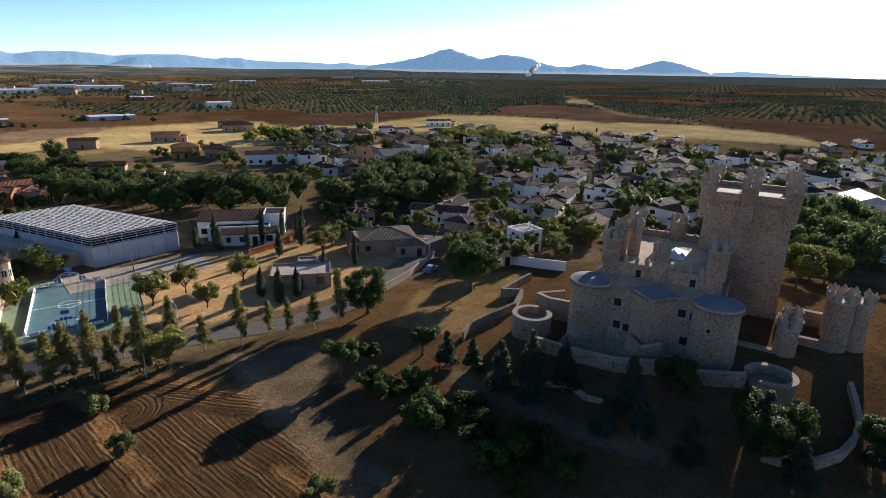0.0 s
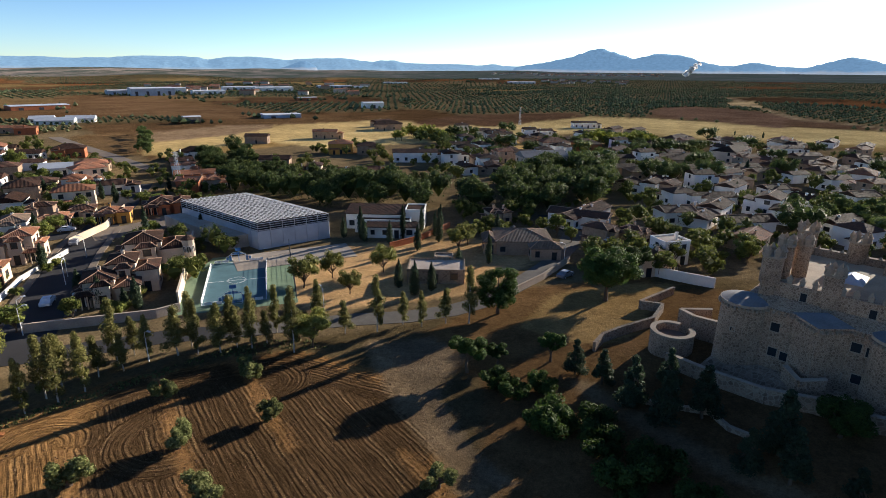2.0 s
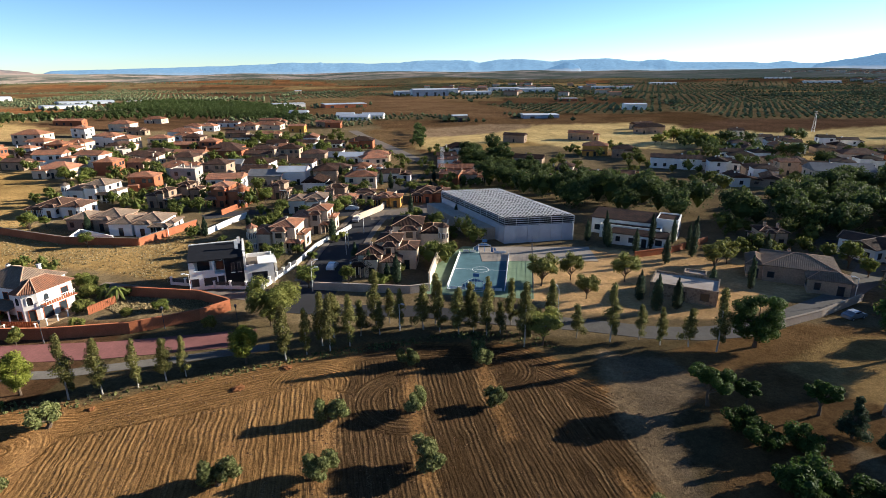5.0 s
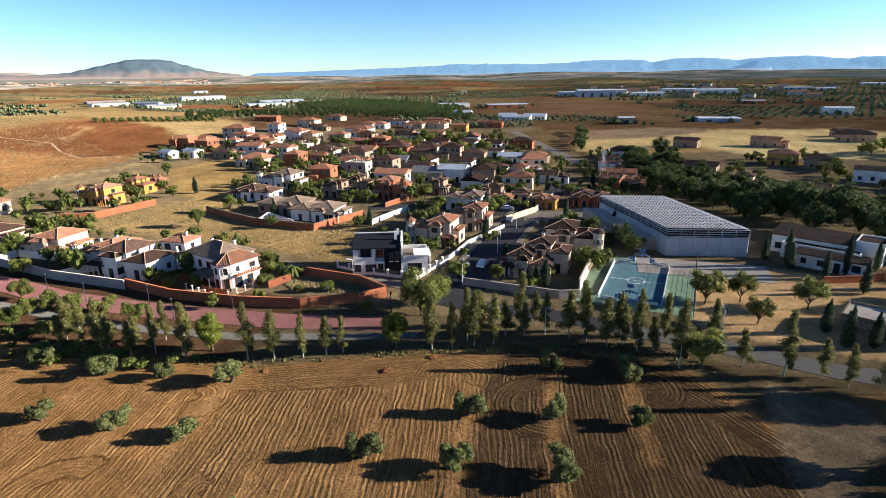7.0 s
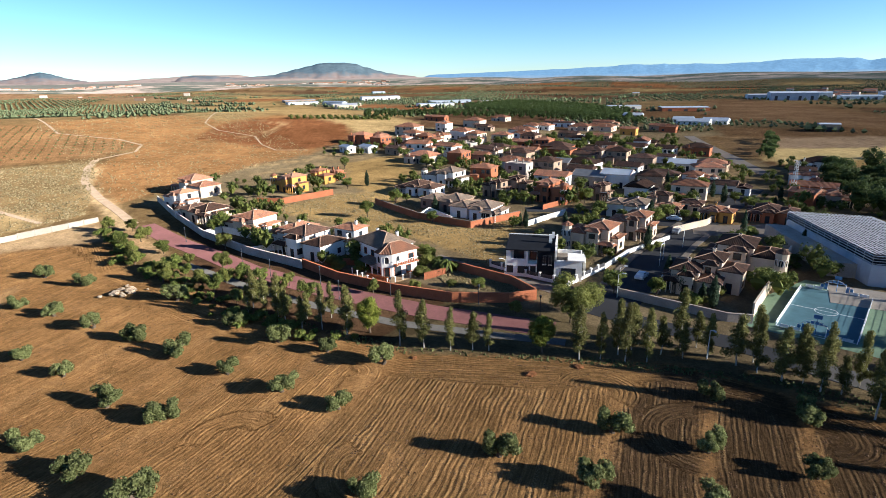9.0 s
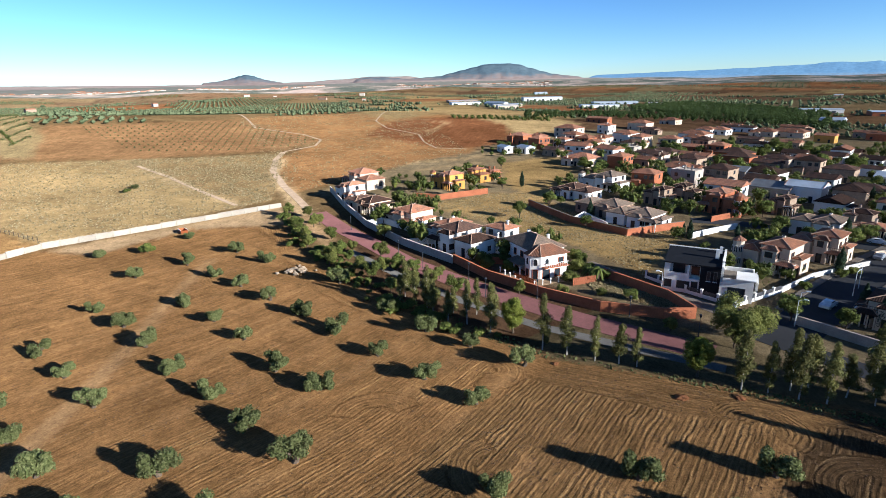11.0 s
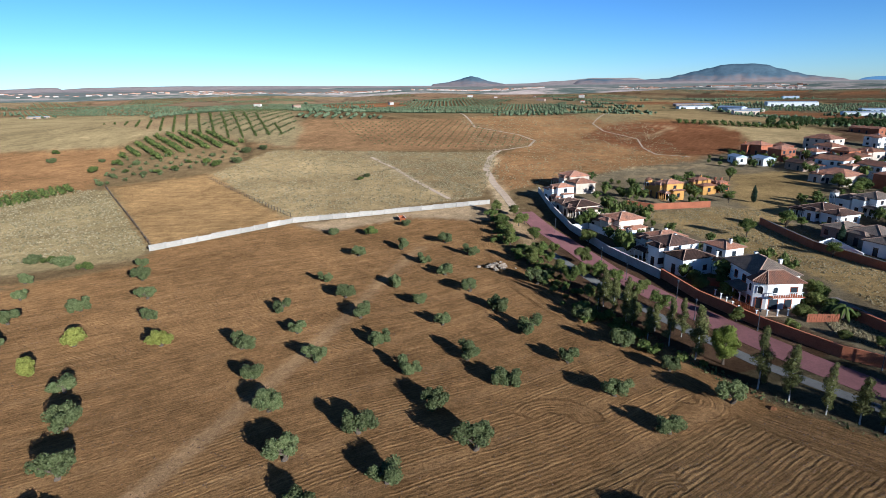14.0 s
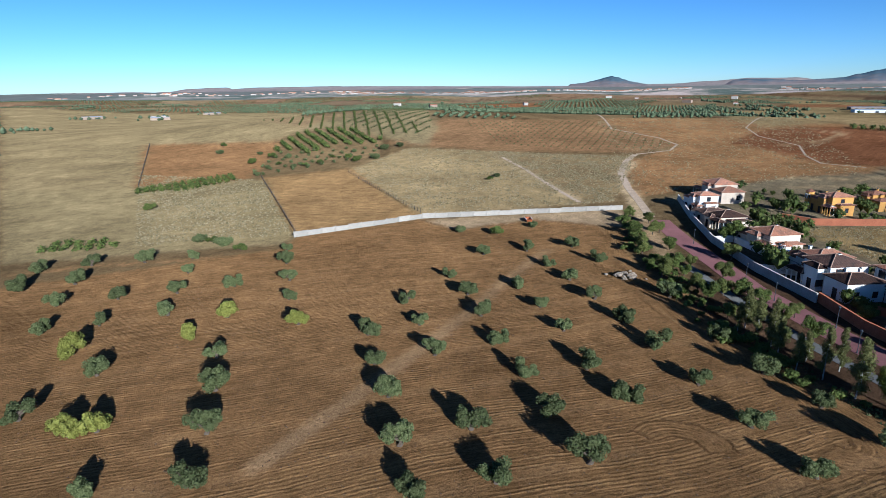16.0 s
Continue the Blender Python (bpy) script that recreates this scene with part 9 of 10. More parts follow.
# ---- trees ----
YELLOW = [(-36.2, -98.6), (-50.7, -88), (-59.7, -90), (-64.7, -75.8), (-24.9, -74.1), (-27.1, -72.2)]
POPLARS = [(-65.5, 59.5), (-64.7, 61.9), (-61.8, 61.6), (-58.2, 63.6), (-55.4, 64.6), (-52.3, 65.8), (-48.5, 68.4), (-47.3, 70.7), (-66.9, 49), (-67.6, 51.9), (-63.4, 51.7), (-64.7, 55.2), (-81.1, 17.3), (-79, 20.8), (-76.8, 24.6), (-75.7, 28), (-74.7, 30.4), (-67.4, 42.4), (-66.5, 45.6), (-62.6, 57.6), (-58.1, 66.6), (-105.8, -5.9), (-98.3, -1.4), (-92.9, 2.4), (-91.6, 5.8), (-87.9, 9.6), (-64.5, 48.6), (-52.9, 69.6), (-47.7, 74.5), (-45.4, 74.5), (-41.4, 77), (-36.6, 77), (-31.7, 79.1), (-28.4, 82.8), (-25, 82.8), (-21.3, 84.9), (-17.4, 85.7), (-103.6, -6.8), (-101.5, -3.7), (-96.2, -0.3), (-41.6, 69.1), (-51, 68.2), (-51.6, 73.1), (-97.1, 3.6), (-95.9, 7.9)]
LIMES = [(-87.5, 13.5), (-71.3, 38)]
WILD = [(-90.4, -143.9), (-91.4, -139.5), (-91.2, -134.8), (-192.9, -250), (-173.1, -221.7), (-208.4, -252), (-211.6, -242.7), (-201, -218.1), (-195.9, -221.3), (-209.3, -215.9), (-241.3, -221), (-223.2, -203), (-232.9, -198.3), (-227.5, -213.3), (-265.8, -206.2), (-217.5, -118.9), (-224.3, -119.2), (-218.4, -309.2), (-202.5, -290.6), (-106.9, -199.4), (-137.7, -84.9), (-140.3, -74.1), (-153.3, -68.8), (-90.6, -126.3), (-211.4, -266.5), (-197.2, -233.6), (-188, -231.9), (-224.1, -221.3), (-255.2, -209.6)]
KEEPTREES = [(67, 98.6), (75.9, 108.2), (76.3, 104.3), (89.2, 117.3), (98.1, 123.3), (85.8, 126)]
SHRUBS = [(-101.1, 38.5), (-103.9, 33.8), (-124.5, 35.1), (-127, 34.1), (-118, 35), (-111.9, 29.2), (-112.8, 37.4), (-118.6, 32.7), (-110.2, 75.4), (-113.8, 79.4), (-104, 75.1), (-111.6, 91), (-110.3, 87.6), (-79, 75.4), (-78.3, 72.9), (-81.6, 81.8), (-80.7, 73.6), (-122.4, 12.6), (-119.7, 17.4), (-126.7, 11.8)]
STREET = [(-79.7, 47.9), (-112.4, -0.3), (-107, 4.5), (-105.6, 17.4), (-102.8, 25.6), (-121.7, -8.3), (-130.9, -12.8), (-138.3, -20.9), (-149.8, -28.1), (-163.1, -35.6), (-175.8, -40), (-159, -39.6), (-127.1, -24.8), (-142.4, -33.2), (-129.9, -20.6), (-110.2, -4.7), (-100.5, -0.7), (-116.9, -13.7), (-108.8, -9), (-86.1, 40.2), (-163.9, -41), (-149.4, -34.8), (-166.5, -34.5), (-133.6, -23.8), (-119.8, -16.2), (-121.4, -11.5), (-116.9, -21.8), (-148.7, -13.3), (-177.5, -46.4), (-119.8, -4.4), (-115.6, 1.3)]
PARK = [(-53.2, 94), (-50, 100.6), (-42.9, 93.3), (-40.9, 106.9), (-27.5, 131.8), (-28.1, 124.1), (-39.7, 71.4), (-43.5, 73.1)]
PARKDARK = [(-34.7, 98.9), (-30.4, 95.9), (-27.8, 98.9), (-53.6, 126.9), (-46.4, 126.2), (-38.3, 123.5), (-35.2, 132.1), (-60, 128.6), (-25.3, 111.7)]
CYP = [(-55.1, 128.5), (-45, 132.3), (-37.1, 140.2), (-19.8, 118.2), (-37.6, 136.8), (-107.8, 113.4), (-42.2, 139.8)]
BUSH = [(-6.7, 64.4), (-3.4, 66.1), (-9.6, 66.5), (-0.6, 57.6), (4.1, 55.2), (6.3, 50.1), (9.6, 52.5), (7.7, 46.7), (13.3, 48.6), (-2.4, 59.2), (3.6, 59.2), (30.3, 62.2)]
DARKCON = [(0.8, 71.2), (4.4, 69), (7.8, 64.2), (11.4, 61), (18.7, 54.6), (22.4, 53.3), (26.4, 49.6), (22.4, 57.4), (12.7, 69.6), (15.7, 62.8), (34.6, 51.1), (38, 51.8), (45.2, 48.3), (35.2, 45.5)]


def full_kind(seed):
    """Dense egg-shaped crown on a short trunk."""
    rng = np.random.default_rng(seed)
    cl = []
    for i in range(46):
        d = Vector(rng.normal(size=3)).normalized()
        k = rng.uniform(0.45, 0.8)
        cl.append((d.x * 2.0 * k, d.y * 2.0 * k, 3.4 + d.z * 2.5 * k, 0.75, 0.75, 0.7))
    return make_tree("rounded_tree", "dense bright green rounded tree by the field edge", "tree", seed, 2.2, 0.17, cl, 110, 0.15, M_LIME, M_BARK)


olive_kinds = [olive_kind(s) for s in (11, 12, 13, 14)]
plant(olive_kinds, OLIVES + OLIVES_EAST, "olive grove", 1.0, 1.5, 3)
plant([olive_kind(21, M_YELLOW, "yellowing almond tree on bare ploughed soil")], YELLOW, "almond trees", 1.15, 1.6, 4)
plant([poplar_kind(s) for s in (31, 32, 33, 34)], POPLARS, "poplar row", 0.68, 1.1, 5)
plant([broad_kind(s, 1.8, 3.0, 3.4, M_WILLOW if s < 43 else M_LEAF) for s in (41, 42, 43)], STREET, "promenade trees", 0.55, 0.95, 6)
plant([broad_kind(s, 2.4, 4.2, 4.0, M_WILLOW, "leafy park tree in a sandy square") for s in (44, 45)], PARK, "park trees", 0.75, 1.2, 7)
plant([cypress_kind(46, 6.5, 1.1, "conifer_tree", "dark upright park conifer")], PARKDARK, "park conifers", 0.8, 1.1, 8)
plant([cypress_kind(47)], CYP, "cypresses", 0.85, 1.2, 9)
pine_kind(51, -13.2, 90.6, 3.9, 5.2, 7.6, 3.4)
pine_kind(52, 5.4, 99.5, 5.8, 6.6, 5.6, 4.4)
pine_kind(57, 10.8, 114.0, 3.6, 5.2, 4.0, 4.0)
pine_kind(58, -14.1, 69.4, 2.7, 4.1, 2.8, 3.2)
pine_kind(59, -10.4, 72.3, 1.5, 2.6, 2.0, 1.6)
pine_kind(48, 35.0, 50.5, 4.4, 4.4, 4.2, 3.0)
pine_kind(49, 45.5, 48.0, 2.6, 4.6, 2.6, 3.6)
pine_kind(50, 29.2, 61.0, 2.6, 3.0, 3.6, 1.6)
pine_kind(60, -2.8, 74.5, 1.9, 3.4, 2.8, 2.2)
plant([bush_kind(53), bush_kind(54)], BUSH, "castle slope shrubs", 0.8, 1.3, 11)
plant([cedar_kind(55), cedar_kind(56)], DARKCON, "castle slope conifers", 0.75, 1.15, 12)
big = broad_kind(39, 3.9, 4.3, 5.2, M_WILLOW, "large pale green willow at the street corner", 330, 2.2)
big.matrix_world = pose(-82.6, 50.6, 0)

plant([full_kind(s) for s in (35, 36)], LIMES, "bright rounded trees", 0.95, 1.1, 14)


def palm(x, y, h, seed):
    """Palm with a ringed trunk and drooping fronds."""
    rng = np.random.default_rng(seed)
    t = thing("palm_tree", "small palm with drooping green fronds in a garden", "tree", pose(x, y, gz(x, y)), "garden palms")
    bm = bmesh.new()
    for k in range(6):
        tube(bm, (0, 0, h * k / 6 - 0.1), (0, 0, h * (k + 1) / 6 - 0.08), 0.26, 0.2, 8)
    part("trunk", bm, M_BARK, t)
    for k in range(20):
        a, up = rng.uniform(0, 6.28), rng.uniform(0.2, 1.3)
        bm = bmesh.new()
        rows = []
        for j in range(6):
            q = j / 5
            r, z, w = 2.1 * q, h + 1.5 * up * q - 2.3 * q * q, 0.34 * math.sin(math.pi * (0.12 + 0.85 * q)) + 0.02
            c, s = math.cos(a), math.sin(a)
            rows.append([bm.verts.new((c * r - s * w, s * r + c * w, z - 0.16)), bm.verts.new((c * r, s * r, z)), bm.verts.new((c * r + s * w, s * r - c * w, z - 0.16))])
        for r0, r1 in zip(rows, rows[1:]):
            for i in (0, 1):
                bm.faces.new((r0[i], r0[i + 1], r1[i + 1], r1[i]))
        part("frond", bm, M_LEAF, t)


palm(-112.3, 35.5, 2.6, 0)
palm(-114.8, 34.5, 1.8, 1)
palm(-119.3, 29.9, 1.6, 2)
plant([bush_kind(37, M_LEAF, "bushy green garden shrub beside a wall"), bush_kind(38, M_WILLOW, "pale green garden shrub on dry grass")], SHRUBS, "garden shrubs", 0.5, 0.85, 15)


def tufts(name, label, polys, count, size, mat, seed, tall=1.0):
    """Loose small tufts or clods strewn over plots, too many to count."""
    rng = np.random.default_rng(seed)
    base = np.array([(1, 0, 0), (-0.5, 0.87, 0), (-0.5, -0.87, 0), (0, 0, 1)], float)
    V, n = [], 0
    for poly in polys:
        xs, ys = [p[0] for p in poly], [p[1] for p in poly]
        x, y = rng.uniform(min(xs), max(xs), count * 4), rng.uniform(min(ys), max(ys), count * 4)
        keep = inside(poly, x, y) & (rng.random(len(x)) < 0.35 + 0.65 * (np.sin(x * 0.23 + 2 * np.sin(y * 0.11)) * np.sin(y * 0.19) > -0.1))
        x, y = x[keep][:count], y[keep][:count]
        z = ground_z(x, y)
        s = size * rng.uniform(0.4, 1.5, len(x)) ** 1.5
        b = base[None] * rng.uniform(0.6, 1.4, (len(x), 4, 3)) * np.stack([s, s, s * tall], -1)[:, None, :]
        a = rng.uniform(0, 6.28, len(x))
        c, q = np.cos(a)[:, None], np.sin(a)[:, None]
        V.append(np.stack([b[:, :, 0] * c - b[:, :, 1] * q + x[:, None], b[:, :, 0] * q + b[:, :, 1] * c + y[:, None], b[:, :, 2] + z[:, None] - 0.02], -1).reshape(-1, 3))
    V = np.vstack(V)
    k = np.arange(len(V) // 4)[:, None, None] * 4
    F = (np.array([(0, 1, 3), (1, 2, 3), (2, 0, 3)])[None] + k).reshape(-1, 3)
    me = bpy.data.meshes.new(name)
    me.from_pydata(V.tolist(), [], F.tolist())
    me.materials.append(mat)
    tagged(new(name, me), label, "ground cover", kind="stuff")


M_CLOD = foliage("dry_soil_clods", (0.075, 0.043, 0.024), (0.17, 0.10, 0.055), 0.0)
M_DRYGRASS = foliage("dry_grass_tufts", (0.14, 0.11, 0.05), (0.36, 0.28, 0.15), 0.0, 0.05)
M_WEED = foliage("field_edge_weeds", (0.055, 0.07, 0.022), (0.15, 0.14, 0.05), 0.0)
tufts("soil_clods", "loose clods strewn over the ploughed field", [[(-8, 42), (-20, 64), (-42, 69), (-62, 54), (-76, 20), (-40, -12), (-10, 0)], [(-76, 18), (-108, -12), (-140, -36), (-185, -52), (-146, -104), (-98, -118), (-20, -110), (-20, -12)]], 10000, 0.1, M_CLOD, 61, 0.7)
tufts("dry_grass", "dry grass tufts on the vacant plots", [[(-190.6, -3), (-205.7, 23.3), (-205.7, 37.1), (-145.9, 53.7), (-152.8, 72.1), (-139.7, 63.4), (-113.9, 46.6), (-136.7, 38.3), (-148.3, 30.1), (-170.7, 11.9)], [(-115.4, 32.2), (-113.8, 37.8), (-97.3, 49.5), (-95.7, 43.1), (-105.2, 33)]], 9000, 0.17, M_DRYGRASS, 62, 0.9)
tufts("field_grass", "dry grass and stubble on the fields beyond the wall", [[(-208.7, -193.3), (-266.2, -200.6), (-282.7, -152.4), (-194.4, -65), (-148.9, -107.2)], [(-146.4, -278.4), (-167.5, -211.9), (-108.6, -125.3), (-93, -145.9), (-77.1, -154.9)], [(-282.7, -152.4), (-302, -78.4), (-201.8, -58.5), (-194.4, -65)], [(-436.4, -146.6), (-510, -18.1), (-300.9, 21.7), (-213.9, -52.8)]], 9000, 0.27, M_DRYGRASS, 63, 0.9)
tufts("weeds", "green weeds along the edge of the ploughed field", [[(-68.4, 42.8), (-53.5, 66.3), (-44, 74.3), (-36.8, 71.9), (-40.9, 69.6), (-52, 64.6), (-66.5, 41.5)], [(-105.7, -7.5), (-82.4, 16.2), (-67.5, 42.2), (-66.4, 41.5), (-79.2, 15.3), (-101.4, -7.6)]], 2500, 0.17, M_WEED, 64, 1.3)


def soil_mound(x, y, r, h, seed):
    rng = np.random.default_rng(seed)
    bm = bmesh.new()
    bmesh.ops.create_icosphere(bm, subdivisions=3, radius=1)
    for v in bm.verts:
        k = 1 + 0.22 * math.sin(v.co.x * 5 + seed) * math.cos(v.co.y * 6) + rng.normal(0, 0.05)
        v.co = Vector((v.co.x * r * k * 1.3, v.co.y * r * k, max(-0.1, v.co.z) * h * k))
    ob = new("soil_mound", mesh_of("soil_mound", bm, M_CLAYSOIL))
    ob.matrix_world = pose(x, y, gz(x, y), 0, 0, seed * 40)
    tagged(ob, "low mound of freshly dug orange soil in the field", "soil mound", "soil mounds")


M_CLAYSOIL = surface("fresh_orange_soil", (0.21, 0.088, 0.034), 0.95, 0.8, 5, 0.35, 0.8, 0.1)
soil_mound(-65.4, 41.1, 0.6, 0.3, 1)
soil_mound(-65.8, 33.4, 0.7, 0.35, 2)
soil_mound(-76.2, 18.4, 0.4, 0.25, 3)

plant([bush_kind(26, M_OLIVE, "grey-green wild shrub on the dry slope"), bush_kind(27, M_LEAF, "green wild shrub on the dry slope")], WILD, "wild shrubs", 0.6, 1.1, 16)


def post_fence(pts, label, h=1.5, gap=2.6):
    """Old posts with three wires."""
    t = thing("wire_fence", label, "fence", pose(pts[0][0], pts[0][1], 0))
    bm = bmesh.new()
    tube(bm, (0, 0, -0.2), (0, 0, h), 0.09, 0.07, 6)
    post = mesh_of("post", bm, M_BARK)
    wires = bmesh.new()
    for (ax, ay), (bx, by) in zip(pts, pts[1:]):
        n = max(1, int(math.hypot(bx - ax, by - ay) / gap))
        for k in range(n + 1):
            x, y = ax + (bx - ax) * k / n, ay + (by - ay) * k / n
            part("post", post, None, t).matrix_basis = pose(x - pts[0][0], y - pts[0][1], gz(x, y))
            if k < n:
                x1, y1 = ax + (bx - ax) * (k + 1) / n, ay + (by - ay) * (k + 1) / n
                for z in (0.4, 0.8, 1.2):
                    tube(wires, (x - pts[0][0], y - pts[0][1], gz(x, y) + z), (x1 - pts[0][0], y1 - pts[0][1], gz(x1, y1) + z), 0.02, 0.02, 4)
    part("wire", wires, M_DARK, t)


post_fence([(-170.8, -215.8), (-135.6, -163), (-111.7, -128.1)], "old post and wire fence along the tilled plot")
post_fence([(-200.1, -187.6), (-175.5, -147.8), (-152.7, -110.6)], "old post and wire fence beside the dry field")
post_fence([(-205.7, -370.4), (-160.6, -298.4), (-129.7, -248.3)], "dark post fence beside the red field")


def skip(x, y, rot):
    t = thing("skip_container", "small orange open skip beside the white field wall", "skip", pose(x, y, gz(x, y), 0, 0, rot))
    bm = bmesh.new()
    rings = [[bm.verts.new((sx * a, sy * b, z)) for sx, sy in ((-1, -1), (1, -1), (1, 1), (-1, 1))] for a, b, z in ((1.5, 0.8, 0.1), (2.0, 0.95, 1.0), (1.92, 0.87, 1.0), (1.42, 0.72, 0.18))]
    for r0, r1 in zip(rings, rings[1:]):
        for i in range(4):
            bm.faces.new((r0[i], r0[(i + 1) % 4], r1[(i + 1) % 4], r1[i]))
    bm.faces.new(rings[0][::-1])
    bm.faces.new(rings[3])
    part("tray", bm, M_TERRA, t)
    for s in (-1, 1):
        bm = bmesh.new()
        box(bm, -1.9, 1.9, s * 0.96 - 0.04, s * 0.96 + 0.04, 0.9, 1.04)
        part("rim", bm, M_WHITE, t, "pale rim")


skip(-160.2, -73.4, 35)

plant([broad_kind(28, 3.0, 3.8, 4.6, M_LEAF, "broad green tree beside the castle gate", 150, 2.0)], KEEPTREES, "castle gate trees", 0.9, 1.2, 17)

# ---- woods, gardens, far groves ----
garden_kinds = [broad_kind(s, 1.7, 3.2, 2.8, M_LEAF, "leafy green garden tree", 66, 1.4) for s in (64, 65)] + [cypress_kind(66, 5.0, 0.9, "conifer_tree", "dark green garden conifer tree")]
started = set()


def set_tree(k, x, y, s, rot, group):
    m = pose(x, y, gz(x, y), 0, 0, rot) @ Matrix.Diagonal((s, s, s, 1))
    if k.name not in started:
        started.add(k.name)
        k.matrix_world = m
        return tagged(k, group=group)
    keep = k.scale.copy()
    k.scale = (1, 1, 1)
    c = copy_thing(k, m)
    k.scale = keep
    return tagged(c, group=group)


def leaf_mass(name, label, spots, leaf, seed, per=52, size=0.30):
    """A closed canopy of many crowns, none of which can be told apart."""
    rng = np.random.default_rng(seed)
    cl = []
    for x, y, r, h in spots:
        g = gz(x, y)
        cl.append((x, y, g + h * 0.5, r * 0.85, r * 0.85, h * 0.46))
        for i in range(9):
            a, k = rng.uniform(0, 6.28), math.sqrt(rng.uniform(0.05, 1)) * 0.74
            s = r * rng.uniform(0.28, 0.46)
            cl.append((x + math.cos(a) * r * k, y + math.sin(a) * r * k, g + h * (0.9 - 0.45 * k * k) * rng.uniform(0.85, 1.05), s, s, s * 0.85))
    me = leaf_cloud(name, cl, per, size, leaf, rng, 0.0, True)
    return tagged(new(name, me), label, "trees", kind="stuff")


def wood(poly, step, tall, seed):
    rng = np.random.default_rng(seed)
    xs, ys = [p[0] for p in poly], [p[1] for p in poly]
    spots = []
    for x in np.arange(min(xs), max(xs), step):
        for y in np.arange(min(ys), max(ys), step):
            px, py = x + rng.uniform(-0.4, 0.4) * step, y + rng.uniform(-0.4, 0.4) * step
            if inside(poly, np.array([px]), np.array([py]))[0] and rng.random() < 0.85:
                k = rng.uniform(0.7, 1.2)
                spots.append((float(px), float(py), (4.7 if tall else 2.5) * k, (10.0 if tall else 5.6) * k))
    leaf_mass("wood", "dense dark green trees of the town wood", spots, M_WOODLEAF, seed, 120 if tall else 56, 0.3 if tall else 0.27)


wood([(-128.9, 173.3), (-82.2, 177.4), (-62.6, 180.9), (-36.2, 173.3), (-30.7, 207.6), (-15.2, 234.8), (10.3, 250.3), (9.5, 184), (-5.1, 168.7), (-30.4, 161.8), (-53.8, 156.8), (-71.3, 154.2), (-99.1, 159)], 6.7, True, 1)
wood([(-169.2, 216.6), (-149.8, 226.8), (-108.2, 206.6), (-76, 202.1), (-53.5, 201.8), (-51.2, 186.6), (-75.7, 179.2), (-115, 181.6), (-150.1, 191.6)], 5, False, 2)
wood([(-116.3, 370.9), (-75.2, 356.7), (-52.5, 324.1), (-47.6, 280.9), (-76, 304.9), (-109.5, 338.2)], 6, False, 3)
wood([(4.7, 371.6), (36.5, 393.1), (41.8, 337.8), (16.7, 310.7)], 6, False, 4)
wood([(-487.7, 79.2), (-637.2, 182.6), (-644.4, 285.4), (-464.8, 347.7), (-410, 307.2), (-496.6, 255.7), (-517.4, 170.6), (-448.4, 77.2)], 9, False, 5)
wood([(-833.5, 293.7), (-906.0, 413.4), (-750.2, 435.1), (-589.0, 419.0), (-442.6, 316.9), (-499.5, 301.3), (-592.3, 288.9), (-712.0, 258.2)], 7, False, 11)
wood([(62.9, 200.2), (79.6, 206.2), (90.7, 192.6), (79.3, 168.6), (65.2, 171.2), (57.5, 181.5)], 6, False, 6)
wood([(107.4, 148.4), (132.5, 161.4), (93.5, 109.9), (82.4, 111)], 8.7, True, 7)
wood([(-188.4, 229.7), (-165.6, 245.4), (-137.4, 205.8), (-154.1, 192.4)], 10.2, True, 8)
wood([(101.4, 156.3), (111.9, 160.3), (121.5, 146.6), (93.5, 109.9), (73.8, 103.6), (76.6, 113.9)], 6.5, True, 9)
wood([(-306, 331.4), (-277.6, 308.3), (-213.8, 235.8), (-216.1, 229.5)], 5, False, 10)
# rough scrub between the olive field and the tree-lined path
rng_b = np.random.default_rng(31)
SCRUB = []
for (x0, y0), (x1, y1) in zip([(-84, 8), (-104, -10), (-140, -32)], [(-104, -10), (-140, -32), (-178, -49)]):
    for i in range(46):
        k = rng_b.random()
        h = float(rng_b.uniform(0.7, 1.7))
        SCRUB.append((x0 + (x1 - x0) * k + float(rng_b.normal(0, 1.5)), y0 + (y1 - y0) * k + float(rng_b.normal(0, 1.5)), h * 0.75, h))
leaf_mass("scrub", "dark green scrub along the edge of the olive field", SCRUB, M_LEAF, 32, 30, 0.16)

GARDEN = [(-155.4, 44.6), (-112.4, 88.3), (-136, 106.9), (-157.9, 115.4), (-175.7, 105.2), (-162.8, 100.9), (-343.8, 128.6), (-318.3, 119.1), (-237.2, 120.1), (-160.8, 147.2), (-155.3, 147.1), (-146.9, 144.1), (-134.6, 111.8), (-130.1, 104.4), (-132.4, 116.1), (-128.8, 117), (-144.6, 94.9), (-139.4, 87.8), (-139.2, 80.2), (-140.8, 68.3), (-143.4, 67.7), (-188.8, 152), (-177.9, 146.1), (-174.9, 138.6), (-180.6, 137.8), (-169, 49.6), (-168.9, 27.4), (-165, -17.1), (-166.2, -14.9), (-257, 32.5), (-217.3, 35.9), (-214.4, 27.7), (-100.3, 109), (-108.1, 116), (-91.3, 77.5), (-88.1, 76.4), (-79, 75.4), (-76.9, 76.1), (-84.7, 75.6), (-137.7, 144.5), (-130, 143.4), (-134.7, 152.8), (-143.9, 165.1), (-145.2, 147.2), (-255.2, 88.2)]
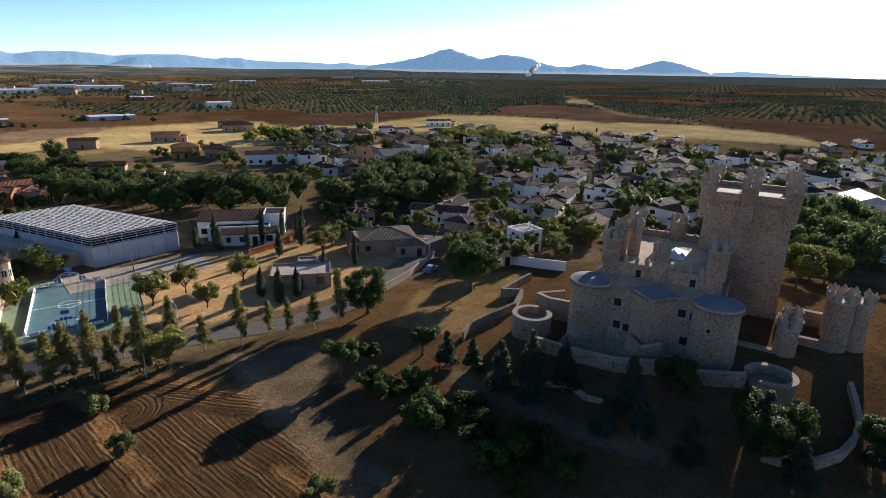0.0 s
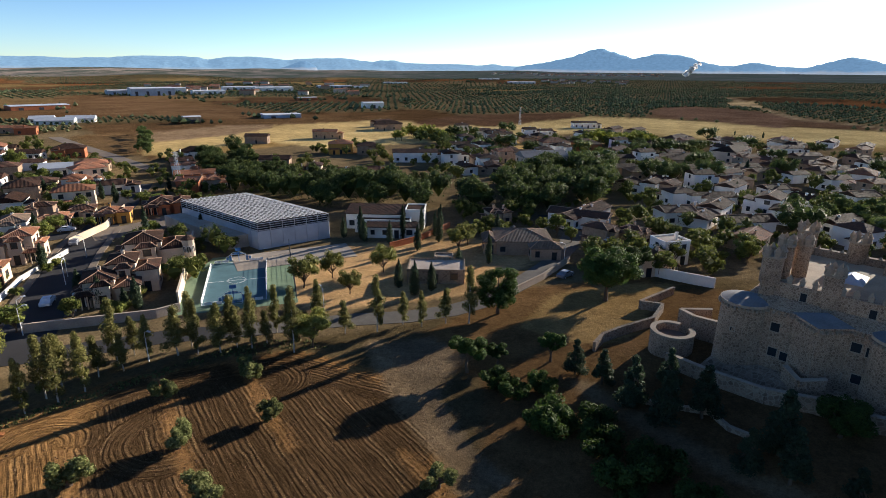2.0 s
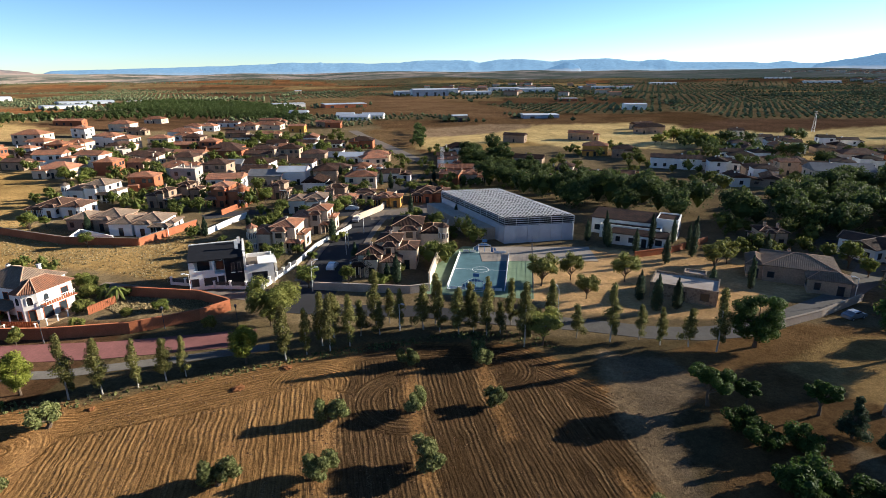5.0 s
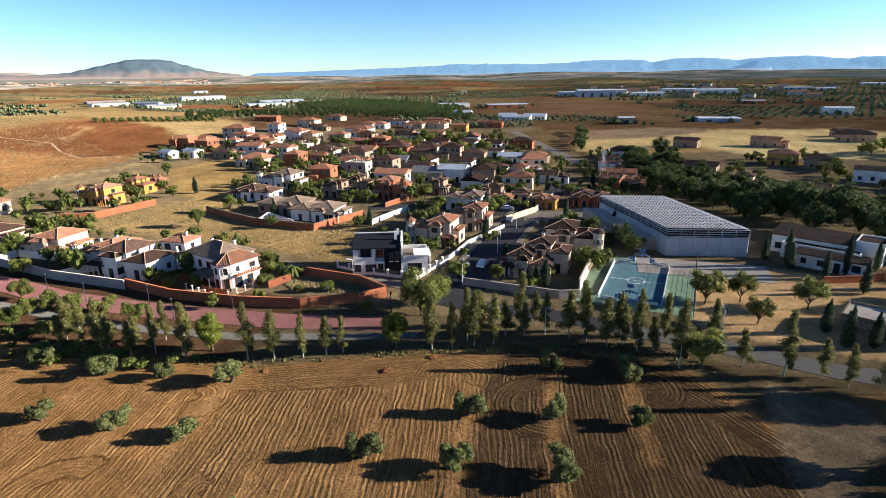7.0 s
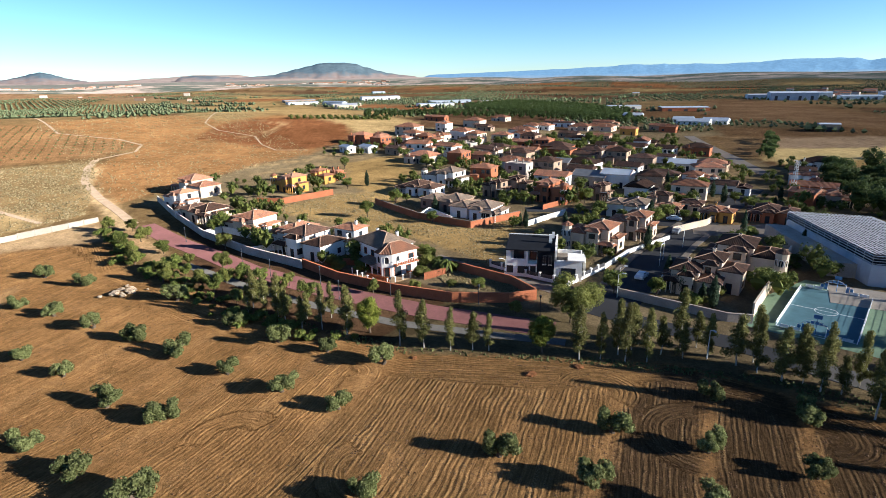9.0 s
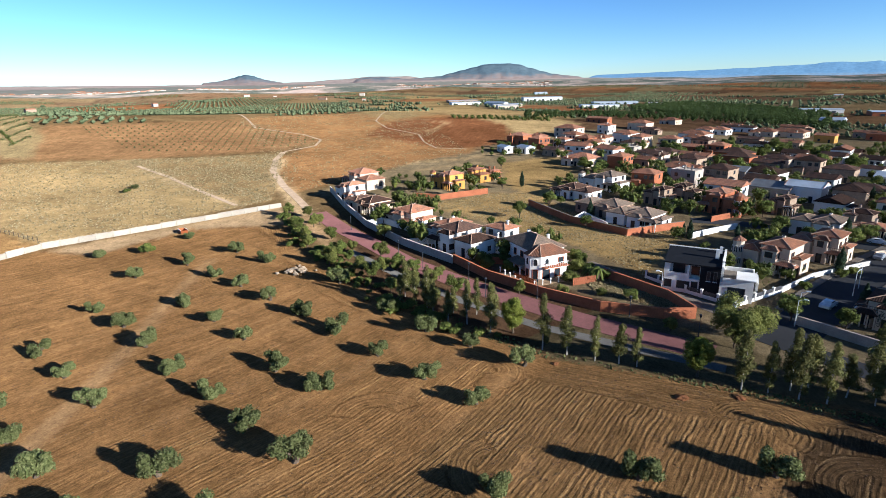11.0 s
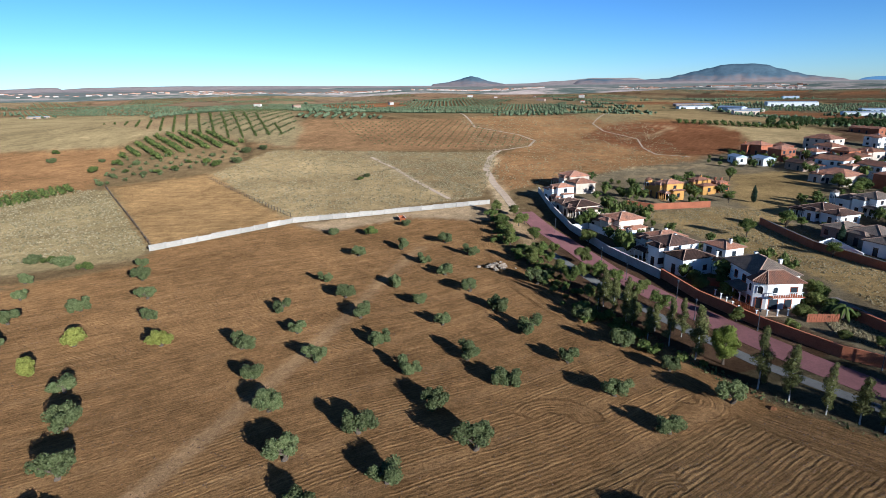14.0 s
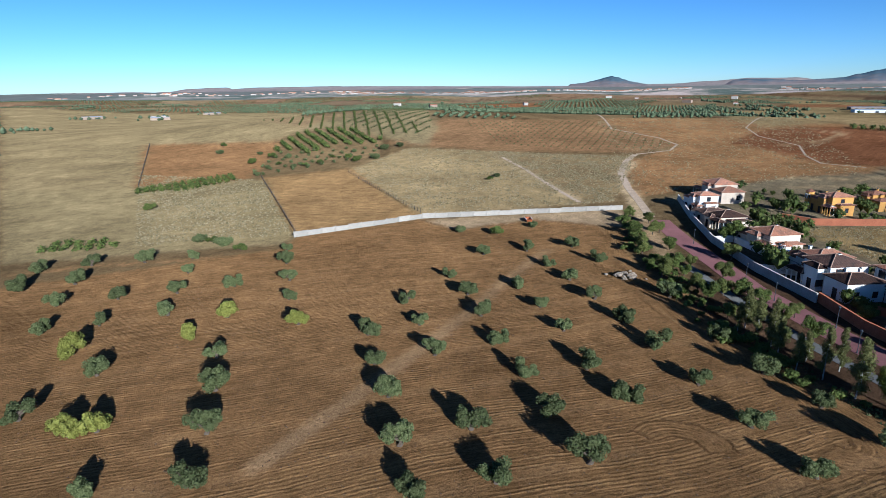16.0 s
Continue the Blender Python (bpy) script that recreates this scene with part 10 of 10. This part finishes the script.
GARDEN_MORE = [(-262.4, 95.2), (-236.7, 96.9), (-236.1, 100.9), (-336.8, 182.3), (-323.4, 171.1), (-303, 245.2), (-315.7, 259.9), (-184.4, 43.9), (-181.2, 39.2), (-297.1, 62.4), (-304.9, 73.7), (-313.1, 82.5), (-323, 88.6), (-200.9, 197.8), (-99.8, 124.4), (-98.9, 125.2), (-89.2, 63), (-84.3, 69.3)]
VILLAGE_TREES = [(42.8, 272.5), (62.7, 237.3), (66.9, 264.5), (51.5, 212.9), (30.6, 228.1), (33.6, 212.3), (21.6, 195.3), (11, 162.3), (21.1, 171.7), (27.4, 141.4), (27.2, 128.8), (31, 139.7), (36.6, 131.9), (20.4, 126.9), (16.9, 117), (69, 200.3), (76, 206.5), (83.4, 213.4), (91, 215.8), (-4.8, 160.5), (-6.3, 144.9), (-2.4, 140.8), (-21.6, 141.3), (5.3, 260.6), (-3.7, 229.1), (-9, 204.5), (79, 268.5), (81.7, 262.4), (65, 314.6), (35.5, 295.9), (50.3, 274.3), (123.2, 367.6), (113.6, 424), (156.3, 420.9), (98.8, 437)]
LIME_TREES = [(-4.7, 338.5), (-1.9, 338.4), (1.1, 351.1), (2.3, 335.2), (5.4, 349.1), (9.7, 345.7), (11.8, 346.4), (14.0, 354.3), (16.1, 340.0), (18.4, 343.5), (21.9, 359.4), (24.1, 348.9), (26.2, 361.8), (29.5, 353.5), (31.1, 345.7), (33.5, 345.8), (-117.6, 333.8), (-113.1, 332.2), (-115.1, 353.6), (-112.8, 351.2), (-105.4, 348.2), (-103.9, 352.5), (-100.2, 351.7), (-95.9, 348.1), (-89.9, 342.3)]
plant([broad_kind(67, 2.6, 4.0, 4.4, M_LIME, "yellow-green village tree in autumn colour", 66, 1.8)], LIME_TREES, "autumn village trees", 0.9, 1.4, 18)
plant([broad_kind(s, 4.3, 4.8, 6.4, M_WOODLEAF, "dense dark green tree in a village garden", 120, 1.8) for s in (68, 69)], VILLAGE_GREEN, "village trees", 0.7, 1.25, 19)
plant([broad_kind(70, 2.4, 3.4, 3.6, M_LEAF, "leafy green tree between suburb houses", 90, 1.6)], SUBURB_GREEN, "suburb trees", 0.7, 1.4, 20)
rng_g = np.random.default_rng(9)
for x, y in GARDEN + GARDEN_MORE + VILLAGE_TREES:
    set_tree(garden_kinds[int(rng_g.integers(0, 3))], x, y, float(rng_g.uniform(0.6, 1.25)), float(rng_g.uniform(0, 360)), "garden trees")


def far_groves():
    """Olive rows of the wide plain, too many to count."""
    rng = np.random.default_rng(8)
    V, Fc = [], []
    octa = np.array([(1, 0, 0), (0, 1, 0), (-1, 0, 0), (0, -1, 0), (0, 0, 1), (0, 0, -0.7)], float)
    tri = np.array([(0, 1, 4), (1, 2, 4), (2, 3, 4), (3, 0, 4), (1, 0, 5), (2, 1, 5), (3, 2, 5), (0, 3, 5)])
    for r0, r1, step, az0, az1 in ((430, 900, 9.0, -44, 98), (900, 1600, 11.5, -44, 98), (1600, 2600, 19, -44, 98), (430, 900, 6.6, 98, 166), (900, 1600, 9, 98, 166), (1600, 2600, 16, 98, 166)):
        g = np.arange(-r1, r1, step)
        X, Y = np.meshgrid(g, g)
        X, Y = X.ravel(), Y.ravel()
        for turn in (0.35, 1.0):
            x, y = X * math.cos(turn) - Y * math.sin(turn), X * math.sin(turn) + Y * math.cos(turn)
            r, az = np.hypot(x, y), np.degrees(np.arctan2(-x, y))
            ok = (r > r0) & (r < r1) & (az > az0) & (az <= az1)
            x, y = x[ok], y[ok]
            h1, h2, edge = land_cells(x, y)
            ok = far_land(x, y)[1] & ((h2 < 0.5) == (turn < 0.7)) & (edge > 0.04) & (rng.random(len(x)) < 0.93)
            for poly, c, amp, bearing in PLOTS:
                ok &= ~inside(poly, x, y)
            for pts, w, c in LANES:
                ok &= near_line(pts, x, y) > w + 3
            x, y = x[ok] + rng.normal(0, 0.6, ok.sum()), y[ok] + rng.normal(0, 0.6, ok.sum())
            s = rng.uniform(1.3, 2.1, len(x)) * (1 + step / 60)
            P = octa[None] * s[:, None, None] * rng.uniform(0.75, 1.25, (len(x), 6, 3)) * np.array([1, 1, 0.85])
            P += np.stack([x, y, ground_z(x, y) + s * 0.6], -1)[:, None, :]
            Fc.append((tri[None] + (np.arange(len(x))[:, None, None] + sum(len(q) for q in V)) * 6).reshape(-1, 3))
            V.append(P)
    lines = []
    # dark tree lines along lanes and plot edges, and clumps round the farms
    for i in range(190):
        a, r = radians(rng.uniform(-40, 166)), 720 + 1500 * rng.random() ** 1.4
        x0, y0, th = -math.sin(a) * r, math.cos(a) * r, radians(37 if rng.random() < 0.7 else 127)
        if any(inside(poly, np.array([x0]), np.array([y0]))[0] for poly, c, amp, bearing in PLOTS):
            continue
        lines += [(x0 + math.cos(th) * j * 5 + rng.normal(0, 2), y0 + math.sin(th) * j * 5 + rng.normal(0, 2)) for j in range(int(rng.uniform(6, 26)))]
    for x0, y0, w in FARMS:
        lines += [(x0 + rng.normal(0, w * 0.7), y0 + rng.normal(0, w * 0.5)) for j in range(12)]
    x, y = np.array(lines).T
    s = rng.uniform(1.8, 3.8, len(x))
    P = octa[None] * s[:, None, None] * rng.uniform(0.75, 1.25, (len(x), 6, 3)) + np.stack([x, y, ground_z(x, y) + s * 0.6], -1)[:, None, :]
    Fc.append((tri[None] + (np.arange(len(x))[:, None, None] + sum(len(q) for q in V)) * 6).reshape(-1, 3))
    V.append(P)
    me = bpy.data.meshes.new("olive_groves")
    me.from_pydata(np.vstack([q.reshape(-1, 3) for q in V]).tolist(), [], np.vstack(Fc).tolist())
    me.materials.append(M_GROVE)
    tagged(new("olive_groves", me), "distant olive groves in rows across the plain", "olive grove", kind="stuff")


far_groves()


def garden_greenery():
    """Hedges, shrubs and small trees between the houses."""
    rng = np.random.default_rng(31)
    spots = []
    hx, hy, hr = (np.array(v) for v in zip(*SPOTS))
    while len(spots) < 1250:
        a, r = radians(rng.uniform(-46, 96)), 118 + 250 * rng.random() ** 1.3
        x, y = -math.sin(a) * r, math.cos(a) * r
        if math.degrees(a) > 60 and r > 330 or not inside(PLOTS[0][0], np.array([x]), np.array([y]))[0]:
            continue
        d = np.hypot(hx - x, hy - y) - hr
        if d.min() < 0.3 or d.min() > 9 or any(inside(p[0], np.array([x]), np.array([y]))[0] for p in PLOTS[1:]):
            continue
        if min(float(near_line(q, np.array([x]), np.array([y]))[0]) for q in STREETS) < 6:
            continue
        k = rng.uniform(0.35, 1.0) if rng.random() < 0.75 else rng.uniform(1.0, 1.45)
        spots.append((x, y, 2.2 * k, 4.6 * k))
    leaf_mass("garden_greenery", "mixed green hedges and shrubs between the houses", spots, M_LEAF, 32, 28, 0.23)


garden_greenery()


def crop_rows(name, label, poly, bearing, row, gap, r, h, leaf, seed):
    """Rows of low trees or vines over a plot."""
    rng = np.random.default_rng(seed)
    b = radians(bearing)
    xs, ys = [p[0] for p in poly], [p[1] for p in poly]
    cx, cy, R = sum(xs) / len(xs), sum(ys) / len(ys), max(max(xs) - min(xs), max(ys) - min(ys))
    U, W = np.meshgrid(np.arange(-R, R, row), np.arange(-R, R, gap))
    U, W = U.ravel(), W.ravel()
    x, y = cx + U * math.cos(b) - W * math.sin(b), cy + U * math.sin(b) + W * math.cos(b)
    ok = inside(poly, x, y)
    cl = [(px + rng.normal(0, 0.2), py + rng.normal(0, 0.2), gz(px, py) + h * 0.5, r * rng.uniform(0.75, 1.2), r * rng.uniform(0.75, 1.2), h * 0.55) for px, py in zip(x[ok], y[ok])]
    tagged(new(name, leaf_cloud(name, cl, 22, r * 0.36, leaf, rng, 0.0, True)), label, "crop", kind="stuff")


crop_rows("olive_rows", "dark green olive rows on the slope of the hill", [(-229.7, -275.2), (-260.5, -290.1), (-275.5, -288.7), (-289.7, -268.7), (-275.5, -228.1), (-263.6, -223.4), (-250.5, -243.7), (-225.5, -241.1), (-227.8, -255.5), (-220.3, -261.9)], -30, 7, 2.6, 1.7, 2.7, M_LEAF, 1)
crop_rows("scrub", "grey-green scrub trees on the slope", [(-170.8, -226), (-217.1, -263.3), (-231.8, -245), (-265.6, -217.8), (-261.4, -205.2), (-222.2, -204.2), (-195.3, -212.3), (-173.4, -218.9)], 75, 9, 8, 1.3, 1.8, M_OLIVE, 2)
crop_rows("vine_rows", "lines of young trees on the pale hill crest", [(-301.7, -373.9), (-319.1, -339), (-350.8, -330), (-362.3, -303.6), (-357.5, -277.7), (-306.8, -217.3), (-279.7, -238.9), (-281.8, -300.8), (-304.7, -374.1)], -47, 8, 2.6, 0.85, 1.3, M_LEAF, 3)
crop_rows("hedge", "green shrub hedge along the field", [(-120.4, -233.7), (-125.2, -240.3), (-145.6, -236.9), (-166.8, -232.7), (-158.7, -219.8), (-135.7, -221.6)], 60, 3, 3, 1.4, 2, M_LEAF, 4)
crop_rows("vine_rows", "rows of young trees on the pale hill", [(-351.5, -307), (-998.9, -758.6), (-336, -230.3), (-298.5, -213.3), (-298, -283.5)], 100, 9, 4, 1, 1.4, M_OLIVE, 5)
crop_rows("vine_rows", "dotted vine rows on the red hill", [(-356.4, -219.1), (-414.1, -143.7), (-344.7, -68.6), (-318.1, -81), (-299.3, -153.5)], 100, 4.5, 8, 0.6, 0.8, M_OLIVE, 6)
crop_rows("hedge", "hedge line across the stubble hill", [(-455.9, 17.1), (-466.5, 99.3), (-444.9, 94.6), (-439.8, 16.4)], 90, 5, 5, 1.8, 2.6, M_LEAF, 7)
crop_rows("scrub", "low green weeds at the field edge", [(-67.4, -182.5), (-78.4, -169.1), (-75.1, -158.1), (-59.1, -172.4)], 60, 3, 3, 1.2, 0.9, M_LEAF, 8)
